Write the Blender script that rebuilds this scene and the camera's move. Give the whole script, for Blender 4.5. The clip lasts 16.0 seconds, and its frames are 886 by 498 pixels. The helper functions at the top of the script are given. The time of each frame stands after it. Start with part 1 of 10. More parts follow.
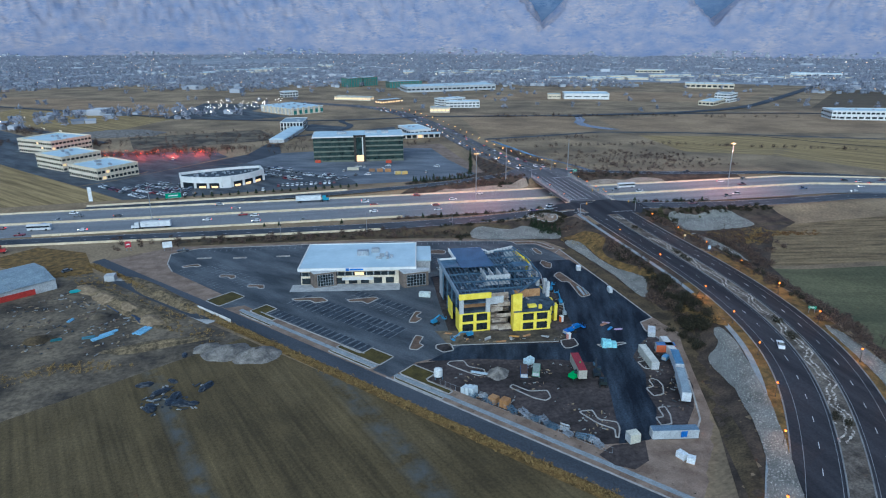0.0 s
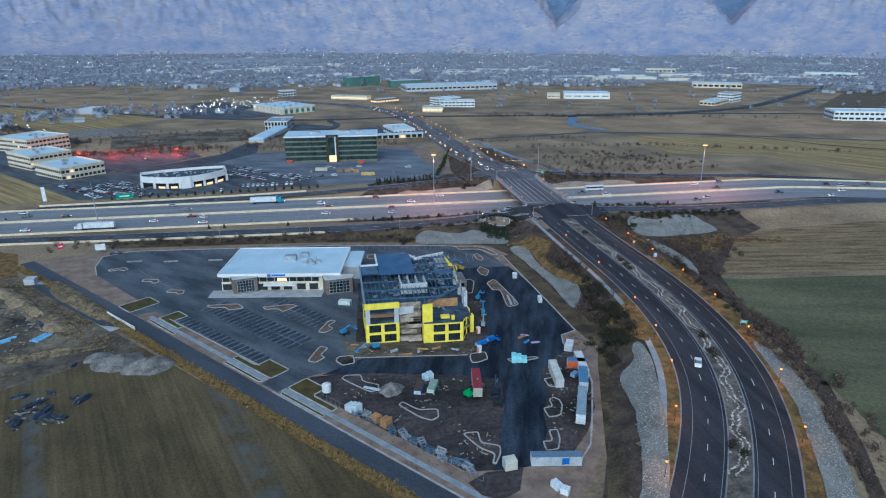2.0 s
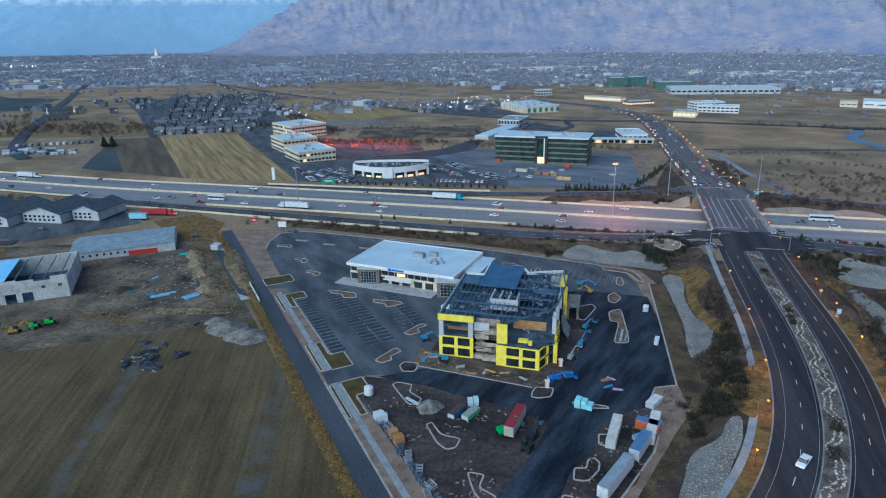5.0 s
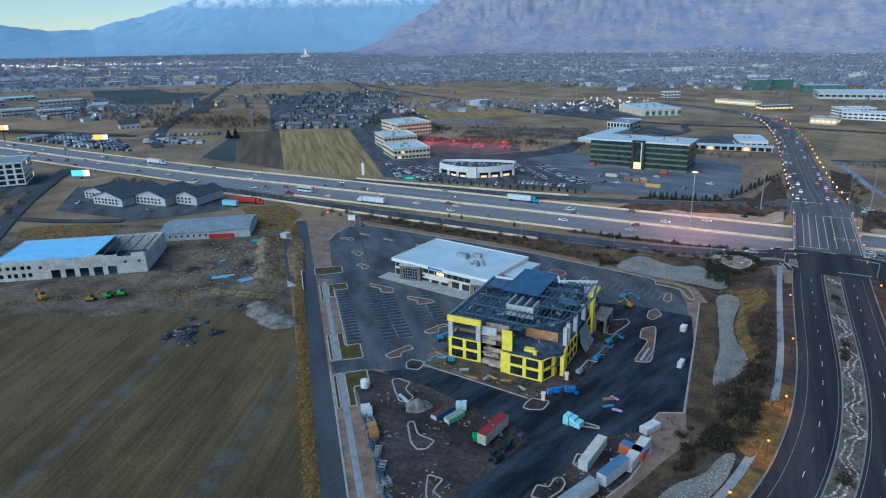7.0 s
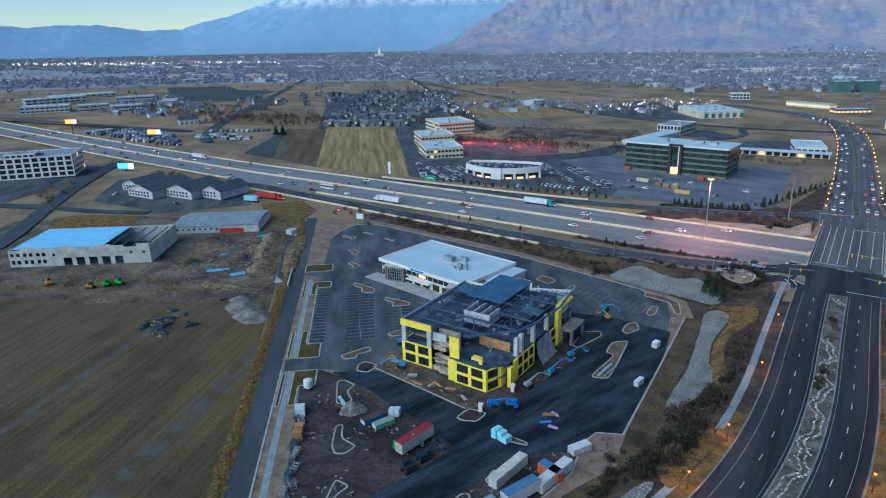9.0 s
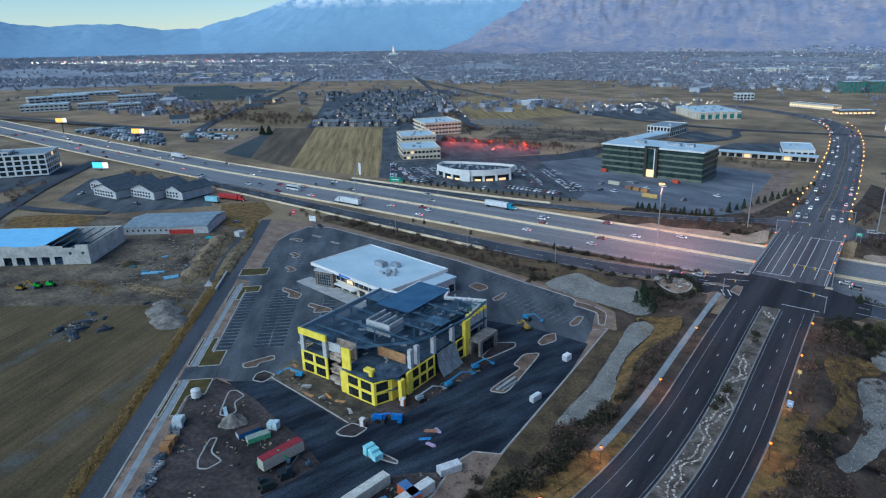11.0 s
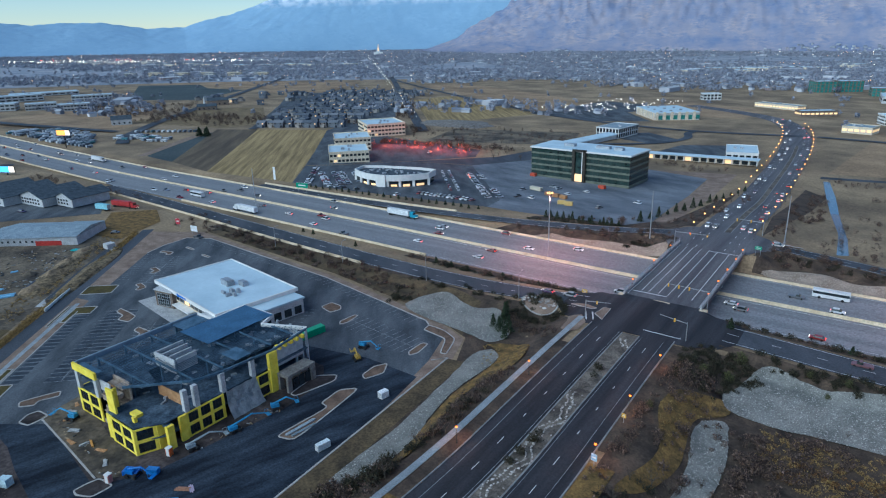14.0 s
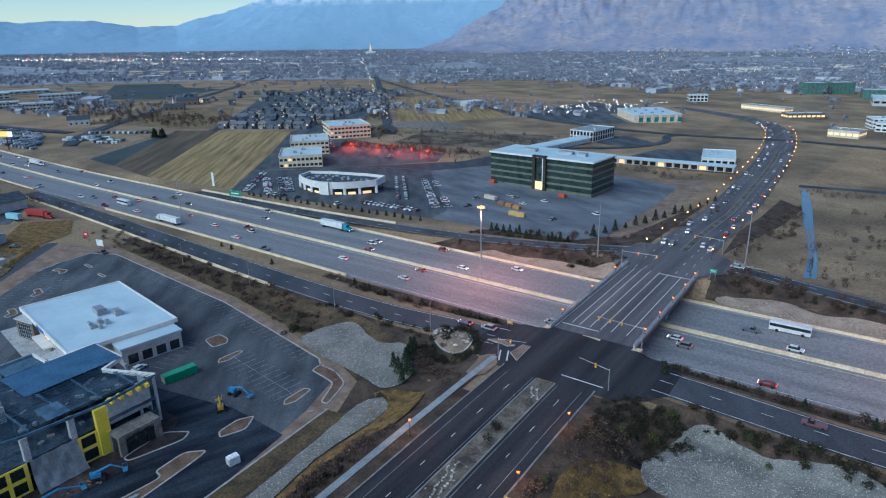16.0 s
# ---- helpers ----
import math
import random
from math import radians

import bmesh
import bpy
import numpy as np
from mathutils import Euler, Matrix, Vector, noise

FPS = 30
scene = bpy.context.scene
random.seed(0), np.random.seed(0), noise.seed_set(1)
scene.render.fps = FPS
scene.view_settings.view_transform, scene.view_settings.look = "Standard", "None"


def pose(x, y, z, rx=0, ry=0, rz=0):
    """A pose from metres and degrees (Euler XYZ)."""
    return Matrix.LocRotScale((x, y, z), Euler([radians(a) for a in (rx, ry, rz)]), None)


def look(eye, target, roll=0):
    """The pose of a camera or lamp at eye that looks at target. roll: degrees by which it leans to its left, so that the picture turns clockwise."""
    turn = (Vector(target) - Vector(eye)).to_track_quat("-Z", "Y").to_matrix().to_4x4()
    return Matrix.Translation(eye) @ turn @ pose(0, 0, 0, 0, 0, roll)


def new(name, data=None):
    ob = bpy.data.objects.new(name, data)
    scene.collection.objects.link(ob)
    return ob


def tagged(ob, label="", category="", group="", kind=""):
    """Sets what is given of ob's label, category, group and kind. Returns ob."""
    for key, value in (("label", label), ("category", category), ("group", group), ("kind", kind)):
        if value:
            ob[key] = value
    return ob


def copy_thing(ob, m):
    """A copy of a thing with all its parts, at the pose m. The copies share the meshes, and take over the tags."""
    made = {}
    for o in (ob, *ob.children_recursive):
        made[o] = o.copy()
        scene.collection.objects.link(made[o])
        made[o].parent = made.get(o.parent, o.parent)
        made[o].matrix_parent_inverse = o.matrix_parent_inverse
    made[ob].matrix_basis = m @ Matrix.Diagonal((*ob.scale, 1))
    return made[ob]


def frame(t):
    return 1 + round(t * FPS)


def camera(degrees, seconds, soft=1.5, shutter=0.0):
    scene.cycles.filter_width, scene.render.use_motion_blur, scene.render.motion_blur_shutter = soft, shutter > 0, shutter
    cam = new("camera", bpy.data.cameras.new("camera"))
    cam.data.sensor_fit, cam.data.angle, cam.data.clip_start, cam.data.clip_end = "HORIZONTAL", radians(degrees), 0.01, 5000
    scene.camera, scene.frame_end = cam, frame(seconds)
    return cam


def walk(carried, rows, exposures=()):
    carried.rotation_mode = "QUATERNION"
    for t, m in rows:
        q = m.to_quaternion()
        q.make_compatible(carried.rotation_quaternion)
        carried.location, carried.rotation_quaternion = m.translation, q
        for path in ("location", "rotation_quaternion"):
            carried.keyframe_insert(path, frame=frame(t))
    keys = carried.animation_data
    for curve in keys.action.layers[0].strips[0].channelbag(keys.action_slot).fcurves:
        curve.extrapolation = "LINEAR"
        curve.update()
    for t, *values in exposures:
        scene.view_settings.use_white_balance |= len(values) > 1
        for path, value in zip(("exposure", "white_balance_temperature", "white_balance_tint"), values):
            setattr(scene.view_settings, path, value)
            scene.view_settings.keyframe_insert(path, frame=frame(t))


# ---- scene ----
cam = camera(69.2, 16.0, 1.15)
METRES, EYE, TILT, LEAN, TURN = 313.0, 102.0, 0.0, 0.0, -11.3
ROWS = [
    (0.0, 0.0, 0.0, 0.0, -0.13, -19.0, 0.37),
    (0.5, 0.0298, 0.0088, -0.0006, 0.04, -19.01, 0.38),
    (1.0, 0.0593, 0.0174, -0.0017, 0.12, -19.02, 0.4),
    (1.5, 0.089, 0.0263, -0.0031, 0.69, -19.02, 0.42),
    (2.0, 0.1185, 0.0385, -0.0046, 1.52, -19.04, 0.44),
    (2.5, 0.1477, 0.0543, -0.0058, 3.7, -19.03, 0.5),
    (3.0, 0.1762, 0.0716, -0.0065, 6.61, -19.0, 0.56),
    (3.5, 0.2055, 0.0879, -0.0067, 12.12, -18.94, 0.76),
    (4.0, 0.2338, 0.1012, -0.0076, 16.89, -18.87, 0.9),
    (4.5, 0.2618, 0.1131, -0.0083, 21.86, -18.8, 1.04),
    (7.0, 0.3873, 0.1888, -0.0102, 38.31, -18.51, 1.38),
    (7.5, 0.4092, 0.2082, -0.0105, 41.24, -18.45, 1.44),
    (8.0, 0.4297, 0.2292, -0.0109, 43.59, -18.42, 1.48),
    (8.5, 0.4484, 0.252, -0.0119, 44.24, -18.42, 1.47),
    (9.0, 0.4661, 0.2753, -0.0127, 45.05, -18.42, 1.47),
    (11.5, 0.5429, 0.4019, -0.0154, 46.86, -18.47, 1.47),
    (12.0, 0.5538, 0.431, -0.0169, 46.66, -18.48, 1.46),
    (12.5, 0.5636, 0.4588, -0.0184, 46.63, -18.49, 1.46),
    (13.0, 0.5741, 0.489, -0.0198, 46.54, -18.5, 1.45),
    (13.5, 0.5841, 0.5197, -0.021, 46.43, -18.53, 1.43),
    (14.0, 0.5929, 0.5512, -0.0221, 46.41, -18.54, 1.43),
    (14.5, 0.5979, 0.585, -0.0243, 46.39, -18.55, 1.39),
    (15.0, 0.5988, 0.6212, -0.0268, 46.36, -18.55, 1.38),
    (15.5, 0.5957, 0.6583, -0.0294, 46.33, -18.55, 1.31),
    (16.0, 0.5869, 0.6925, -0.0313, 46.29, -18.55, 1.21),
]
walk(cam, [(t, pose(0, 0, EYE, TILT, LEAN, TURN) @ pose(METRES * x, METRES * y, METRES * z, 90 + pitch, roll, yaw)) for t, x, y, z, yaw, pitch, roll in ROWS], exposures=[(0.0, 1.14, 5520, 3), (2.5, 1.13, 5520, 3), (4.5, 1.1, 5500, 3), (7.0, 1.05, 5500, 3), (9.0, 1.05, 5500, 3), (12.0, 1.07, 5520, 3), (14.0, 1.1, 5580, 3), (16.0, 1.11, 5600, 3)])

from mathutils.geometry import tessellate_polygon

# ---- world and light ----
SUN_EL, SUN_AZ = radians(36), radians(200)
world = bpy.data.worlds.new("dusk_sky")
scene.world = world
world.use_nodes = True
wn = world.node_tree
sky = wn.nodes.new("ShaderNodeTexSky")
sky.sky_type, sky.sun_disc = "NISHITA", False
sky.sun_elevation, sky.sun_rotation = SUN_EL, SUN_AZ
sky.ozone_density, sky.dust_density = 4.5, 0.0
wn.links.new(sky.outputs[0], wn.nodes["Background"].inputs[0])
wn.nodes["Background"].inputs[1].default_value = 0.055
sun = new("sun", bpy.data.lights.new("sun", "SUN"))
sun.data.energy, sun.data.angle, sun.data.color = 1.4, radians(70), (0.93, 0.98, 0.95)
sun.matrix_world = look((math.sin(SUN_AZ) * 900, math.cos(SUN_AZ) * 900, 900 * math.tan(SUN_EL)), (0, 0, 0))


# ---- materials ----
def shader(name, rough=0.8, metal=0.0, spec=0.3):
    m = bpy.data.materials.new(name)
    m.use_nodes = True
    p = m.node_tree.nodes["Principled BSDF"]
    p.inputs["Roughness"].default_value = rough
    p.inputs["Metallic"].default_value = metal
    p.inputs["Specular IOR Level"].default_value = spec
    return m, m.node_tree, p


def ramp(nt, source, stops):
    r = nt.nodes.new("ShaderNodeValToRGB")
    els = r.color_ramp.elements
    while len(els) < len(stops):
        els.new(0.5)
    for e, (at, c) in zip(els, stops):
        e.position, e.color = at, (*c, 1)
    nt.links.new(source, r.inputs[0])
    return r.outputs[0]


def noise_tex(nt, scale, detail=6.0, stretch=None, rough=0.6, turn=0.0):
    geo = nt.nodes.new("ShaderNodeNewGeometry")
    vec = geo.outputs["Position"]
    mp = nt.nodes.new("ShaderNodeMapping")
    mp.vector_type = "TEXTURE"
    mp.inputs["Rotation"].default_value = (0, 0, radians(turn))
    mp.inputs["Scale"].default_value = tuple(1 / k for k in stretch or (1, 1, 1))
    nt.links.new(vec, mp.inputs[0])
    n = nt.nodes.new("ShaderNodeTexNoise")
    n.inputs["Scale"].default_value, n.inputs["Detail"].default_value = scale, detail
    n.inputs["Roughness"].default_value = rough
    nt.links.new(mp.outputs[0], n.inputs["Vector"])
    return n.outputs["Fac"]


def mixed(nt, fac, a, b, mode="MIX"):
    mx = nt.nodes.new("ShaderNodeMix")
    mx.data_type, mx.blend_type = "RGBA", mode
    for src, sock in ((fac, mx.inputs[0]), (a, mx.inputs[6]), (b, mx.inputs[7])):
        if isinstance(src, (int, float)):
            sock.default_value = src
        elif isinstance(src, tuple):
            sock.default_value = (*src, 1)
        else:
            nt.links.new(src, sock)
    return mx.outputs[2]


def bumped(nt, p, height, strength=0.4, dist=0.1):
    b = nt.nodes.new("ShaderNodeBump")
    b.inputs["Strength"].default_value, b.inputs["Distance"].default_value = strength, dist
    nt.links.new(height, b.inputs["Height"])
    nt.links.new(b.outputs[0], p.inputs["Normal"])


def surface(name, dark, light, scale=0.05, fine=2.0, rough=0.85, bump=0.3, dist=0.1, stretch=None, turn=0.0, metal=0.0, spec=0.3, lo=0.35, hi=0.65, grain=0.34):
    """A two-scale mottled surface: broad stains and fine grain, with relief."""
    m, nt, p = shader(name, rough, metal, spec)
    broad = ramp(nt, noise_tex(nt, scale, 5, stretch, turn=turn), [(lo, dark), (hi, light)])
    grain = ramp(nt, noise_tex(nt, fine, 3), [(0.3, (1 - grain,) * 3), (0.7, (1 + grain * 0.8,) * 3)])
    nt.links.new(mixed(nt, 1.0, broad, grain, "MULTIPLY"), p.inputs["Base Color"])
    if bump:
        bumped(nt, p, noise_tex(nt, fine, 4), bump, dist)
    return m


def islands(name, stops, rough=0.8, per="island", fine=None, spec=0.3):
    """A colour drawn at random for each loose piece, or for each object."""
    m, nt, p = shader(name, rough, 0.0, spec)
    if per == "island":
        geo = nt.nodes.new("ShaderNodeNewGeometry")
        out = geo.outputs["Random Per Island"]
    else:
        out = nt.nodes.new("ShaderNodeObjectInfo").outputs["Random"]
    col = ramp(nt, out, stops)
    if fine:
        col = mixed(nt, 1.0, col, ramp(nt, noise_tex(nt, fine, 4), [(0.3, (0.7, 0.7, 0.7)), (0.7, (1.2, 1.2, 1.2))]), "MULTIPLY")
    nt.links.new(col, p.inputs["Base Color"])
    return m


def glow(name, colour, strength):
    m, nt, p = shader(name)
    p.inputs["Base Color"].default_value = (*colour, 1)
    p.inputs["Emission Color"].default_value = (*colour, 1)
    p.inputs["Emission Strength"].default_value = strength
    return m


M = {}
M["soil"] = surface("valley_soil", (0.14, 0.1, 0.064), (0.335, 0.24, 0.143), 0.02, 0.8, 0.95, 0.5, 0.15)
def stubble_material():
    """Brown stubble: broad stains, drill rows, clods, and two grey wheel tracks that cross it."""
    m, nt, p = shader("stubble_field", 0.95)
    broad = ramp(nt, noise_tex(nt, 0.02, 7, rough=0.7), [(0.3, (0.058, 0.042, 0.02)), (0.5, (0.1, 0.071, 0.032)), (0.72, (0.138, 0.1, 0.05))])
    rows = ramp(nt, noise_tex(nt, 0.7, 4, (1.0, 0.03, 1), turn=22), [(0.3, (0.7, 0.7, 0.7)), (0.7, (1.25, 1.25, 1.25))])
    swathes = ramp(nt, noise_tex(nt, 0.14, 5, (1.0, 0.16, 1), turn=22), [(0.3, (0.72, 0.72, 0.72)), (0.7, (1.28, 1.28, 1.28))])
    speck = ramp(nt, noise_tex(nt, 1.3, 5, rough=0.75), [(0.3, (0.62, 0.62, 0.62)), (0.7, (1.36, 1.36, 1.36))])
    col = mixed(nt, 1.0, mixed(nt, 1.0, mixed(nt, 1.0, broad, rows, "MULTIPLY"), swathes, "MULTIPLY"), speck, "MULTIPLY")
    geo = nt.nodes.new("ShaderNodeNewGeometry")
    for (ax, ay), (bx, by), half in (((-17.6, 98.2), (-37.1, 147.6), 2.2), ((23.7, 117.0), (2.0, 177.0), 3.2)):
        d = Vector((bx - ax, by - ay)).normalized()
        dot = nt.nodes.new("ShaderNodeVectorMath")
        dot.operation = "DOT_PRODUCT"
        dot.inputs[1].default_value = (-d.y, d.x, 0)
        nt.links.new(geo.outputs["Position"], dot.inputs[0])
        sub = nt.nodes.new("ShaderNodeMath")
        sub.operation, sub.inputs[1].default_value = "SUBTRACT", -d.y * ax + d.x * ay
        nt.links.new(dot.outputs["Value"], sub.inputs[0])
        ab = nt.nodes.new("ShaderNodeMath")
        ab.operation = "ABSOLUTE"
        nt.links.new(sub.outputs[0], ab.inputs[0])
        mr = nt.nodes.new("ShaderNodeMapRange")
        mr.inputs[1].default_value, mr.inputs[2].default_value, mr.inputs[3].default_value, mr.inputs[4].default_value = half * 0.4, half * 1.5, 0.75, 0.0
        nt.links.new(ab.outputs[0], mr.inputs[0])
        patch = ramp(nt, noise_tex(nt, 0.16, 5), [(0.38, (0, 0, 0)), (0.62, (1, 1, 1))])
        mul = nt.nodes.new("ShaderNodeMath")
        mul.operation = "MULTIPLY"
        nt.links.new(mr.outputs[0], mul.inputs[0])
        nt.links.new(patch, mul.inputs[1])
        col = mixed(nt, mul.outputs[0], col, (0.095, 0.1, 0.098))
    nt.links.new(col, p.inputs["Base Color"])
    bumped(nt, p, noise_tex(nt, 0.9, 5), 0.9, 0.25)
    return m


M["field"] = stubble_material()
M["hayfield"] = surface("dry_hay_field", (0.17, 0.115, 0.048), (0.4, 0.28, 0.125), 0.3, 1.5, 0.95, 0.3, 0.1, (1.0, 0.04, 1), 41)
M["greenfield"] = surface("fallow_green_field", (0.058, 0.06, 0.03), (0.14, 0.13, 0.066), 0.05, 1.0, 0.95, 0.5, 0.15, (1.0, 0.2, 1), 78)
M["darkfar"] = surface("dark_winter_field", (0.035, 0.05, 0.055), (0.075, 0.09, 0.09), 0.01, 0.5, 0.95, 0.2, 0.1)
M["ploughed"] = surface("ploughed_field", (0.07, 0.052, 0.036), (0.15, 0.11, 0.068), 0.12, 1.0, 0.95, 0.4, 0.12, (1.0, 0.08, 1), 41)
M["tanfield"] = surface("tan_grass_field", (0.2, 0.132, 0.078), (0.37, 0.25, 0.145), 0.02, 0.6, 0.95, 0.3, 0.15)
M["drygrass"] = surface("dry_roadside_grass", (0.042, 0.031, 0.019), (0.14, 0.097, 0.05), 0.12, 1.5, 0.95, 0.6, 0.12, grain=0.45)
M["ochre"] = surface("ochre_grass", (0.075, 0.05, 0.018), (0.24, 0.14, 0.045), 0.35, 2.0, 0.95, 0.5, 0.1)
M["lawn"] = surface("winter_lawn", (0.05, 0.04, 0.012), (0.1, 0.075, 0.02), 0.2, 3.0, 0.95, 0.4, 0.05)
M["yard"] = surface("churned_yard_dirt", (0.045, 0.037, 0.03), (0.2, 0.155, 0.105), 0.06, 0.6, 0.95, 0.9, 0.3, grain=0.45)
M["darkdirt"] = surface("dark_building_dirt", (0.02, 0.016, 0.016), (0.085, 0.066, 0.062), 0.07, 0.8, 0.95, 0.8, 0.15, grain=0.5)
M["gravel"] = surface("pinkish_bark_gravel", (0.17, 0.115, 0.085), (0.29, 0.21, 0.16), 0.2, 4.0, 0.95, 0.4, 0.04)
M["asphalt"] = surface("fresh_asphalt", (0.009, 0.013, 0.021), (0.06, 0.078, 0.105), 0.11, 2.0, 0.85, 0.2, 0.02, (1.6, 0.3, 1), -18, spec=0.15, lo=0.4, hi=0.75, grain=0.42)
M["lot"] = surface("parking_asphalt", (0.046, 0.053, 0.063), (0.118, 0.128, 0.142), 0.07, 2.5, 0.85, 0.2, 0.02, (0.5, 1.6, 1), -50, spec=0.2, lo=0.36, hi=0.66)
M["street"] = surface("street_asphalt", (0.034, 0.04, 0.05), (0.078, 0.085, 0.1), 0.07, 2.0, 0.85, 0.2, 0.02, (1.0, 0.2, 1), 40)
M["oldroad"] = surface("arterial_asphalt", (0.015, 0.016, 0.02), (0.045, 0.044, 0.051), 0.12, 2.5, 0.85, 0.2, 0.02, (2.0, 0.1, 1), 0)
M["palelot"] = surface("worn_blue_grey_asphalt", (0.095, 0.106, 0.125), (0.2, 0.215, 0.24), 0.05, 2.0, 0.85, 0.2, 0.02, (0.6, 1.4, 1), -20, spec=0.2)
M["northroad"] = surface("worn_grey_asphalt", (0.072, 0.069, 0.077), (0.145, 0.138, 0.145), 0.1, 2.5, 0.8, 0.2, 0.02, (2.0, 0.1, 1), 0)
M["freeway"] = surface("worn_freeway_concrete", (0.17, 0.175, 0.185), (0.25, 0.25, 0.26), 0.1, 1.5, 0.75, 0.15, 0.02, (0.06, 1.6, 1))
M["concrete"] = surface("cast_concrete", (0.3, 0.3, 0.3), (0.45, 0.44, 0.43), 0.3, 3.0, 0.8, 0.2, 0.03)
M["kerb"] = surface("pale_kerb_concrete", (0.3, 0.28, 0.26), (0.45, 0.42, 0.39), 0.4, 4.0, 0.8, 0.1, 0.02)
M["barrier"] = surface("cream_barrier_concrete", (0.52, 0.41, 0.27), (0.68, 0.56, 0.39), 0.2, 2.0, 0.8, 0.1, 0.03)
M["path"] = surface("footpath_concrete", (0.22, 0.245, 0.26), (0.31, 0.335, 0.35), 0.3, 3.0, 0.8, 0.1, 0.02)
M["riprap"] = islands("riprap_stone", [(0.0, (0.11, 0.105, 0.095)), (0.5, (0.27, 0.26, 0.235)), (1.0, (0.52, 0.495, 0.45))], 0.9, fine=3.0)
M["rockbed"] = surface("rock_bed", (0.14, 0.136, 0.125), (0.26, 0.25, 0.225), 0.12, 2.5, 0.95, 0.9, 0.3)
M["boulder"] = islands("landscape_boulder", [(0.0, (0.25, 0.22, 0.2)), (0.6, (0.42, 0.38, 0.34)), (1.0, (0.62, 0.58, 0.54))], 0.9, fine=2.0)
M["roadkerb"] = surface("weathered_kerb_concrete", (0.17, 0.17, 0.17), (0.28, 0.28, 0.275), 0.3, 4.0, 0.85, 0.1, 0.02)
M["islandbark"] = surface("brown_island_bark", (0.09, 0.058, 0.042), (0.2, 0.13, 0.09), 0.3, 4.0, 0.95, 0.4, 0.04)
M["stallstain"] = surface("worn_stall_asphalt", (0.018, 0.025, 0.036), (0.05, 0.062, 0.08), 0.3, 2.0, 0.85, 0.1, 0.02)
M["paint"] = surface("road_marking_paint", (0.55, 0.55, 0.55), (0.75, 0.75, 0.75), 0.6, 5.0, 0.7, 0)
M["water"] = shader("still_water", 0.1, 0.0, 0.6)[0]
M["water"].node_tree.nodes["Principled BSDF"].inputs["Base Color"].default_value = (0.04, 0.08, 0.12, 1)
M["whiteroof"] = surface("white_membrane_roof", (0.42, 0.53, 0.59), (0.52, 0.63, 0.69), 0.1, 1.0, 0.6, 0.1, 0.02, grain=0.04)
M["white"] = surface("white_stucco", (0.62, 0.61, 0.58), (0.74, 0.72, 0.69), 0.3, 3.0, 0.8, 0.1, 0.01, grain=0.06)
M["cream"] = surface("cream_stone_cladding", (0.58, 0.48, 0.35), (0.72, 0.62, 0.47), 0.3, 2.0, 0.8, 0.1, 0.02)
M["brownbrick"] = surface("brown_brick", (0.13, 0.1, 0.08), (0.22, 0.17, 0.14), 0.5, 4.0, 0.85, 0.3, 0.02)
M["yellow"] = surface("yellow_sheathing_board", (0.8, 0.6, 0.05), (0.92, 0.74, 0.1), 0.5, 3.0, 0.75, 0.05, 0.01, grain=0.1)
M["glass"] = surface("dark_window_glass", (0.012, 0.016, 0.02), (0.03, 0.04, 0.045), 0.3, 1.0, 0.12, 0, spec=0.6)
M["greenglass"] = surface("green_curtain_glass", (0.012, 0.028, 0.025), (0.035, 0.062, 0.055), 0.15, 0.5, 0.12, 0, spec=0.8)
M["steel"] = surface("blue_grey_steel", (0.05, 0.1, 0.15), (0.13, 0.21, 0.29), 0.4, 3.0, 0.5, 0.1, 0.01, metal=0.3)
M["galv"] = surface("galvanised_steel", (0.3, 0.32, 0.34), (0.45, 0.47, 0.5), 0.4, 3.0, 0.45, 0.1, 0.01, metal=0.5)
M["deck"] = surface("blue_roof_underlay", (0.035, 0.09, 0.17), (0.055, 0.13, 0.23), 0.2, 2.0, 0.6, 0.1, 0.01)
# dusty mottling in dark blue: the sky's sheen is put into this colour
M["slab"] = surface("dusty_sky_tinted_slab", (0.018, 0.034, 0.055), (0.09, 0.125, 0.165), 0.25, 2.0, 0.9, 0.2, 0.02)
M["plywood"] = surface("raw_plywood", (0.34, 0.17, 0.07), (0.52, 0.29, 0.14), 0.4, 3.0, 0.8, 0.1, 0.01)
M["cmu"] = surface("brown_block_masonry", (0.22, 0.16, 0.12), (0.5, 0.42, 0.34), 0.5, 4.0, 0.9, 0.3, 0.02)
M["sheeting"] = surface("grey_plastic_sheeting", (0.34, 0.37, 0.39), (0.5, 0.53, 0.55), 0.5, 2.0, 0.45, 0.2, 0.05, grain=0.08)
M["tilt"] = surface("raw_tilt_up_concrete", (0.38, 0.365, 0.34), (0.58, 0.56, 0.52), 0.25, 2.5, 0.9, 0.2, 0.03)
M["blueroof"] = surface("pale_blue_roof_membrane", (0.22, 0.55, 0.85), (0.3, 0.64, 0.9), 0.2, 1.5, 0.5, 0.05, 0.01, grain=0.05)
M["greyroof"] = surface("grey_metal_roof", (0.22, 0.27, 0.3), (0.32, 0.38, 0.41), 0.3, 2.0, 0.5, 0.1, 0.02, metal=0.2)
M["darkroof"] = surface("charcoal_shingle_roof", (0.035, 0.048, 0.062), (0.075, 0.095, 0.115), 0.4, 3.0, 0.85, 0.2, 0.02)
M["greywall"] = surface("pale_grey_wall", (0.4, 0.4, 0.4), (0.52, 0.52, 0.52), 0.3, 3.0, 0.8, 0.1, 0.01)
M["black"] = surface("black_rubber", (0.012, 0.012, 0.013), (0.03, 0.03, 0.03), 1.0, 4.0, 0.8, 0)
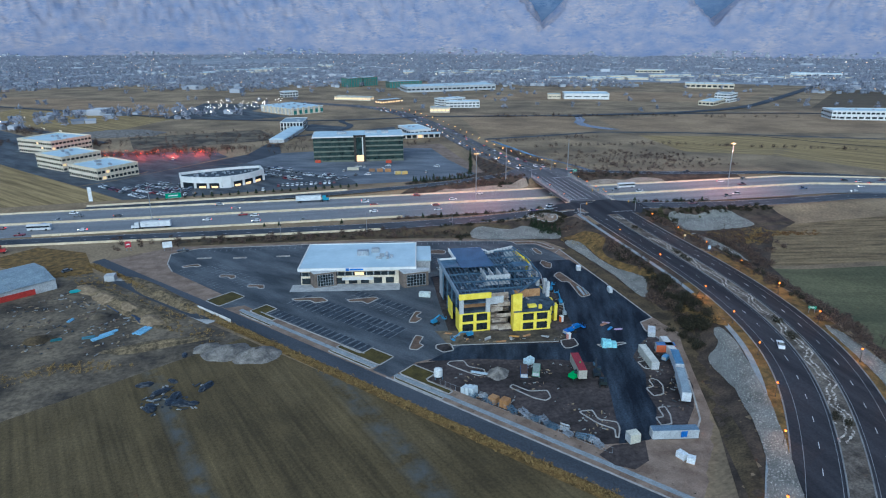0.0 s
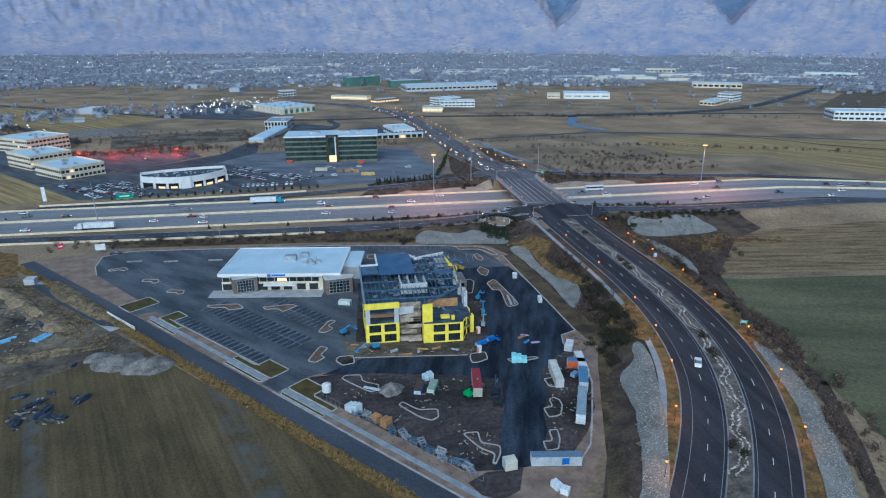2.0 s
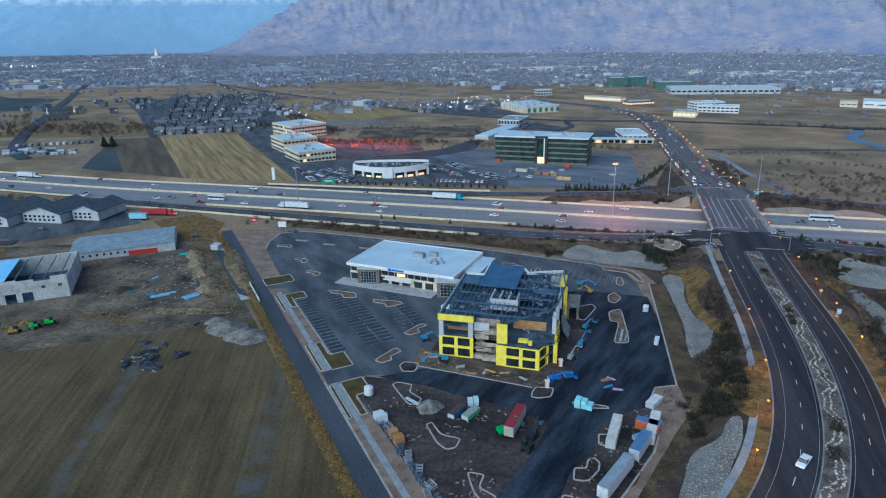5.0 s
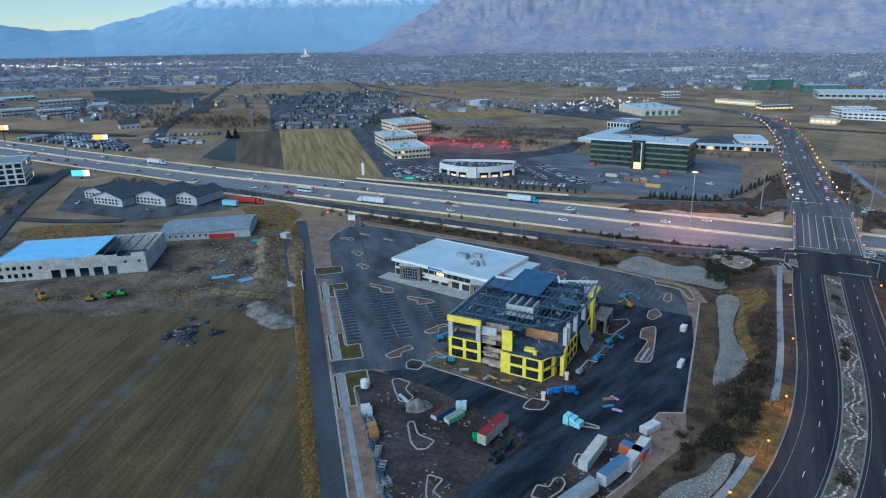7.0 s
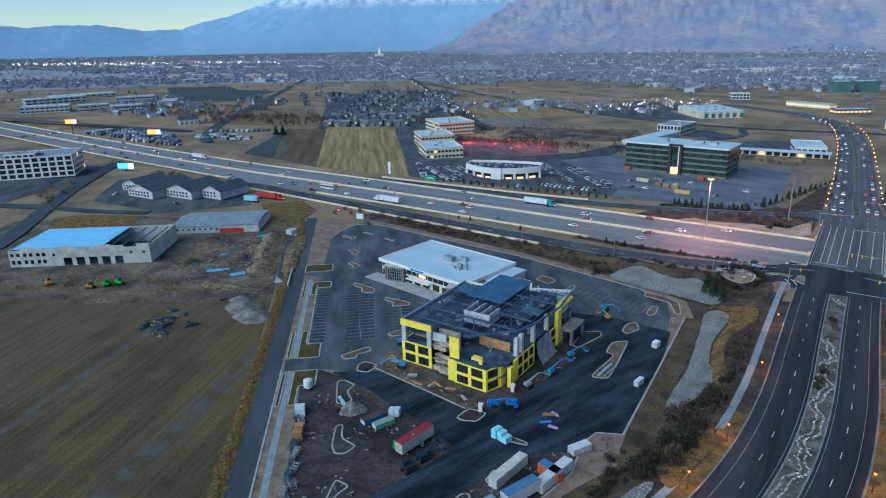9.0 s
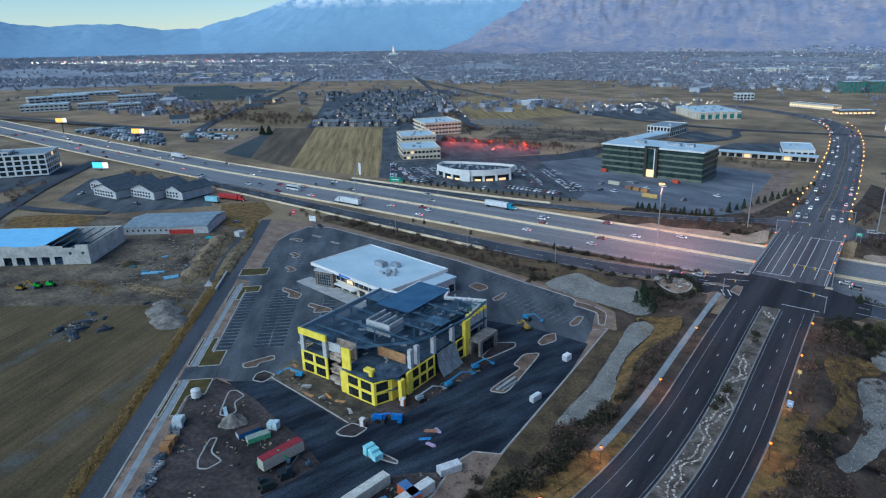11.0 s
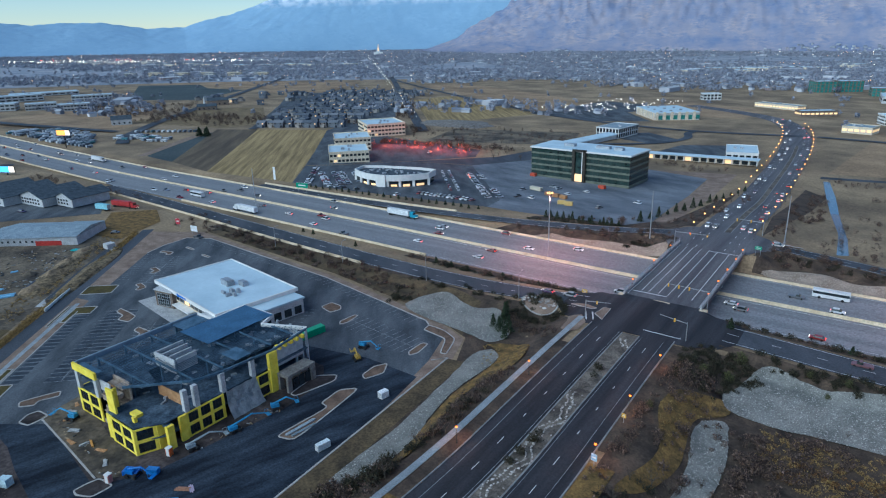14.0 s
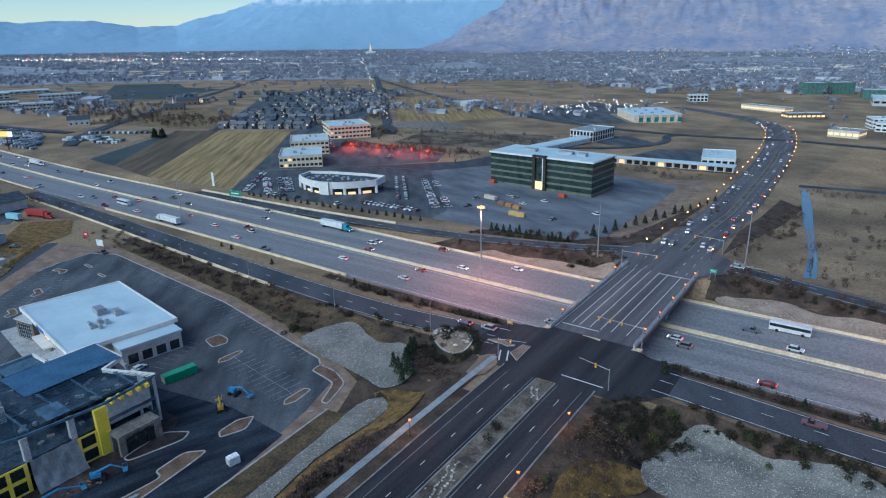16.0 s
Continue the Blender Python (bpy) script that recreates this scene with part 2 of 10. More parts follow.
M["pole"] = surface("grey_lamp_pole", (0.3, 0.31, 0.32), (0.42, 0.43, 0.44), 1.0, 5.0, 0.5, 0, metal=0.6)
M["brownpole"] = surface("dark_bronze_pole", (0.04, 0.035, 0.03), (0.07, 0.06, 0.05), 1.0, 5.0, 0.5, 0, metal=0.5)
M["orange_glow"] = glow("sodium_lamp", (1.0, 0.19, 0.02), 1.7)
M["far_orange"] = glow("far_sodium_lamp", (1.0, 0.33, 0.07), 6.0)
M["warm_glow"] = glow("warm_lamp", (1.0, 0.5, 0.16), 0.9)
M["white_glow"] = glow("white_lamp", (1.0, 0.9, 0.75), 2.4)
M["red_glow"] = glow("red_lamp", (1.0, 0.04, 0.02), 3.0)
M["green_glow"] = glow("green_signal", (0.05, 1.0, 0.5), 0.8)
M["lit_glass"] = glow("lit_shop_window", (1.0, 0.6, 0.28), 0.45)
M["board_amber"], M["board_blue"], M["board_white"] = glow("amber_screen", (1.0, 0.36, 0.07), 0.75), glow("blue_screen", (0.12, 0.5, 0.9), 0.6), glow("white_screen", (0.9, 0.75, 0.6), 0.5)
M["carpaint"] = islands("car_paint", [(0.0, (0.6, 0.6, 0.62)), (0.28, (0.75, 0.75, 0.76)), (0.4, (0.3, 0.31, 0.33)), (0.55, (0.02, 0.02, 0.025)), (0.7, (0.7, 0.7, 0.7)), (0.82, (0.03, 0.06, 0.14)), (0.9, (0.25, 0.02, 0.02)), (1.0, (0.12, 0.13, 0.14))], 0.35, "object", spec=0.5)
M["conifer"] = islands("conifer_leaf", [(0.0, (0.012, 0.022, 0.012)), (0.6, (0.03, 0.045, 0.022)), (1.0, (0.05, 0.07, 0.03))], 0.9)
M["shrubleaf"] = islands("dark_shrub_leaf", [(0.0, (0.012, 0.013, 0.008)), (0.6, (0.033, 0.031, 0.018)), (1.0, (0.075, 0.06, 0.035))], 0.9)
M["twig"] = islands("bare_winter_twig", [(0.0, (0.03, 0.022, 0.019)), (0.5, (0.085, 0.058, 0.05)), (0.8, (0.14, 0.092, 0.06)), (1.0, (0.22, 0.15, 0.125))], 0.95)
M["reed"] = islands("ochre_reed", [(0.0, (0.14, 0.085, 0.03)), (0.5, (0.25, 0.16, 0.06)), (1.0, (0.38, 0.26, 0.1))], 0.95)
M["fadedpaint"] = surface("worn_white_paint", (0.2, 0.21, 0.23), (0.38, 0.39, 0.41), 0.4, 5.0, 0.8, 0)
M["banksoil"] = surface("dark_bank_soil", (0.032, 0.024, 0.019), (0.105, 0.073, 0.051), 0.15, 1.6, 0.95, 0.6, 0.12)
M["bark"] = surface("tree_bark", (0.05, 0.04, 0.03), (0.1, 0.08, 0.06), 1.0, 5.0, 0.95, 0.4, 0.03)


def paint(name, colour, rough=0.5, metal=0.0):
    key = "p_" + name
    if key not in M:
        d = tuple(c * 0.78 for c in colour)
        M[key] = surface(name, d, colour, 0.5, 4.0, rough, 0.05, 0.01, metal=metal)
    return M[key]


# ---- mesh helpers ----
def box(bm, x0, y0, z0, x1, y1, z1, turn=None):
    v = [bm.verts.new(p) for p in ((x0, y0, z0), (x1, y0, z0), (x1, y1, z0), (x0, y1, z0), (x0, y0, z1), (x1, y0, z1), (x1, y1, z1), (x0, y1, z1))]
    for f in ((0, 3, 2, 1), (4, 5, 6, 7), (0, 1, 5, 4), (1, 2, 6, 5), (2, 3, 7, 6), (3, 0, 4, 7)):
        bm.faces.new([v[i] for i in f])
    if turn is not None:
        bmesh.ops.transform(bm, matrix=turn, verts=v)
    return v


def boxes(*rows):
    bm = bmesh.new()
    for r in rows:
        box(bm, *r)
    return bm


def prism(bm, pts, z0, z1):
    """A closed upright prism on a plan polygon given anticlockwise."""
    lo, hi = [bm.verts.new((x, y, z0)) for x, y in pts], [bm.verts.new((x, y, z1)) for x, y in pts]
    n = len(pts)
    bm.faces.new(lo[::-1])
    bm.faces.new(hi)
    for i in range(n):
        bm.faces.new((lo[i], lo[(i + 1) % n], hi[(i + 1) % n], hi[i]))
    return lo + hi


def tube(bm, a, b, r0, r1=None, n=8):
    a, b = Vector(a), Vector(b)
    r1 = r0 if r1 is None else r1
    q = (b - a).to_track_quat("Z", "Y")
    rings = []
    for p, r in ((a, r0), (b, r1)):
        rings.append([bm.verts.new(p + q @ Vector((r * math.cos(2 * math.pi * i / n), r * math.sin(2 * math.pi * i / n), 0))) for i in range(n)])
    for i in range(n):
        bm.faces.new((rings[0][i], rings[0][(i + 1) % n], rings[1][(i + 1) % n], rings[1][i]))
    bm.faces.new(rings[0][::-1])
    bm.faces.new(rings[1])


def mesh_of(name, bm, material):
    me = bpy.data.meshes.new(name)
    bmesh.ops.recalc_face_normals(bm, faces=bm.faces)
    bm.to_mesh(me)
    bm.free()
    me.materials.append(material)
    return me


def part(name, bm, material, parent, label=""):
    ob = new(name, bm if isinstance(bm, bpy.types.Mesh) else mesh_of(name, bm, material))
    ob.parent = parent
    return tagged(ob, label) if label else ob


def thing(name, label, category, x=0, y=0, z=0, turn=0, group="", kind=""):
    ob = new(name)
    ob.matrix_basis = pose(x, y, z, 0, 0, turn)
    return tagged(ob, label, category, group, kind)


def solid(name, bm, material, label, category="", group="", kind=""):
    return tagged(new(name, mesh_of(name, bm, material)), label, category, group, kind)


def raw(name, verts, faces, material, label, category="", kind="stuff"):
    me = bpy.data.meshes.new(name)
    me.from_pydata(verts, [], faces)
    me.materials.append(material)
    return tagged(new(name, me), label, category, "", kind)


def resample(pts, step):
    out = [Vector(pts[0])]
    for a, b in zip(pts, pts[1:]):
        a, b = Vector(a), Vector(b)
        n = max(1, round((b - a).length / step))
        out += [a.lerp(b, (i + 1) / n) for i in range(n)]
    return out


def smooth(pts, rounds=3):
    """Corner cutting, which keeps the two ends."""
    p = [Vector(q) for q in pts]
    for _ in range(rounds):
        o = [p[0]]
        for a, b in zip(p, p[1:]):
            o += [a.lerp(b, 0.25), a.lerp(b, 0.75)]
        p = o + [p[-1]]
    return p


def normals2(line):
    out = []
    for i, p in enumerate(line):
        d = line[min(i + 1, len(line) - 1)] - line[max(i - 1, 0)]
        d = Vector((d.x, d.y)).normalized()
        out.append(Vector((-d.y, d.x)))
    return out


def offset(line, d):
    """The line moved d metres to its left."""
    return [Vector((p.x + n.x * d, p.y + n.y * d, *([p.z] if len(p) > 2 else []))) for p, n in zip(line, normals2(line))]


def lofted(line, section, closed=False):
    """A mesh swept along a 3D line: section rows are (to the left, up)."""
    bm = bmesh.new()
    rows = []
    for p, n in zip(line, normals2(line)):
        rows.append([bm.verts.new((p.x + n.x * s, p.y + n.y * s, p.z + u)) for s, u in section])
    k = len(section)
    for a, b in zip(rows, rows[1:]):
        for j in range(k if closed else k - 1):
            bm.faces.new((a[j], b[j], b[(j + 1) % k], a[(j + 1) % k]))
    if closed:
        bm.faces.new(rows[0])
        bm.faces.new(rows[-1][::-1])
    return bm


LAYERS = []


def sheet(name, pts, material, z, label, kind="structure"):
    """A level polygon, each a little above the one before, cut along the ground's grid where the plain bends."""
    LAYERS.append(name)
    z += 0.0011 * len(LAYERS)
    bm = bmesh.new()
    v = [bm.verts.new((x, y, z)) for x, y in pts]
    for t in tessellate_polygon([[Vector((x, y, 0)) for x, y in pts]]):
        bm.faces.new([v[i] for i in t])
    xs, ys = [p[0] for p in pts], [p[1] for p in pts]
    x0, x1, y0, y1 = min(xs), max(xs), min(ys), max(ys)
    if (y0 < 545 and y1 > 425) or (x0 < -190 and x1 > -310) or (x0 < 450 and x1 > 330) or y0 < 2000 < y1:
        for k, lo, hi in ((0, x0, x1), (1, y0, y1)):
            for g in (XS, YS)[k]:
                if lo < g < hi and (k or y0 < 545):
                    co, no = Vector((0, 0, 0)), Vector((0, 0, 0))
                    co[k], no[k] = g, 1
                    bmesh.ops.bisect_plane(bm, geom=bm.verts[:] + bm.edges[:] + bm.faces[:], plane_co=co, plane_no=no)
    return solid(name, bm, material, label, "", "", kind)


def inside(x, y, poly):
    hit = False
    for (xa, ya), (xb, yb) in zip(poly, poly[1:] + poly[:1]):
        if (ya > y) != (yb > y) and x < (xb - xa) * (y - ya) / (yb - ya) + xa:
            hit = not hit
    return hit


def near_line(x, y, line):
    """Distance to a plan polyline and how far along it, 0 to 1 per piece."""
    best = (1e9, 0, 0)
    for i, (a, b) in enumerate(zip(line, line[1:])):
        dx, dy = b[0] - a[0], b[1] - a[1]
        t = max(0, min(1, ((x - a[0]) * dx + (y - a[1]) * dy) / (dx * dx + dy * dy)))
        d = math.hypot(x - a[0] - t * dx, y - a[1] - t * dy)
        if d < best[0]:
            best = (d, i, t)
    return best


def step01(v):
    v = max(0.0, min(1.0, v))
    return v * v * (3 - 2 * v)


# ---- lie of the land ----
def plain_fall(x, y):
    """How far the wide plain lies above or below the level of the building site; x and y may be arrays."""
    d = np.maximum.reduce([np.zeros_like(x), y - 425.0, -190.0 - x, x - 330.0])
    return (2.97 - 0.01212 * x - 0.01483 * y + 0.008 * np.maximum(0, y - 2000.0)) * np.minimum(1, d / 120.0)


def fall_at(x, y):
    return float(plain_fall(np.array([float(x)]), np.array([float(y)]))[0])


# centre lines: x, y, z
ARTERIAL_S = smooth([(72, 40, 4.5), (100, 80, 4.5), (122, 108, 4.5), (139, 135, 4.5), (150, 162, 4.5), (156.5, 195, 4.5), (158.5, 230, 4.5), (157.5, 270, 4.5), (157, 312, 4.6), (157.5, 346, 4.9)])
ARTERIAL_N = smooth([(157.5, 410, 4.9), (157, 440, 4.5), (154.8, 490, 2.9), (154.3, 530, 2.2), (152.8, 575, 1.5), (150.5, 627, 0.8), (147.5, 702, 0.3), (143.5, 764, 0.1), (137, 834, 0.1), (128, 893, 0.1), (114, 950, 0.1), (92, 1005, 0.1), (40, 1062, 0.1), (-40, 1120, 0.1)])
RAMP_SW = smooth([(143, 331, 4.5), (118, 330.5, 3.2), (90, 330, 1.8), (40, 334, 0.1), (-40, 341, -0.6), (-128, 349, -1.0), (-235, 356, -1.1)])
RAMP_SE = smooth([(171, 331, 4.5), (200, 331, 3.0), (235, 330, 1.5), (300, 333, 0.0), (400, 342, -1.0), (560, 350, -1.1)])
RAMP_NW = smooth([(144, 434, 4.5), (122, 427, 3.2), (95, 422, 2.0), (50, 417, 0.6), (-30, 414, -0.5), (-140, 414, -1.0)])
RAMP_NE = smooth([(171, 431, 4.5), (200, 428, 3.0), (235, 421, 1.5), (300, 412, 0.0), (420, 402, -1.0)])
FREEWAY = smooth([(-1900, 515, -1.2), (-1200, 448, -1.2), (-770, 412, -1.2), (-400, 390, -1.2), (-190, 386.5, -1.2), (-22, 382, -1.2), (80, 378.5, -1.2), (170, 375.5, -1.2), (300, 374, -1.2), (600, 372, -1.2), (1900, 360, -1.2)])
BANKS = [(ARTERIAL_S, 20, 11), (ARTERIAL_N, 18, 11), (RAMP_SW, 7.5, 9), (RAMP_SE, 8, 9), (RAMP_NW, 6, 8), (RAMP_NE, 6, 8)]
FW2 = [(p.x, p.y) for p in FREEWAY]


def land(x, y):
    """Height of the ground sheet."""
    base = -2.6 * step01((x - 178) / 40) * step01((335 - y) / 40)
    h = base
    if -260 < x < 620 and 20 < y < 700:
        for line, half, slope in BANKS:
            d, i, t = near_line(x, y, line)
            if d < half + slope:
                z = line[i].z * (1 - t) + line[i + 1].z * t
                lift = base + (z - 0.12 - base) * (1 - step01((d - half) / slope))
                h = max(h, lift) if z - 0.12 > base else min(h, lift)
    if 300 < y < 560:
        d = near_line(x, y, FW2)[0]
        if d < 40:
            # the freeway runs in a shallow cut
            under = 141 < x < 174
            keep = step01((d - 27) / (6 if under else 9))
            bed = -1.35 - (0.45 if x < -190 or x > 330 else 0.0)
            h = bed + (h - bed) * keep
    return h


def axis(dense0, dense1, step, far):
    a = list(np.arange(dense0, dense1 + 0.01, step))
    for sign, edge in ((-1, dense0), (1, dense1)):
        v, s = edge, step
        while abs(v) < far:
            s *= 1.1
            v += sign * s
            a.append(max(-far, min(far, v)))
    return sorted(a)


XS, YS = axis(-130, 300, 3.0, 4900), sorted(axis(90, 550, 3.0, 4900) + [2000.0])
gv = [(x, y, land(x, y)) for y in YS for x in XS]
nx = len(XS)
gf = [(j * nx + i, j * nx + i + 1, (j + 1) * nx + i + 1, (j + 1) * nx + i) for j in range(len(YS) - 1) for i in range(nx - 1)]
ground = raw("ground", gv, gf, M["soil"], "brown winter soil and dry grass of the valley floor", "ground", "structure")
ground.data.shade_smooth()


def drape(name, pts, material, up, label, cell=3.0, kind="structure"):
    """A polygon laid on the sloping ground."""
    bm = bmesh.new()
    vs = [bm.verts.new((x, y, 0)) for x, y in pts]
    for t in tessellate_polygon([[Vector((x, y, 0)) for x, y in pts]]):
        bm.faces.new([vs[i] for i in t])
    LAYERS.append(name)
    up += 0.0011 * len(LAYERS)
    xs, ys = [p[0] for p in pts], [p[1] for p in pts]
    for k, lo, hi in ((0, min(xs), max(xs)), (1, min(ys), max(ys))):
        for g in (XS, YS)[k]:
            if lo < g < hi:
                co, no = Vector((0, 0, 0)), Vector((0, 0, 0))
                co[k], no[k] = g, 1
                bmesh.ops.bisect_plane(bm, geom=bm.verts[:] + bm.edges[:] + bm.faces[:], plane_co=co, plane_no=no)
    for v in bm.verts:
        v.co.z = land(v.co.x, v.co.y) + up
    ob = solid(name, bm, material, label, "", "", kind)
    ob.data.shade_smooth()
    return ob


def strip(name, line, a, b, material, up, label, kind="structure"):
    """A paved strip between two offsets from a centre line."""
    LAYERS.append(name)
    up += 0.0007 * len(LAYERS)
    fine = resample(line, 3.0)
    n = max(1, round(abs(b - a) / 3))
    return solid(name, lofted(fine, [(a + (b - a) * i / n, up) for i in range(n + 1)]), material, label, "", "", kind)


# ---- fields ----
M["rowfield"] = surface("tan_row_field", (0.1, 0.07, 0.036), (0.27, 0.19, 0.1), 0.35, 1.0, 0.95, 0.6, 0.2, (0.12, 1.0, 1), -8)
DX, DY = -0.655, 0.756          # the way the west street runs


def along(s, w):
    """A place s metres up the west street from (52, 126) and w metres to its right."""
    return (52 + DX * s + DY * w, 126 + DY * s - DX * w)


def street(s, w):
    """The same, for the kerb line, which leans a little to the west at its near end."""
    return along(s, w - 1.3 * max(0.0, 1 - s / 138))


sheet("stubble_field", [along(-190, -4), along(60, -4), along(118, -5), (-95, 170), (-150, 152), (-330, 90), (-420, -150), (80, -160)], M["field"], 0.03, "brown stubble field with faint drill rows")
sheet("building_yard", [along(118, -5), along(165, -6), along(240, -6), (-118, 288), (-200, 262), (-250, 215), (-190, 140), (-150, 152), (-95, 170)], M["yard"], 0.035, "churned grey brown dirt of a building yard")
sheet("hay_field", [(-300, 646), (-372, 604), (-211, 423), (-123, 428)], M["hayfield"], 0.03, "pale yellow mown hay field in rows")
sheet("brown_field", [(-372, 604), (-412, 580), (-274, 434), (-211, 423)], M["ploughed"], 0.035, "dull brown harrowed field")
sheet("dark_field", [(-396, 563), (-378, 530), (-318, 438), (-274, 434)], M["darkfar"], 0.03, "dark ploughed field strip")
sheet("yard_dirt_road", [(-380, 532), (-396, 563), (-402, 560), (-386, 524), (-326, 434), (-318, 436)], M["gravel"], 0.032, "pale dirt track beside the dark field")
drape("green_field", [(197, 236), (250, 231), (300, 224), (640, 190), (640, 20), (176, 20), (166, 90), (177, 140), (184, 190)], M["greenfield"], 0.05, "dull green fallow field with tracks")
drape("stubble_rows", [(201, 240), (203, 262), (228, 280), (250, 297), (330, 300), (640, 262), (640, 196), (300, 230), (250, 237)], M["rowfield"], 0.06, "tan stubble field in rows beyond a ditch")
sheet("tan_field", [(350, 690), (470, 650), (800, 585), (1100, 700), (700, 860), (370, 800)], M["tanfield"], 0.03, "tan dry grass field")
sheet("ochre_field", [(350, 650), (470, 618), (620, 560), (900, 470), (800, 430), (450, 425), (340, 540)], M["hayfield"], 0.035, "golden dry crop field")
sheet("river_field", [(178, 670), (325, 700), (340, 850), (200, 900)], M["tanfield"], 0.03, "tan pasture beside the stream")
sheet("north_field", [(-440, 980), (-262, 775), (-215, 800), (-178, 905), (-430, 1075)], M["hayfield"], 0.03, "ochre pasture behind the offices")
sheet("north_pasture", [(-180, 920), (-60, 850), (-95, 1000), (-300, 1180), (-560, 1330), (-640, 1260)], M["tanfield"], 0.031, "tan pasture beyond the rail line")
sheet("grey_paddock", [(-165, 640), (-30, 690), (-60, 770), (-190, 730)], M["yard"], 0.032, "grey brown rough paddock behind the car park")
sheet("west_field", [(-840, 730), (-750, 790), (-860, 975), (-1136, 945)], M["darkfar"], 0.03, "dark blue green winter field")
sheet("west_tan_field", [(-720, 440), (-487, 497), (-540, 570), (-700, 690), (-790, 640)], M["tanfield"], 0.033, "tan rough field beyond the freeway")
sheet("west_pasture", [(-1136, 955), (-850, 1010), (-1100, 1220), (-1420, 1060)], M["tanfield"], 0.034, "tan pasture below the apartment blocks")
sheet("estate_field", [(-560, 560), (-420, 590), (-400, 640), (-560, 770), (-620, 720)], M["rowfield"], 0.036, "brown rough field beside the estate")
sheet("far_field", [(260, 1120), (700, 980), (900, 1180), (420, 1260)], M["tanfield"], 0.03, "tan far pasture")
sheet("far_crop_field", [(-110, 1010), (60, 980), (60, 1110), (-70, 1180)], M["tanfield"], 0.03, "tan far pasture by the avenue")
sheet("east_plain", [(760, 880), (1400, 1500), (1900, 1500), (1500, 800)], M["ploughed"], 0.03, "grey brown fallow plain beside the far avenue")

# ---- freeway ----
FINE_FW = resample(FREEWAY, 12.0)
strip("freeway", FREEWAY, -25.2, 25.2, M["freeway"], 0.06, "pale grey concrete freeway with six lanes each way", "structure")


def barrier(name, line, d, label, h=1.05):
    sec = [(d - 0.4, 0), (d - 0.22, 0.35), (d - 0.14, h), (d + 0.14, h), (d + 0.22, 0.35), (d + 0.4, 0)]
    return solid(name, lofted(line, sec, True), M["barrier"], label, "", "", "structure")


barrier("median_barrier", FINE_FW, 0.0, "cream concrete median barrier of the freeway", 1.3)
barrier("north_barrier", FINE_FW, 25.0, "cream concrete barrier along the freeway's edge")
barrier("south_barrier", [p for p in FINE_FW if p.x < -240], -25.0, "cream concrete barrier along the freeway's edge")
barrier("gore_barrier", [p for p in FINE_FW if -150 < p.x < 57], -25.0, "cream concrete barrier between freeway and ramp")
barrier("east_barrier", [p for p in FINE_FW if p.x > 560], -25.0, "cream concrete barrier along the freeway's edge")


def dashes(line, offs, dash, gap, width, up):
    bm = bmesh.new()
    fine = resample(line, 1.5)
    nrm = normals2(fine)
    for o in offs:
        s = 0.0
        start = None
        for i in range(1, len(fine)):
            s += (fine[i] - fine[i - 1]).length
            on = gap == 0 or (s % (dash + gap)) < dash
            if on:
                a, b, na, nb = fine[i - 1], fine[i], nrm[i - 1], nrm[i]
                q = [(a, na, o - width / 2), (b, nb, o - width / 2), (b, nb, o + width / 2), (a, na, o + width / 2)]
                bm.faces.new([bm.verts.new((p.x + n.x * w, p.y + n.y * w, p.z + up)) for p, n, w in q])
    return bm


near_fw = [p for p in resample(FREEWAY, 12) if -700 < p.x < 700]
solid("lane_markings", dashes(near_fw, [-20.5, -16.9, -13.2, -9.6, -5.9, 5.9, 9.6, 13.2, 16.9, 20.5], 3, 9, 0.16, 0.12), M["fadedpaint"], "white dashed lane lines of the freeway", "", "", "structure")
solid("edge_markings", dashes(near_fw, [-23.6, -2.2, 2.2, 23.6], 3, 0, 0.2, 0.12), M["paint"], "white and worn edge lines of the freeway", "", "", "structure")

# ---- ramps ----
for nm, ln, w, lab in (("south_west_ramp", RAMP_SW, 6.0, "dark asphalt ramp rising to the crossing"), ("south_east_ramp", RAMP_SE, 6.2, "dark asphalt ramp leaving the crossing"), ("north_west_ramp", RAMP_NW, 4.6, "dark asphalt ramp joining the freeway"), ("north_east_ramp", RAMP_NE, 4.6, "dark asphalt ramp beside the freeway")):
    strip(nm, ln, -w, w, M["street"], 0.07, lab)
    solid("ramp_markings", dashes(ln, [-w + 0.7, w - 0.7], 3, 0, 0.2, 0.15), M["paint"], "white edge lines of a ramp", "", "", "structure")
    solid("ramp_markings", dashes(ln, [0.3], 3, 9, 0.2, 0.15), M["paint"], "white dashed lane line of a ramp", "", "", "structure")
low = [p for p in resample(RAMP_SW, 6) if -240 < p.x < 36]
barrier("ramp_barrier", low, 6.6, "cream concrete barrier along the outside of the ramp")
barrier("ramp_barrier", [p for p in resample(RAMP_NW, 6) if p.x < 20], -5.2, "cream concrete barrier along the north ramp")

# ---- arterial road ----
# edges to the left of the centre line, going north: +14 is the west kerb
strip("arterial_southbound", ARTERIAL_S, 2.4, 13.2, M["oldroad"], 0.06, "grey asphalt carriageway of the arterial road")
strip("arterial_northbound", ARTERIAL_S, -3.2, -13.0, M["oldroad"], 0.06, "grey asphalt carriageway of the arterial road")
strip("arterial_north", ARTERIAL_N, 12.4, -12.4, M["northroad"], 0.06, "grey asphalt arterial road running north")


def kerb(name, line, label="pale concrete kerb", w=0.35, h=0.16, z=None, mat="kerb"):
    return solid(name, lofted(line, [(-w / 2, -0.05), (-w / 2, h), (w / 2, h), (w / 2, -0.05)], True), M[mat], label, "", "", "structure")


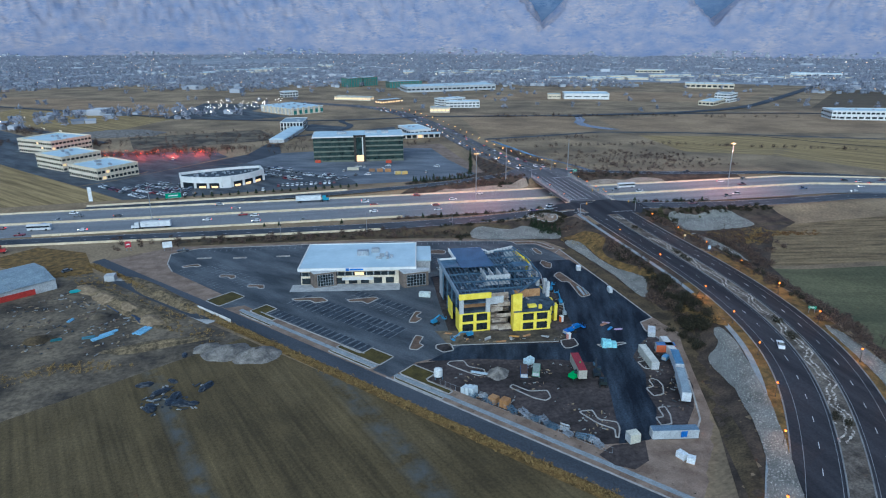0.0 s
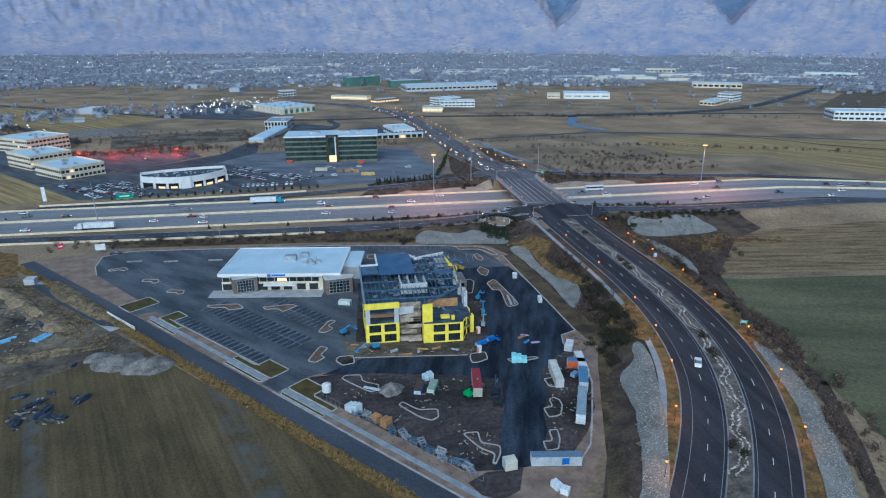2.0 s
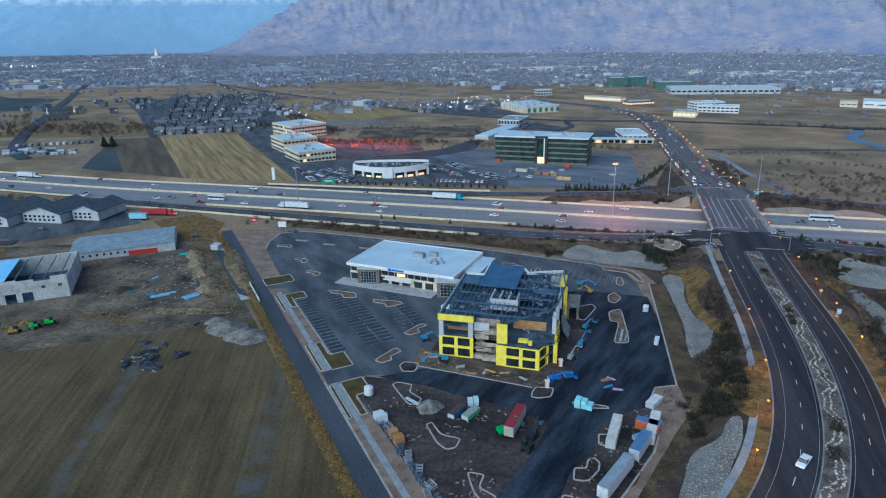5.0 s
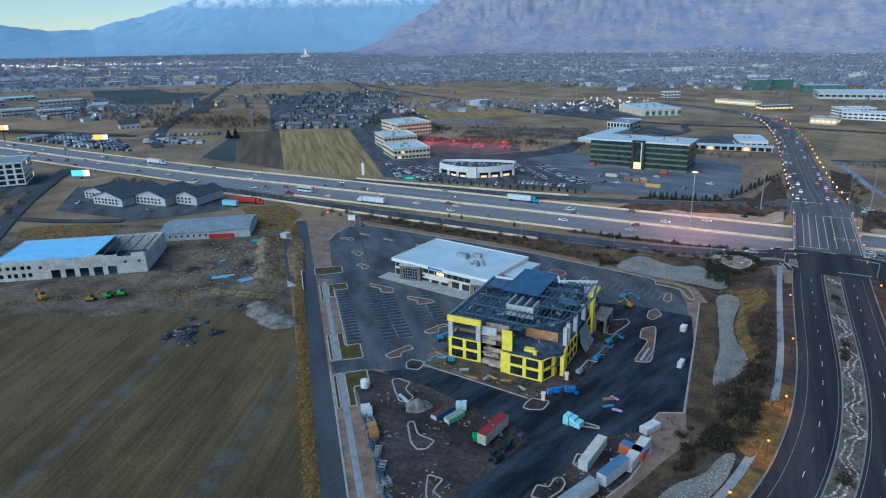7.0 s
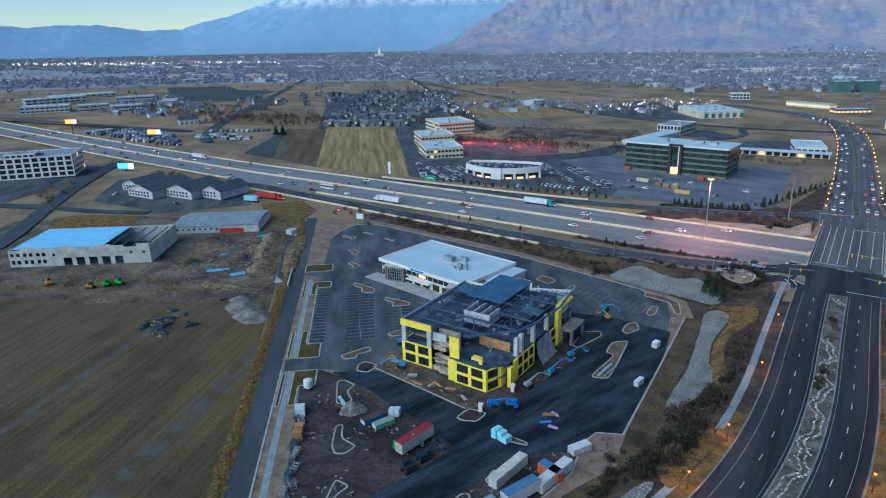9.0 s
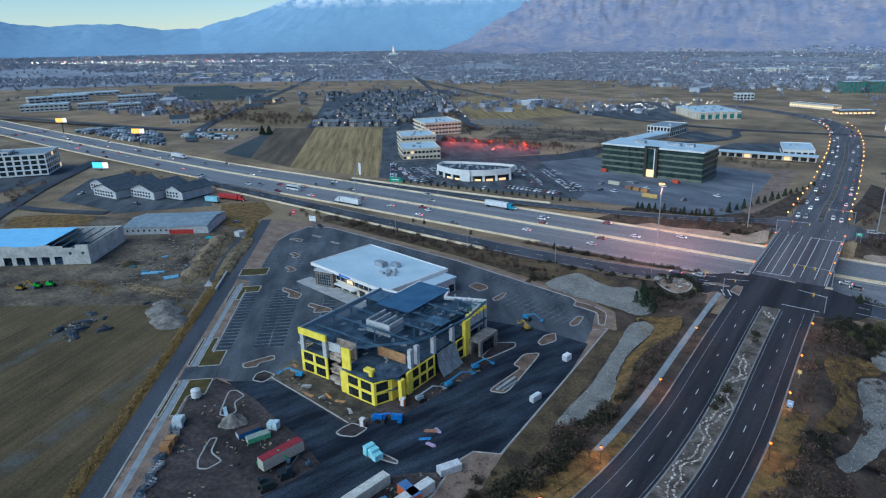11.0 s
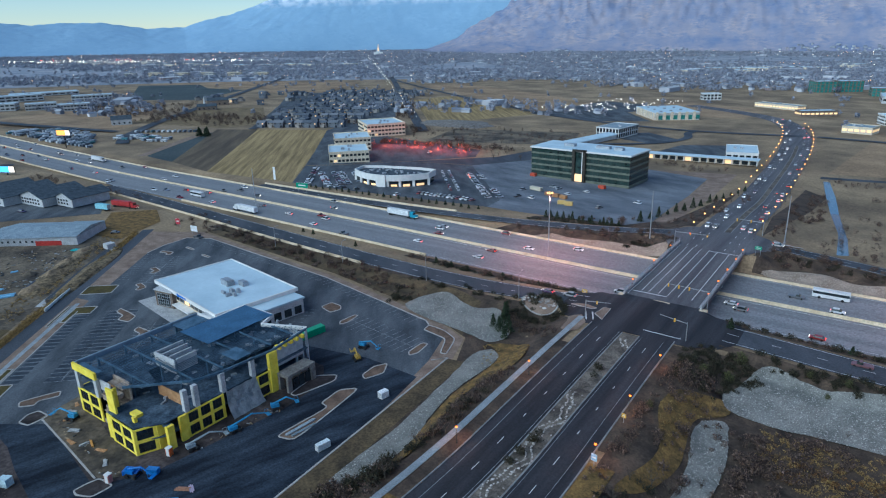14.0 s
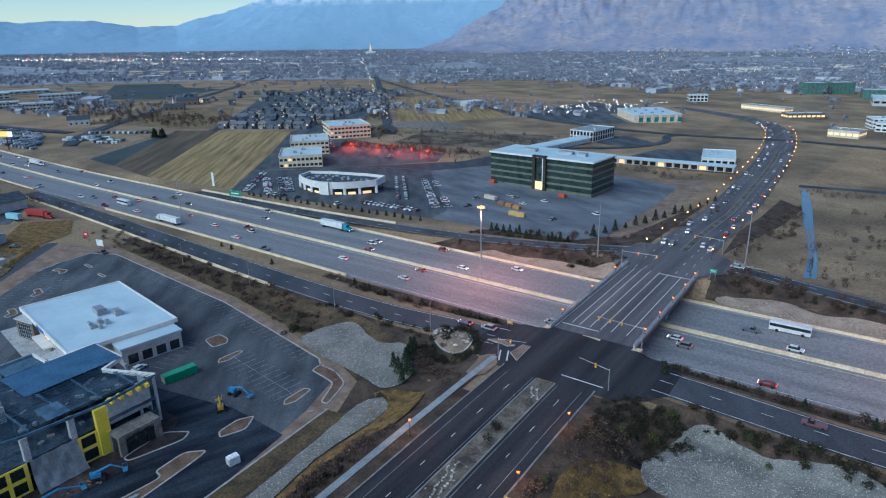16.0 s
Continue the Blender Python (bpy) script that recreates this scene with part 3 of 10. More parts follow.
M["mediansoil"] = surface("median_soil", (0.06, 0.05, 0.042), (0.19, 0.16, 0.13), 0.25, 2.0, 0.95, 0.6, 0.1)
ART = resample(ARTERIAL_S, 3.0)
S_ART = [p for p in ART if p.y < 318]
for d, nm in ((13.4, "west_kerb"), (-13.2, "east_kerb")):
    kerb(nm, [Vector((q.x, q.y, q.z + 0.06)) for q in offset(S_ART, d)], "weathered concrete kerb of the arterial road", 0.35, mat="roadkerb")
strip("footpath", [p for p in ARTERIAL_S if p.y < 322], 16.9, 18.8, M["path"], 0.2, "pale concrete footpath beside the arterial road")
strip("verge", [p for p in ARTERIAL_S if 214 < p.y < 300], 13.6, 16.9, M["banksoil"], 0.05, "dark brown planted verge between kerb and footpath")
strip("grass_verge", [p for p in ARTERIAL_S if p.y < 216], 13.6, 16.9, M["ochre"], 0.05, "ochre dry grass verge between kerb and footpath")
strip("east_verge", [p for p in ARTERIAL_S if 250 < p.y < 318], -13.5, -17.5, M["banksoil"], 0.05, "dark brown planted verge beside the kerb")
strip("east_grass_verge", [p for p in ARTERIAL_S if p.y < 252], -13.5, -19.5, M["ochre"], 0.05, "ochre dry grass verge beside the kerb")
strip("median", [p for p in ARTERIAL_S if p.y < 314], -3.1, 2.3, M["mediansoil"], 0.16, "stony planted median of the arterial road")
for d in (2.3, -3.1):
    kerb("median_kerb", [Vector((q.x, q.y, q.z + 0.06)) for q in offset([p for p in ART if p.y < 314], d)], "weathered concrete kerb of the median", 0.35, 0.2, mat="roadkerb")
solid("arterial_markings", dashes([p for p in ARTERIAL_S if p.y < 316], [10.6, 3.2, -4.0, -10.6], 3, 0, 0.11, 0.14), M["fadedpaint"], "white and yellow edge lines of the arterial road", "", "", "structure")
solid("arterial_lane_markings", dashes([p for p in ARTERIAL_S if p.y < 310], [6.9, -7.3], 3, 9, 0.16, 0.14), M["paint"], "white dashed lane lines of the arterial road", "", "", "structure")
solid("avenue_markings", dashes(ARTERIAL_N, [9.5, 5.8, -5.8, -9.5], 3, 9, 0.2, 0.16), M["paint"], "white dashed lane lines of the arterial road", "", "", "structure")
med_n = [p for p in resample(ARTERIAL_N, 3) if 440 < p.y < 800]
strip("north_median", med_n, -2.4, 0.6, M["mediansoil"], 0.2, "stony planted median of the northern road")
for d in (0.6, -2.4):
    kerb("north_median_kerb", [Vector((q.x, q.y, q.z + 0.06)) for q in offset(med_n, d)], "weathered concrete kerb of the median", 0.35, 0.22, mat="roadkerb")

# crossing south of the bridge, and the one north of it
drape("south_crossing", [(138, 314), (176, 314), (186, 324.5), (186, 338), (173, 346), (142, 346), (128, 337.5), (128, 323.5)], M["oldroad"], 0.2, "worn grey asphalt of the signalled crossing")
drape("north_crossing", [(140, 409), (172, 409), (180, 424), (180, 436), (170, 446), (142, 446), (134, 436), (134, 425)], M["northroad"], 0.2, "worn grey asphalt of the northern crossing")


BANK_SOIL = [[(173.5, 322), (184, 323.5), (232, 322.5), (262, 324), (262, 300), (236, 284), (200, 240), (187, 200), (179, 150), (165, 120), (145, 84), (142, 88), (158, 116), (172, 150), (178, 190), (173.5, 240), (172.5, 300)],
             [(141, 312), (128, 322), (100, 322.5), (60, 326.5), (-80, 338), (-80, 330), (60, 314), (110, 292), (116, 278), (121, 240), (122, 206), (114, 166), (100, 128), (84, 96), (98, 88), (116, 112), (128, 136), (137, 166), (140, 200), (141, 250)],
             [(40, 347), (140, 344), (140, 352), (40, 353)], [(175, 337.5), (300, 340), (300, 348), (176, 350)],
             [(50, 406), (141, 406), (143, 428), (118, 422), (60, 414)], [(174, 404), (300, 402), (300, 408), (230, 418), (176, 425)], [(142, 447), (138, 560), (124, 470), (60, 436), (60, 426), (110, 432)], [(172, 446), (186, 590), (172, 600), (168, 500)]]
for poly in BANK_SOIL:
    drape("bank_soil", poly, M["banksoil"], 0.052, "dark brown soil of the planted banks")


def line_marks(name, rows, z, width=0.35, material="paint", label="white painted road lines"):
    bm = bmesh.new()
    for x0, y0, x1, y1 in rows:
        d = Vector((x1 - x0, y1 - y0)).normalized() * width / 2
        bm.faces.new([bm.verts.new((x, y, z(x, y) if callable(z) else z)) for x, y in ((x0 + d.y, y0 - d.x), (x1 + d.y, y1 - d.x), (x1 - d.y, y1 + d.x), (x0 - d.y, y0 + d.x))])
    return solid(name, bm, M[material], label, "", "", "structure")


# ---- bridge ----
bridge = thing("overpass_bridge", "concrete road bridge of seven lanes over the freeway", "bridge", kind="structure")
part("deck", boxes((144.2, 344, 3.6, 171.2, 411, 4.98)), M["northroad"], bridge, "grey asphalt bridge deck")
for x in (144.2, 170.7):
    part("parapet", boxes((x, 343, 4.9, x + 0.5, 412, 6.0)), M["concrete"], bridge, "concrete parapet")
    bm = boxes((x + 0.15, 343, 7.0, x + 0.35, 412, 7.12), (x + 0.15, 343, 6.5, x + 0.35, 412, 6.58))
    for i in range(24):
        box(bm, x + 0.16, 343.2 + i * 2.98, 5.95, x + 0.34, 343.4 + i * 2.98, 7.1)
    part("railing", bm, M["galv"], bridge, "grey metal railing")
for i in range(8):
    part("girder", boxes((146 + i * 3.3, 344, 2.2, 146.9 + i * 3.3, 411, 3.62)), M["concrete"], bridge)
for x in (147, 152, 157.5, 163, 168):
    bm = bmesh.new()
    tube(bm, (x, 377, -1.4), (x, 377, 1.5), 0.55, n=12)
    part("pier", bm, M["concrete"], bridge)
part("pier_cap", boxes((145, 376.2, 1.4, 170.5, 377.8, 2.25)), M["concrete"], bridge)
for y0, y1 in ((341.5, 344.6), (410.4, 413.5)):
    part("abutment", boxes((142.5, y0, -1.4, 173, y1, 4.85)), M["barrier"], bridge, "cream concrete abutment wall")
line_marks("bridge_markings", [(x, 350, x, 408) for x in (148.6, 151.2, 154.6, 158.0, 161.4, 166.2)] + [(145.3, 345, 145.3, 410), (170, 345, 170, 410)], 5.0, 0.22, "paint")
line_marks("stop_lines", [(146, 348.5, 158, 348.5), (158, 407, 170, 407)], 5.0, 0.5, "paint")
line_marks("crossing_lines", [(159.7, 318.6, 171.5, 318.2), (141, 323, 143.5, 317.5), (139, 322, 141.5, 316.5)], lambda x, y: land(x, y) + 0.33, 0.4, "paint")

# ---- site ground ----
sheet("site_ground", [along(-60, 5), along(236, 5), (-72, 322), (-58, 320), (31, 311), (93, 299), (110, 291), (114.5, 278), (119.5, 198), (121, 181), (112, 150), (101, 134), (100, 119), (90, 98), along(-60, 30)], M["gravel"], 0.02, "pinkish bark gravel round the building plots")
strip("west_street", [Vector((*street(s, 2.9), 0)) for s in range(-120, 243, 6)], -2.9, 2.9, M["street"], 0.05, "dark blue grey asphalt access street")
kerb("street_kerb", [Vector((*street(s, 6.1), 0.05)) for s in range(-120, 66, 6)], "pale concrete street kerb", 0.5)
strip("site_footpath", [Vector((*street(s, 9.0), 0)) for s in range(-90, 64, 3)], -0.85, 0.85, M["path"], 0.06, "pale concrete footpath beside the street")
strip("site_footpath", [Vector((*street(s, 9.0), 0)) for s in range(67, 142, 3)], -0.85, 0.85, M["path"], 0.06, "pale concrete footpath beside the street")
sheet("dirt_lot", [along(-6, 12.4), along(50, 11.9), along(58, 17.5), (35.5, 181.6), (47, 180.4), (59, 177.2), (72, 174.6), (84, 170), (83, 162), (81.5, 155), (77.5, 143), (74.5, 134), (72, 129)], M["darkdirt"], 0.04, "dark red brown dirt of the unfinished lot")
sheet("car_park", [(31, 307.5), (-59, 316.5), (-71, 311), (-70, 297), (-66, 286), (-40, 253), along(151, 6), along(145, 6), along(141, 12.3), along(67, 12.3), along(66.4, 6), along(58.8, 6), along(58.6, 18), (36, 184), (45, 191), (45, 253), (92, 263), (111, 262), (109, 273), (104, 288), (91, 295.5)], M["lot"], 0.055, "dark grey asphalt car park with faded stall lines")
sheet("fresh_asphalt", [(31, 182), (36, 181.4), (47, 180.2), (59, 177), (72, 174.4), (83.8, 169.8), (82.8, 162), (81.3, 155), (77.3, 143), (74.3, 134), (71.8, 128.8), (80, 128.7), (92, 132), (106, 150), (111, 168), (112, 194), (118, 197), (115.5, 240), (112, 263), (92, 264), (45, 255), (45, 191)], M["asphalt"], 0.06, "nearly black fresh asphalt round the building shell")
sheet("shell_pad", [(51, 190), (80, 184.5), (87, 196), (92, 230), (91, 246), (84, 253), (46, 254), (44, 232), (42, 200)], M["darkdirt"], 0.07, "dirt apron round the building shell")
sheet("east_dirt", [(103, 178), (97, 170.7), (95.8, 160), (91, 150), (89.6, 142), (85.5, 134.5), (84, 128.5), (92, 131), (100, 140), (106, 150), (110, 163), (112.5, 176), (110.5, 184)], M["darkdirt"], 0.065, "dark dirt under the stored containers")
sheet("dark_patch", [(64.8, 125.7), (69.8, 128.5), (79, 128.6), (76, 121), (71, 118.5), (67, 121)], M["darkdirt"], 0.066, "dark trampled dirt by the gate")


# ---- kerbed islands and stall lines ----
def rounded(pts, rounds=2, cut=0.22):
    p = [Vector(q) for q in pts]
    for _ in range(rounds):
        p = [q for a, b in zip(p, p[1:] + p[:1]) for q in (a.lerp(b, cut), a.lerp(b, 1 - cut))]
    return p


def island(pts, fill="islandbark", label="kerbed island with pinkish bark gravel", rounds=1, z=0.06):
    """A raised kerb ring with a bed inside it."""
    top = thing("kerbed_island", label, "traffic island", kind="structure")
    loop = rounded(rounded(pts, 1, 0.13), 1, 0.2) if rounds else rounded(pts, 1, 0.07)
    c = sum(loop, Vector((0, 0))) / len(loop)
    bm = bmesh.new()
    n = len(loop)
    area = sum(a.x * b.y - a.y * b.x for a, b in zip(loop, loop[1:] + loop[:1]))
    if area < 0:
        loop.reverse()
    nrm = []
    for i in range(n):
        d = (loop[(i + 1) % n] - loop[i - 1]).normalized()
        nrm.append(Vector((-d.y, d.x)))
    rings = []
    for off, h in ((0, z), (0.03, z + 0.17), (0.42, z + 0.17), (0.44, z + 0.05)):
        rings.append([bm.verts.new((p.x + m.x * off, p.y + m.y * off, h)) for p, m in zip(loop, nrm)])
    for a, b in zip(rings, rings[1:]):
        for i in range(n):
            bm.faces.new((a[i], a[(i + 1) % n], b[(i + 1) % n], b[i]))
    part("kerb", bm, M["kerb"], top)
    bm = bmesh.new()
    flat = [Vector((p.x + m.x * 0.43, p.y + m.y * 0.43, z + 0.1)) for p, m in zip(loop, nrm)]
    vs = [bm.verts.new(p) for p in flat]
    for t in tessellate_polygon([flat]):
        bm.faces.new([vs[i] for i in t])
    part("bed", bm, M[fill], top)
    return top


LAWN = "kerbed strip of brown winter lawn"
for pts in ([(118, 6.5), (136, 6.5), (137, 8.0), (118, 8.0)], [(68, 6.5), (87, 6.5), (87, 8.0), (67, 8.0)], [(38.5, 6.5), (57, 6.5), (58.5, 8.0), (38.5, 8.0)], [(148, 5.6), (157.5, 5.6), (157, 18), (148, 18)],
            [(121, 10.0), (135, 10.0), (135, 18.2), (128, 18.2), (128, 12.4), (121, 12.4)], [(66.5, 10.0), (87, 10.0), (87, 12.4), (77, 12.4), (77, 17.4), (66.5, 17.4)], [(38.5, 10.0), (58.5, 10.0), (58.5, 17.4), (49, 17.4), (49, 12.4), (38.5, 12.4)]):
    island([street(p, q) for p, q in pts], "lawn", LAWN, 0)
for x, y, t in ((-59, 292, 20), (-41, 275, -10), (-28, 260.5, -10)):
    c, s = math.cos(radians(t)), math.sin(radians(t))
    island([(x + c * u - s * v, y + s * u + c * v) for u, v in ((-4, 1.6), (-3.5, -1.4), (0.5, -1.3), (2, -3.6), (4.2, -2.6), (3.2, 1.2))])
for x, y, w in ((-54.5, 301.5, 3.4), (-38, 298.5, 3.2), (-18, 296.5, 3.2)):
    island([(x - w, y + 0.9), (x - w, y - 0.7), (x + w, y - 1.3), (x + w, y + 0.4)])
island([(-13.5, 243.5), (-11.5, 240.5), (-6, 240), (-4, 236.8), (1.5, 238), (-1, 242.5), (-6, 243.2)])
island([(8, 238), (9.5, 235), (14, 234.8), (16, 231.5), (21.5, 236.5), (19, 238.5), (13, 238)])
island([(29, 212), (33, 221), (36, 220), (33, 216.5), (35, 214), (32, 211)])
island([(26, 191.5), (30, 201.5), (33, 199.5), (30.6, 195), (32, 193), (29, 190)])
island([(35, 190), (35.8, 192.8), (41, 193), (41.3, 187.4), (37.2, 186.5)], "darkdirt", "kerbed island of bare dirt")
island([(36.4, 178.7), (38, 180.6), (42.8, 180), (43.2, 176), (47.8, 173.2), (47.4, 170), (44.6, 169.3)], "darkdirt", "hooked kerbed island of bare dirt")
island([(97, 261), (99.5, 265), (102.6, 259.5), (100, 253.5), (97.5, 255)])
island([(97.6, 245.5), (102.3, 249.6), (105.5, 221.5), (99.7, 220), (101.4, 237), (98.3, 237.4)])
island([(86, 247.5), (91.5, 251.5), (93.4, 248.3), (90, 236), (87.4, 236)], "darkdirt", "kerbed island of bare dirt")
island([(77.5, 183.8), (78.2, 187), (83.7, 187.5), (83.4, 182.3), (79.6, 180.6), (77.5, 181.1)], "darkdirt", "kerbed island of bare dirt")
island([(88.8, 181.5), (98.8, 181.3), (99.6, 179.8), (90.5, 178.2)], "darkdirt", "slim kerbed island of bare dirt")
island([(65.5, 279), (66.2, 286), (68, 286.5), (69, 280), (67.5, 277)])
island([(100, 274), (100, 281.5), (102.5, 282), (103.5, 275), (102, 272)])
island([(94, 293.5), (94.5, 289.3), (99, 288.6), (105, 287.5), (109, 278.5), (111.5, 279), (108, 289.5), (101, 293)])
island([(99.7, 172), (101.9, 171.6), (101.2, 163.5), (99.5, 162.3), (96.9, 162.8), (96.7, 167.5), (99.6, 167.8)], "darkdirt", "hooked kerbed island of bare dirt")
island([(94.6, 156.1), (96.3, 157.4), (97.8, 155.6), (97.7, 152.6), (95.5, 148), (91.7, 147.5), (91.6, 152.4), (94.4, 152.8)], "darkdirt", "hooked kerbed island of bare dirt")
island([(67, 145), (71.7, 145), (71.3, 140.3), (75.9, 138), (75.2, 134.8), (73, 131), (72, 131.6), (73.4, 135), (70.2, 138)], "darkdirt", "hooked kerbed island of bare dirt")
island([(52, 161.3), (53.6, 162.9), (57.4, 158), (63, 157.4), (62.6, 153.2), (60.3, 151.8), (57.2, 154)], "darkdirt", "kerbed island of bare dirt")
island([(89.8, 142.2), (92.5, 142.3), (91.8, 138), (89.9, 133.8), (86.4, 133.8), (86.8, 138), (89.2, 137.6)], "darkdirt", "hooked kerbed island of bare dirt")
island([(50.5, 284.5), (51, 290), (56.5, 289.5), (59, 287), (57.5, 282.5)])
sheet("gravel_bed", [(112, 194.2), (118, 196.4), (121, 184), (116, 172), (112.5, 162), (110.5, 163), (113, 176), (110.5, 188)], M["gravel"], 0.1, "pinkish bark gravel bed with dots of shrubs")
kerb("lot_kerb", [Vector((x, y, 0.05)) for x, y in ((109.5, 273.5), (113, 277.5), (115.5, 240), (118, 197), (112, 194.2), (110.5, 188), (113, 176), (110.5, 163), (104, 147), (98.5, 134.5), (93, 128))], "pale concrete kerb round the lot", 0.5)
kerb("lot_kerb", [Vector((x, y, 0.05)) for x, y in ((-66, 286), (-70, 297), (-71, 311), (-59, 316.5), (31, 307.7), (91, 295.8), (94, 293.5))], "pale concrete kerb round the car park", 0.5)
kerb("lot_kerb", [Vector((x, y, 0.05)) for x, y in ((41.2, 191), (60, 188.6), (77.5, 186.2))], "pale concrete kerb before the shell", 0.45)
kerb("lot_kerb", [Vector((*along(s, 12.3), 0.05)) for s in range(76, 132, 5)], "pale concrete kerb of the car park", 0.4)


def stalls(a, b, depth, step=2.75, side=(1,)):
    a, b = Vector(a), Vector(b)
    d = (b - a).normalized()
    n = Vector((-d.y, d.x))
    rows = []
    for i in range(int((b - a).length / step) + 1):
        p = a + d * step * i
        for s in side:
            q = p + n * depth * s
            rows.append((p.x, p.y, q.x, q.y))
    return rows


rows = stalls(along(77, 12.7), along(131, 12.7), 5.2, side=(-1,)) + stalls(along(77, 30), along(130, 28.5), 5.2, side=(-1, 1))
rows += stalls(along(84, 45), along(116, 45), 5.0, side=(-1, 1)) + stalls((-56, 315.8), (31, 307.4), 5.2, side=(-1,)) + stalls((31, 307.4), (89, 296), 5.2, side=(-1,))
rows += stalls((69, 282), (99, 277.6), 5.4, side=(-1, 1)) + stalls((-64, 285), (-43, 258), 5.0, side=(1,)) + stalls((-50, 290), (-30, 263), 5.0, side=(1, -1)) + stalls((52, 282), (58, 262), 5.0, side=(-1,))
rows += [(*along(77, 30), *along(130, 28.5)), (69, 282, 99, 277.6), (-50, 290, -30, 263), (*along(84, 45), *along(116, 45))]
bm = bmesh.new()
for a, b, w0, side in ((77, 131, 12.7, 1), (77, 130, 30, 1), (77, 130, 30, -1), (84, 116, 45, 1)):
    for i in range(int((b - a) / 2.75)):
        s0 = a + i * 2.75 + 0.5
        c0, c1 = sorted((w0 + side * 0.5, w0 + side * 4.9))
        k = 0.25 * math.sin(i * 2.1)
        bm.faces.new([bm.verts.new((*along(p, q), 0.118)) for p, q in ((s0 + k, c0), (s0 + 1.7, c0 + 0.2 * k), (s0 + 1.75 + k, c1), (s0, c1 - k))])
solid("stall_stains", bm, M["stallstain"], "dark worn patches in the parking stalls", "", kind="structure")
line_marks("stall_lines", rows, 0.115, 0.11, "fadedpaint", label="thin faded white parking stall lines")


# ---- buildings ----
def office(name, label, x, y, turn, long, deep, floors, storey, wall, roof, bays, side_bays, parapet=0.7, lit=0, glass="glass", category="office building", frame_h=0.45, z=0, units=2):
    """A block with ranks of windows; its front runs along x from the corner given."""
    top = thing(name, label, category, x, y, z, turn)
    h = floors * storey + parapet
    part("wall", boxes((0, 0, -0.5, long, deep, floors * storey)), M[wall], top)
    part("parapet", boxes((-0.25, -0.25, h - parapet, long + 0.25, 0.25, h), (-0.25, deep - 0.25, h - parapet, long + 0.25, deep + 0.25, h), (-0.25, 0.25, h - parapet, 0.25, deep - 0.25, h), (long - 0.25, 0.25, h - parapet, long + 0.25, deep - 0.25, h)), M[wall], top)
    part("roof", boxes((0.25, 0.25, floors * storey, long - 0.25, deep - 0.25, floors * storey + 0.12)), M[roof], top)
    rng = random.Random(int(abs(x) * 7 + abs(y)))
    if y > 800 or x < -800:
        # too far off to tell the panes apart
        bm = bmesh.new()
        for f in range(floors):
            zz = f * storey + storey * 0.5
            for run, count, side in ((long, bays, 0), (deep, side_bays, 1)):
                w = run / count
                for i in range(count):
                    u, a, b = (i + 0.5) * w, w * 0.36, storey * frame_h / 2
                    for v in ((0, deep) if not side else (0, long)):
                        if side:
                            box(bm, v - 0.05, u - a, zz - b, v + 0.05, u + a, zz + b)
                        else:
                            box(bm, u - a, v - 0.05, zz - b, u + a, v + 0.05, zz + b)
        tagged(part("window_panes", bm, M[glass], top), kind="stuff")
        bays = side_bays = 0
    for run, count, axis_y in ((long, bays, False), (deep, side_bays, True)):
        if not count:
            continue
        w = run / count
        me = mesh_of("pane", boxes((-w * 0.36, -0.04, -storey * frame_h / 2, w * 0.36, 0.04, storey * frame_h / 2)), M[glass])
        me_lit = mesh_of("pane", boxes((-w * 0.36, -0.04, -storey * frame_h / 2, w * 0.36, 0.04, storey * frame_h / 2)), M["lit_glass"])
        for f in range(floors):
            zz = f * storey + storey * 0.5
            for i in range(count):
                u = (i + 0.5) * w
                for m in ((pose(u, 0, zz), pose(u, deep, zz)) if not axis_y else (pose(0, u, zz, 0, 0, 90), pose(long, u, zz, 0, 0, 90))):
                    ob = part("window", me_lit if rng.random() < lit else me, None, top)
                    ob.matrix_basis = m
    for i in range(units):
        ux, uy = long * rng.uniform(0.2, 0.75), deep * rng.uniform(0.3, 0.65)
        part("roof_unit", boxes((ux, uy, floors * storey + 0.1, ux + 2.6, uy + 1.8, floors * storey + 1.5), (ux + 0.3, uy + 0.3, floors * storey + 1.5, ux + 1.4, uy + 1.4, floors * storey + 1.75)), M["galv"], top, "grey metal roof unit")
    return top


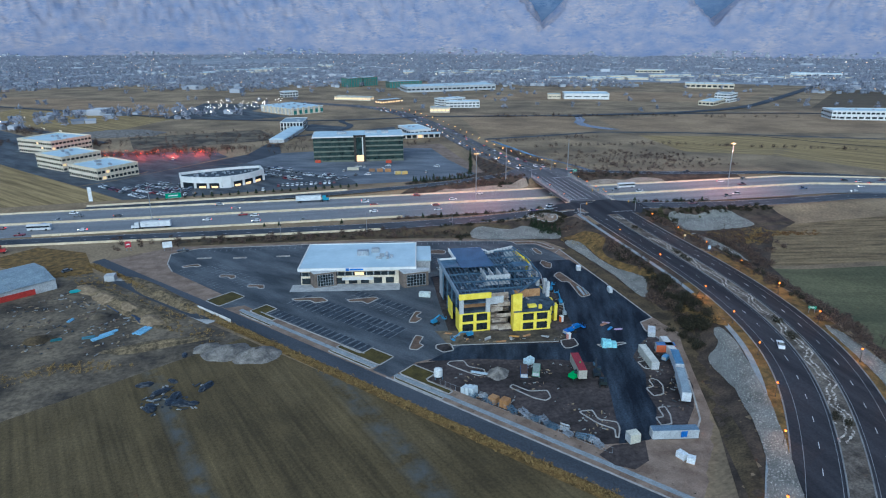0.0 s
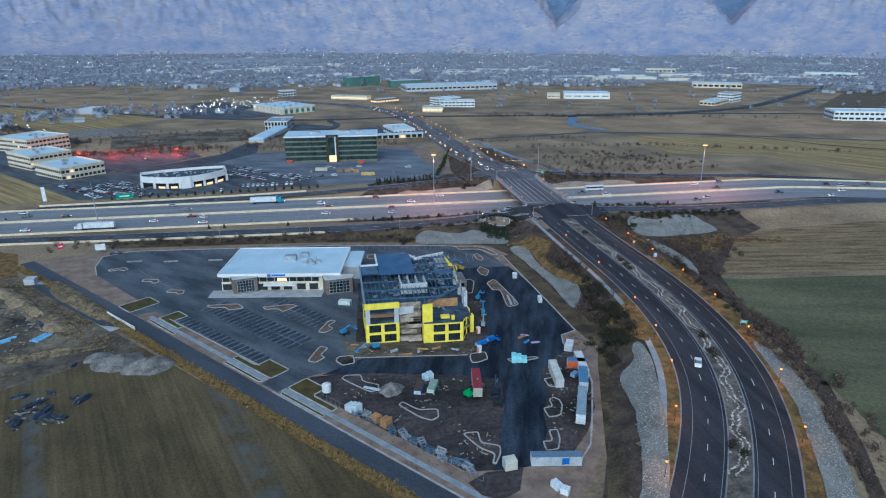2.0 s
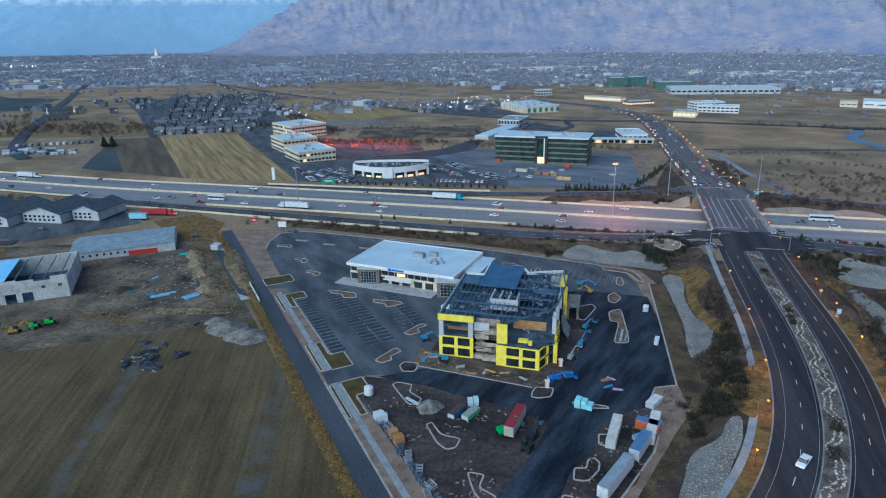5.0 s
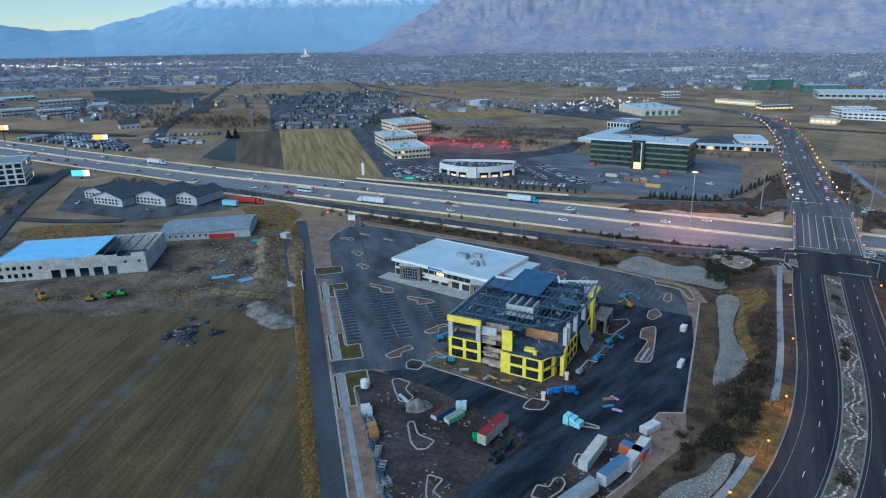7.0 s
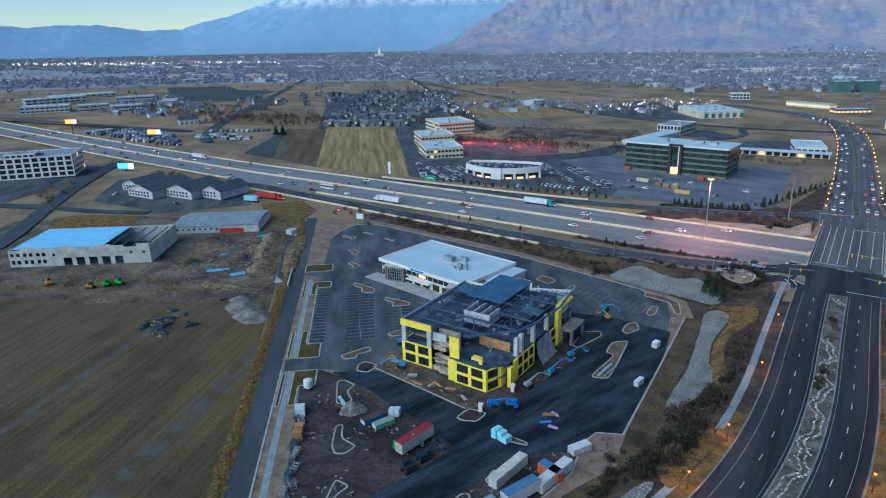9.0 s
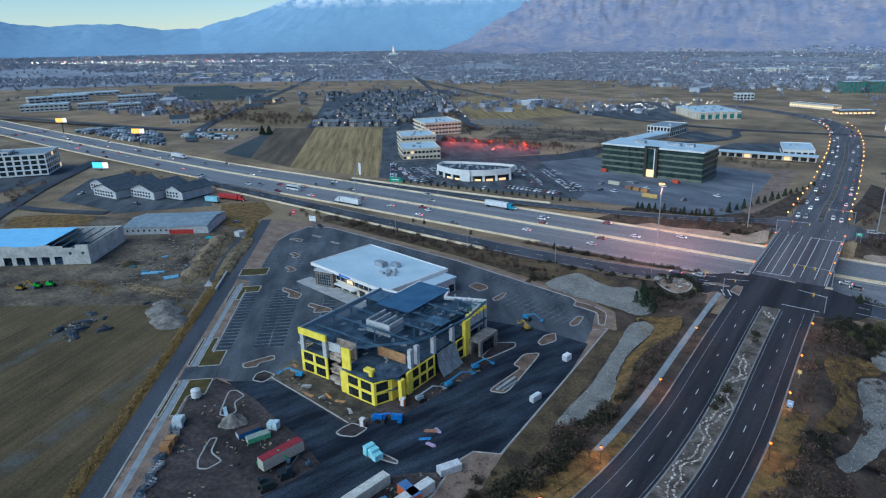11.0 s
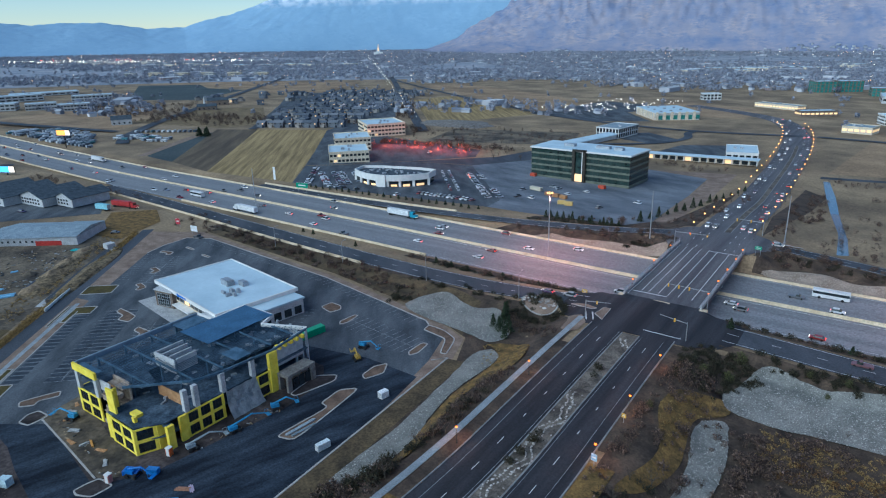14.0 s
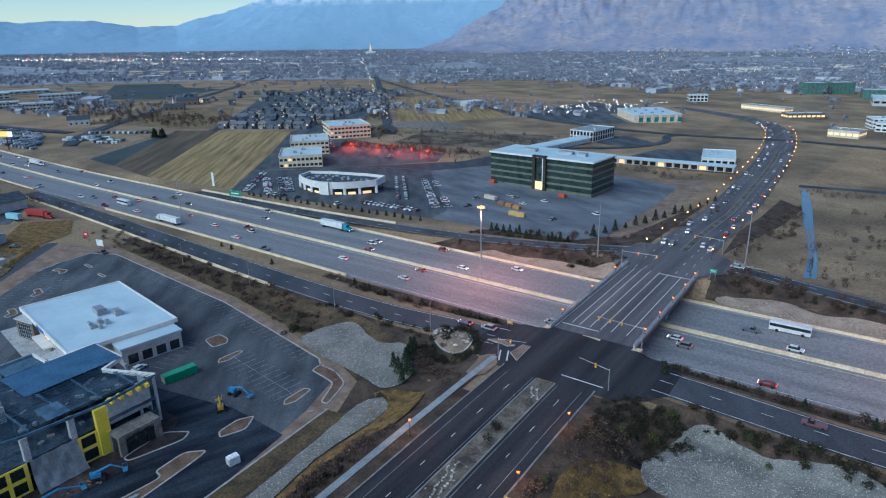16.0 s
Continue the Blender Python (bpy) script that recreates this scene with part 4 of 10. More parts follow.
# glass office beyond the freeway
gl = thing("glass_office_building", "five storey dark green glass office block with a lit entrance", "office building", -1.0, 549.5, 0, -4.5)
GL, GD, GF = 76.0, 31.0, 4.1
M["spandrel"] = surface("olive_spandrel", (0.1, 0.11, 0.085), (0.16, 0.17, 0.13), 0.3, 2.0, 0.4, 0.05, 0.01, grain=0.1)
part("core", boxes((0.6, 0.6, -0.5, GL - 0.6, GD - 0.6, GF * 5)), M["black"], gl, "dark interior")
for f in range(5):
    z0 = f * GF
    part("spandrel", boxes((0, 0, z0 - (0.5 if f == 0 else 0), GL, GD, z0 + 1.25)), M["spandrel"], gl, "olive grey spandrel band")
    for side in range(4):
        n = 40 if side % 2 == 0 else 16
        a, b = ((0.3, 0.3, GL - 0.3, 0.3), (GL - 0.3, 0.3, GL - 0.3, GD - 0.3), (GL - 0.3, GD - 0.3, 0.3, GD - 0.3), (0.3, GD - 0.3, 0.3, 0.3))[side][:2], ((0.3, 0.3, GL - 0.3, 0.3), (GL - 0.3, 0.3, GL - 0.3, GD - 0.3), (GL - 0.3, GD - 0.3, 0.3, GD - 0.3), (0.3, GD - 0.3, 0.3, 0.3))[side][2:]
        bm = bmesh.new()
        ln = math.hypot(b[0] - a[0], b[1] - a[1])
        ang = math.atan2(b[1] - a[1], b[0] - a[0])
        m = Matrix.Translation((a[0], a[1], 0)) @ Matrix.Rotation(ang, 4, "Z")
        box(bm, 0, -0.05, z0 + 1.25, ln, 0.05, z0 + GF, m)
        band = part("glass_band", bm, M["greenglass"], gl, "green tinted ribbon window")
        bm = bmesh.new()
        for i in range(n + 1):
            box(bm, ln * i / n - 0.06, -0.12, z0 + 1.25, ln * i / n + 0.06, 0.0, z0 + GF, m)
        tagged(part("mullions", bm, M["brownpole"], band), kind="stuff")
part("roof", boxes((-0.6, -0.8, GF * 5, GL + 0.6, GD + 0.6, GF * 5 + 0.9)), M["white"], gl, "white roof edge")
part("roof_membrane", boxes((0.2, 0.2, GF * 5 + 0.9, GL - 0.2, GD - 0.2, GF * 5 + 1.0)), M["whiteroof"], gl)
part("entrance_tower", boxes((34, -1.6, -0.3, 36, 0.6, GF * 5 + 1.6), (42, -1.6, -0.3, 44, 0.6, GF * 5 + 1.6), (34, -1.6, GF * 5 + 0.4, 44, 0.6, GF * 5 + 1.6)), M["brownpole"], gl, "bronze entrance portal")
part("entrance_glass", boxes((36, -0.4, 5, 42, 0.0, GF * 5 + 0.4)), M["greenglass"], gl)
part("lit_lobby", boxes((36, -0.8, 0, 42, -0.3, 5.2)), M["lit_glass"], gl, "warm lit lobby glass")
part("stair_fin", boxes((41.0, -0.9, 5.2, 41.9, -0.4, GF * 5 + 1)), M["white"], gl)
for x, y, w in ((20, 12, 8), (44, 14, 10), (58, 13, 6)):
    part("roof_unit", boxes((x, y, GF * 5 + 0.9, x + w, y + 4, GF * 5 + 2.9)), M["galv"], gl, "grey roof plant")
# entrance canopy wing and low shops
cw = thing("covered_walk", "long low canopy roof with lit shops beneath", "shop row", 40, 661, 0, 3)
part("roof", boxes((0, 0, 4.2, 92, 9, 4.9)), M["whiteroof"], cw)
part("shop_front", boxes((1, 2.5, 0, 91, 8.5, 4.2)), M["cream"], cw)
me = mesh_of("shop_window", boxes((-2.2, -0.05, 0.4, 2.2, 0.05, 3.4)), M["lit_glass"])
md = mesh_of("shop_window", boxes((-2.2, -0.05, 0.4, 2.2, 0.05, 3.4)), M["glass"])
for i in range(15):
    o = part("shop_window", me if i % 5 == 1 else md, None, cw)
    o.matrix_basis = pose(4 + i * 6, 2.46, 0)
for i in range(16):
    part("post", boxes((0.5 + i * 6, 0.4, 0, 0.9 + i * 6, 0.8, 4.2)), M["white"], cw)
office("shop_building", "white flat roofed shop at the end of the covered walk", 103, 690, 12, 24, 40, 1, 6.0, "white", "whiteroof", 5, 6)
office("pillared_office", "small grey three storey office with tall pale piers", -36, 757, -8, 25, 40, 2, 4.6, "white", "greyroof", 7, 9, glass="glass", frame_h=0.85)
vh = thing("vaulted_hall", "long low white vaulted hall behind the glass office", "hall", -44, 668, 0, -13)
part("wall", boxes((0, 0, -0.6, 15, 84, 3.2)), M["greywall"], vh)
bm = bmesh.new()
ribs = [[bm.verts.new((7.5 - 8.0 * math.cos(math.pi * i / 10), y, 3.2 + 1.7 * math.sin(math.pi * i / 10))) for i in range(11)] for y in (-0.5, 84.5)]
for i in range(10):
    bm.faces.new((ribs[0][i], ribs[0][i + 1], ribs[1][i + 1], ribs[1][i]))
bm.faces.new(ribs[0]), bm.faces.new(ribs[1][::-1]), bm.faces.new((ribs[0][0], ribs[1][0], ribs[1][10], ribs[0][10]))
part("roof", bm, M["whiteroof"], vh, "white vaulted roof")
for i in range(12):
    part("rib", boxes((-0.7, 1 + i * 7, 3.1, 15.7, 1.5 + i * 7, 3.5)), M["greyroof"], vh)
for i in range(12):
    part("window", boxes((-0.06, 2.2 + i * 6.8, 0.8, 0.02, 6 + i * 6.8, 2.6)), M["glass"], vh)

# three cream offices beside the hay field
office("cream_office", "cream stone two storey office with a flat roof", -183, 525, -44.5, 39, 32, 2, 4.2, "cream", "whiteroof", 13, 10, lit=0.06, parapet=1.1, units=5)
office("cream_office", "cream stone three storey office with a flat roof", -221, 570, -43.5, 38, 32, 3, 3.6, "cream", "whiteroof", 12, 9, lit=0.06, parapet=1.1, units=4)
office("cream_office", "large cream stone three storey office", -266, 654, -36, 46, 40, 3, 3.9, "cream", "whiteroof", 16, 11, lit=0.06, parapet=1.1, units=4)

# car showroom with a bowed front
sr = thing("car_showroom", "white car showroom with a bowed front, lit bays and dark roof", "car showroom", -65, 469, 0, 14)
bow = [(-28 + 56 * i / 28, -15 * (1 - ((-28 + 56 * i / 28) / 28) ** 2) - 4) for i in range(29)]
ring = bow + [(28, 9), (14, 12), (-14, 12), (-28, 9)]
inner = [(x * 0.965, y * 0.93) for x, y in ring]
bm = bmesh.new()
n = len(ring)
loops = [[bm.verts.new((x, y, z)) for x, y in lp] for lp, z in ((ring, 4.4), (ring, 8.4), (inner, 8.4), (inner, 4.4))]
for k in range(4):
    lo, hi = loops[k], loops[(k + 1) % 4]
    for i in range(n):
        bm.faces.new((lo[i], lo[(i + 1) % n], hi[(i + 1) % n], hi[i]))
part("fascia", bm, M["white"], sr, "smooth white curved fascia")
bm = bmesh.new()
prism(bm, [(x * 0.96, y * 0.925) for x, y in ring], 6.4, 6.7)
part("roof", bm, M["darkroof"], sr, "dark blue grey roof")
bm = bmesh.new()
prism(bm, [(x * 0.95, y * 0.9) for x, y in ring], 0, 4.5)
part("glass_wall", bm, M["glass"], sr)
part("floor_slab", boxes((-27, -4, 0.0, 27, 8.5, 0.12)), M["path"], sr)
for i in range(0, 29, 4):
    x, y = bow[i]
    part("column", boxes((x * 0.985 - 0.8, y * 0.97 - 0.1, 0, x * 0.985 + 0.8, y * 0.97 + 0.9, 4.5)), M["white"], sr)
    if i < 28:
        a, b = Vector(bow[i + 1]), Vector(bow[i + 3])
        d, m = b - a, (a + b) / 2
        for k, (lo, hi, mt) in enumerate(((0.3, 1.9, "lit_glass"), (2.0, 3.9, "glass"))):
            if 3 < i or k:
                bm = bmesh.new()
                box(bm, -d.length / 2, -0.06, lo, d.length / 2, 0.06, hi, Matrix.Translation((m.x * 0.955, m.y * 0.905, 0)) @ Matrix.Rotation(math.atan2(d.y, d.x), 4, "Z"))
                part("display_window", bm, M[mt], sr, "warm lit display window" if not k else "")
part("entrance", boxes((-3, -19.9, 0, 3, -18.2, 8.6)), M["white"], sr, "tall white entrance frame")
rng = random.Random(8)
for i in range(26):
    x, y = rng.uniform(-22, 22), rng.uniform(-9, 7)
    part("roof_unit", boxes((x, y, 6.7, x + rng.uniform(1.0, 2.2), y + rng.uniform(1.0, 1.8), 7.5)), M["galv"], sr)

# raw concrete tilt-up shell in the yard
tu = thing("concrete_warehouse_shell", "raw grey concrete warehouse shell with a pale blue roof", "warehouse", -167, 177, 0, 36.3)
part("roof", boxes((1, 2, 8.0, 42, 34.6, 8.25)), M["blueroof"], tu, "pale blue roof membrane")
rng = random.Random(5)
for i in range(11):
    x0, x1 = i * 5.9, i * 5.9 + 5.86
    hh = 9.0 + (0.5 if i % 3 == 1 else 0) - (0.9 if i in (0, 9) else 0)
    bm = bmesh.new()
    if 4 <= i <= 8:
        box(bm, x0, 0, 3.9, x1, 0.3, hh), box(bm, x0, 0, 0, x0 + 1.0, 0.3, 3.9), box(bm, x1 - 1.0, 0, 0, x1, 0.3, 3.9)
    elif i in (0, 1, 2):
        for u0, u1 in ((x0, x0 + 0.8), (x0 + 2.4, x0 + 3.4), (x1 - 0.8, x1)):
            box(bm, u0, 0, 0, u1, 0.3, hh)
        for u0, u1 in ((x0 + 0.8, x0 + 2.4), (x0 + 3.4, x1 - 0.8)):
            box(bm, u0, 0, 0, u1, 0.3, 1.4), box(bm, u0, 0, 3.3, u1, 0.3, 5.0), box(bm, u0, 0, 6.6, u1, 0.3, hh)
    else:
        box(bm, x0, 0, 0, x1, 0.3, 4.8), box(bm, x0, 0, 6.0, x1, 0.3, hh), box(bm, x0, 0, 4.8, x0 + 2.2, 0.3, 6.0), box(bm, x1 - 2.2, 0, 4.8, x1, 0.3, 6.0)
    part("wall_panel", bm, M["tilt"], tu)
for i in range(5):
    part("end_panel", boxes((64.6, 0.4 + i * 7, 0, 64.9, 7.3 + i * 7, 8.6)), M["tilt"], tu)
    part("end_panel", boxes((0, 0.4 + i * 7, 0, 0.3, 7.3 + i * 7, 8.2)), M["tilt"], tu)
for i in range(9):
    part("back_panel", boxes((0.4 + i * 7.1, 35, 0, 7.4 + i * 7.1, 35.3, 8.4)), M["tilt"], tu)
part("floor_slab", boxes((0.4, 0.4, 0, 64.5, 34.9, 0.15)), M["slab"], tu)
for i in range(12):
    part("roof_joist", boxes((1 + i * 5.5, 1, 7.4, 1.3 + i * 5.5, 34.5, 7.9)), M["steel"], tu)

# grey metal building behind it
mb = thing("metal_workshop", "long low workshop with a grey metal roof and pale walls", "workshop", -147, 249, 0, 35)
part("wall", boxes((0, 0, -0.3, 46, 28, 4.2)), M["greywall"], mb)
bm = bmesh.new()
for x0, x1, zt in ((0, 30, 0.0), (30.05, 46, 0.35)):
    v = [bm.verts.new(p) for p in ((x0, -0.6, 4.1 + zt), (x1, -0.6, 4.1 + zt), (x1, 14, 5.9 + zt), (x0, 14, 5.9 + zt), (x1, 28.6, 4.1 + zt), (x0, 28.6, 4.1 + zt))]
    bm.faces.new(v[:4]), bm.faces.new((v[3], v[2], v[4], v[5])), bm.faces.new((v[0], v[3], v[5])), bm.faces.new((v[1], v[4], v[2])), bm.faces.new((v[0], v[5], v[4], v[1]))
part("roof", bm, M["greyroof"], mb, "grey standing seam roof")
part("red_door", boxes((25, -0.12, 0, 38, 0, 2.4)), paint("red_steel", (0.5, 0.05, 0.04)), mb, "red sheet steel bay")
for i in range(8):
    part("window", boxes((2 + i * 3, -0.06, 1.6, 3 + i * 3, 0.02, 2.6)), M["glass"], mb)

# gabled stone centre
ch = thing("gabled_centre", "low grey centre with broad charcoal gabled roofs", "meeting hall", -253, 288, 0, 4)
for x0, y0, w, d, rise in ((-19, 9, 18.5, 24, 3.0), (0, 0, 25, 34, 3.6), (25.5, 10, 25, 28, 3.8), (51.5, 18, 17, 24, 3.2)):
    part("wall", boxes((x0, y0, -0.3, x0 + w, y0 + d, 5.4)), M["greywall"], ch)
    bm = bmesh.new()
    v = [bm.verts.new(p) for p in ((x0, y0, 5.4), (x0 + w, y0, 5.4), (x0 + w * 0.5, y0, 5.3 + rise), (x0, y0 + 0.4, 5.4), (x0 + w, y0 + 0.4, 5.4), (x0 + w * 0.5, y0 + 0.4, 5.3 + rise))]
    for q in ((0, 1, 2), (5, 4, 3), (0, 3, 4, 1), (1, 4, 5, 2), (2, 5, 3, 0)):
        bm.faces.new([v[i] for i in q])
    part("gable", bm, M["greywall"], ch, "pale gable wall")
    bm = bmesh.new()
    for sx in (-1, 1):
        e = x0 + w / 2 + sx * (w / 2 + 1)
        m = x0 + w / 2
        v = [bm.verts.new(p) for p in ((m, y0 - 1, 5.6 + rise), (e, y0 - 1, 5.2), (e, y0 + d + 1, 5.2), (m, y0 + d + 1, 5.6 + rise), (m, y0 - 1, 5.3 + rise), (e, y0 - 1, 4.9), (e, y0 + d + 1, 4.9), (m, y0 + d + 1, 5.3 + rise))]
        for q in ((0, 1, 2, 3), (7, 6, 5, 4), (0, 4, 5, 1), (1, 5, 6, 2), (2, 6, 7, 3), (3, 7, 4, 0)):
            bm.faces.new([v[i] for i in q])
    part("roof", bm, M["darkroof"], ch, "charcoal shingle roof")
    for i in range(int(w / 3) - 1):
        for zz in (0.9, 2.9):
            part("window", boxes((x0 + 1.5 + i * 3, y0 - 0.08, zz, x0 + 3.1 + i * 3, y0 + 0.02, zz + 1.2)), M["glass"], ch)
office("terraced_office", "white framed four storey office with red brick ends", -393, 240, 50, 78, 34, 4, 3.8, "white", "greyroof", 14, 7, lit=0.03, frame_h=0.72, units=5)
office("terraced_wing", "white set back wing of the terraced office", -372, 266, 50, 20, 14, 5, 3.7, "white", "greyroof", 5, 4, frame_h=0.7, units=2)

# white office on the site
wb = thing("white_office", "two storey office with a white roof and brown brick bays", "office building", -10, 257.2, 0.05, -9.3)
part("wall", boxes((0.6, 0.5, 0, 48, 31, 6.3)), M["cream"], wb, "pale stone wall")
part("glass_band", boxes((0.5, 0.36, 3.9, 40, 0.5, 5.6)), M["glass"], wb, "upper ribbon of dark windows")
for i in range(14):
    part("mullion", boxes((1 + i * 3, 0.26, 3.85, 1.2 + i * 3, 0.5, 5.65)), M["greywall"], wb)
for i, (u0, u1) in enumerate(((1, 5.5), (15.5, 19), (20.5, 24), (25.5, 29), (31, 34.5), (36, 39.5))):
    part("ground_window", boxes((u0, 0.34, 0.3, u1, 0.5, 2.9)), M["glass"], wb)
part("warm_window", boxes((23.2, 0.3, 4.1, 27, 0.36, 5.4)), M["lit_glass"], wb, "warm lit upstairs window")
part("roof", boxes((-0.4, -0.6, 6.3, 49, 32, 7.3)), M["white"], wb, "deep white roof fascia")
part("roof_membrane", boxes((0.1, -0.1, 7.3, 48.5, 31.5, 7.38)), M["whiteroof"], wb)
part("roof_rim", boxes((-0.4, -0.6, 7.3, 49, -0.1, 7.65), (-0.4, 31.5, 7.3, 49, 32, 7.65), (-0.4, -0.1, 7.3, 0.1, 31.5, 7.65), (48.5, -0.1, 7.3, 49, 31.5, 7.65)), M["white"], wb)
for x0, x1, y0 in ((4.5, 15.5, -3.6), (41.5, 54, -5.2)):
    bm = bmesh.new()
    prism(bm, [(x0, 0.5), (x0 + 2.2, y0), (x1, y0 + 2.6), (x1, 0.5)], 0, 6.4)
    bay = part("brick_bay", bm, M["brownbrick"], wb, "angled brown brick bay")
    bm = bmesh.new()
    a, b = Vector((x0 + 3.6, y0 + 0.33)), Vector((x1 - 1.2, y0 + 2.32))
    ang = math.atan2(b.y - a.y, b.x - a.x)
    m = Matrix.Translation((a.x, a.y, 0)) @ Matrix.Rotation(ang, 4, "Z")
    ln = (b - a).length
    box(bm, 0, -0.1, 0.6, ln, 0.05, 5.6, m)
    part("bay_glass", bm, M["glass"], bay, "tall gridded bay window")
    bm = bmesh.new()
    for i in range(7):
        box(bm, ln * i / 6 - 0.07, -0.18, 0.6, ln * i / 6 + 0.07, -0.1, 5.6, m)
    for zz in (0.6, 1.85, 3.1, 4.35, 5.5):
        box(bm, 0, -0.17, zz, ln, -0.11, zz + 0.12, m)
    part("bay_grid", bm, M["galv"], bay)
    bm = bmesh.new()
    prism(bm, [(x0 - 0.3, 0.6), (x0 + 2.1, y0 - 0.4), (x1 + 0.3, y0 + 2.4), (x1 + 0.3, 0.6)], 6.4, 6.75)
    part("bay_roof", bm, M["greywall"], bay)
part("east_wing", boxes((48, 12, 0, 55, 30, 5.6)), M["greywall"], wb, "lower grey wing")
part("east_wing_roof", boxes((47.9, 11.6, 5.6, 55.4, 30.4, 6.2)), M["whiteroof"], wb)
for i in range(4):
    part("wing_window", boxes((54.95, 13.5 + i * 4.2, 0.5, 55.08, 16.4 + i * 4.2, 3.4)), M["glass"], wb)
part("entrance_canopy", boxes((18, -2.4, 2.9, 31, 0.4, 3.25)), M["white"], wb)
part("entrance_paving", boxes((-3, -7, 0, 42, 0.4, 0.14)), M["concrete"], wb, "pale concrete forecourt")
for ux, uy, w, d, hh in ((23, 15, 5, 3, 1.9), (29, 19, 3.5, 2.2, 1.6), (33, 13, 2, 1.4, 1.2), (35.5, 14.5, 1.2, 1.2, 1.5), (37.5, 12, 1.4, 1, 1.1), (31.5, 10.5, 2.4, 1, 0.8), (36, 10, 1, 2, 0.9)):
    part("roof_unit", boxes((ux, uy, 7.36, ux + w, uy + d, 7.36 + hh), (ux + 0.2, uy + 0.2, 7.36 + hh, ux + w - 0.2, uy + d - 0.2, 7.6 + hh)), M["galv"], wb, "grey roof unit")
part("logo_disc", boxes((19.6, -0.75, 6.4, 21.0, -0.6, 7.5)), paint("blue_sign", (0.02, 0.16, 0.6)), wb, "plain blue sign shape")
part("logo_bar", boxes((21.3, -0.75, 6.6, 26.8, -0.6, 7.3)), paint("blue_sign", (0.02, 0.16, 0.6)), wb, "plain blue sign bar")


# ---- building shell under construction ----
sh = thing("building_shell", "unfinished office shell with yellow sheathing and open steel roof", "building site", 45.6, 199.6, 0.07)
ROOF = 14.2
M["fasciablue"] = surface("grey_blue_fascia", (0.16, 0.21, 0.26), (0.24, 0.3, 0.36), 0.3, 2.0, 0.5, 0.05, 0.01, grain=0.1)


def wall_windows(x0, y0, x1, y1, z0, storeys, storey, count, pier, parent, sill=0.5, head=0.4, thick=0.35, mat="yellow"):
    """A sheathed front with real openings, dark frames set inside them."""
    ln = math.hypot(x1 - x0, y1 - y0)
    m = Matrix.Translation((x0, y0, 0)) @ Matrix.Rotation(math.atan2(y1 - y0, x1 - x0), 4, "Z")
    w = (ln - pier * (count + 1)) / count
    front = None
    for i in range(count + 1):
        u = i * (w + pier)
        bm = bmesh.new()
        box(bm, u, 0, z0, u + pier, thick, z0 + storeys * storey, m)
        o = part("pier_sheathing", bm, M[mat], parent, "yellow sheathed pier between openings")
        front = front or o
    for i in range(count):
        u = pier + i * (w + pier)
        for s in range(storeys + 1):
            zb = z0 + s * storey
            bm = bmesh.new()
            box(bm, u, 0.02, zb - (head if s else 0), u + w, thick - 0.02, zb + (sill if s < storeys else 0), m)
            part("spandrel_sheathing", bm, M[mat], parent, "yellow sheathed band between storeys")
    for i in range(count):
        u = pier + i * (w + pier)
        for s in range(storeys):
            zb = z0 + s * storey + sill
            zt = z0 + (s + 1) * storey - head
            bm = bmesh.new()
            for k in range(4):
                box(bm, u + w * k / 3 - 0.06, 0.1, zb, u + w * k / 3 + 0.06, 0.22, zt, m)
            for zz in (zb, (zb + zt) / 2, zt - 0.1):
                box(bm, u, 0.11, zz, u + w, 0.21, zz + 0.1, m)
            part("window_frame", bm, M["black"], front, "dark window frame")
            bm = bmesh.new()
            box(bm, u, 0.24, zb, u + w, 0.26, zt, m)
            part("window_glass", bm, M["glass"], front)
    return front


FH = 3.6
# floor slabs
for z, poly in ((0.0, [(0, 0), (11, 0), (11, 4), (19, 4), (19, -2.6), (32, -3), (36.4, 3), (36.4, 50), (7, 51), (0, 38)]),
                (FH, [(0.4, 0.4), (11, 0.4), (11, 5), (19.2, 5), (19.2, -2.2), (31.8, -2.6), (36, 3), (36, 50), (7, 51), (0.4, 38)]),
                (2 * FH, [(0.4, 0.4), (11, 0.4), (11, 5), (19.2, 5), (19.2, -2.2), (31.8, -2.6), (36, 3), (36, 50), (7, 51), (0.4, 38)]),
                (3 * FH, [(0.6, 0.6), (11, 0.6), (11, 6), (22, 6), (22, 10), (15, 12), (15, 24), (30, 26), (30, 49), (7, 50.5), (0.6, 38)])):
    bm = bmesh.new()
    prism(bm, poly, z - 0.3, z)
    part("floor_slab", bm, M["slab"], sh, "dusty concrete floor slab with the sky's blue sheen put in its colour")
# front left bay
wall_windows(0, 0, 11.2, 0, 0, 2, FH, 2, 1.1, sh)
part("sheathing", boxes((-0.05, 0.36, 0, 0.3, 6, 2 * FH)), M["yellow"], sh, "yellow sheathing on the west return")
part("fascia", boxes((-0.2, -0.25, 12.6, 11.4, 0.35, 14.6)), M["yellow"], sh, "yellow roof band")
for x in (0.05, 9.6):
    part("column_casing", boxes((x, 0.0, 2 * FH, x + 1.5, 0.9, 12.6)), M["greywall"], sh, "pale grey boxed column")
part("plywood_wall", boxes((1.6, 5.0, 2 * FH, 10.8, 5.2, 10.4)), M["plywood"], sh, "bare plywood partition")
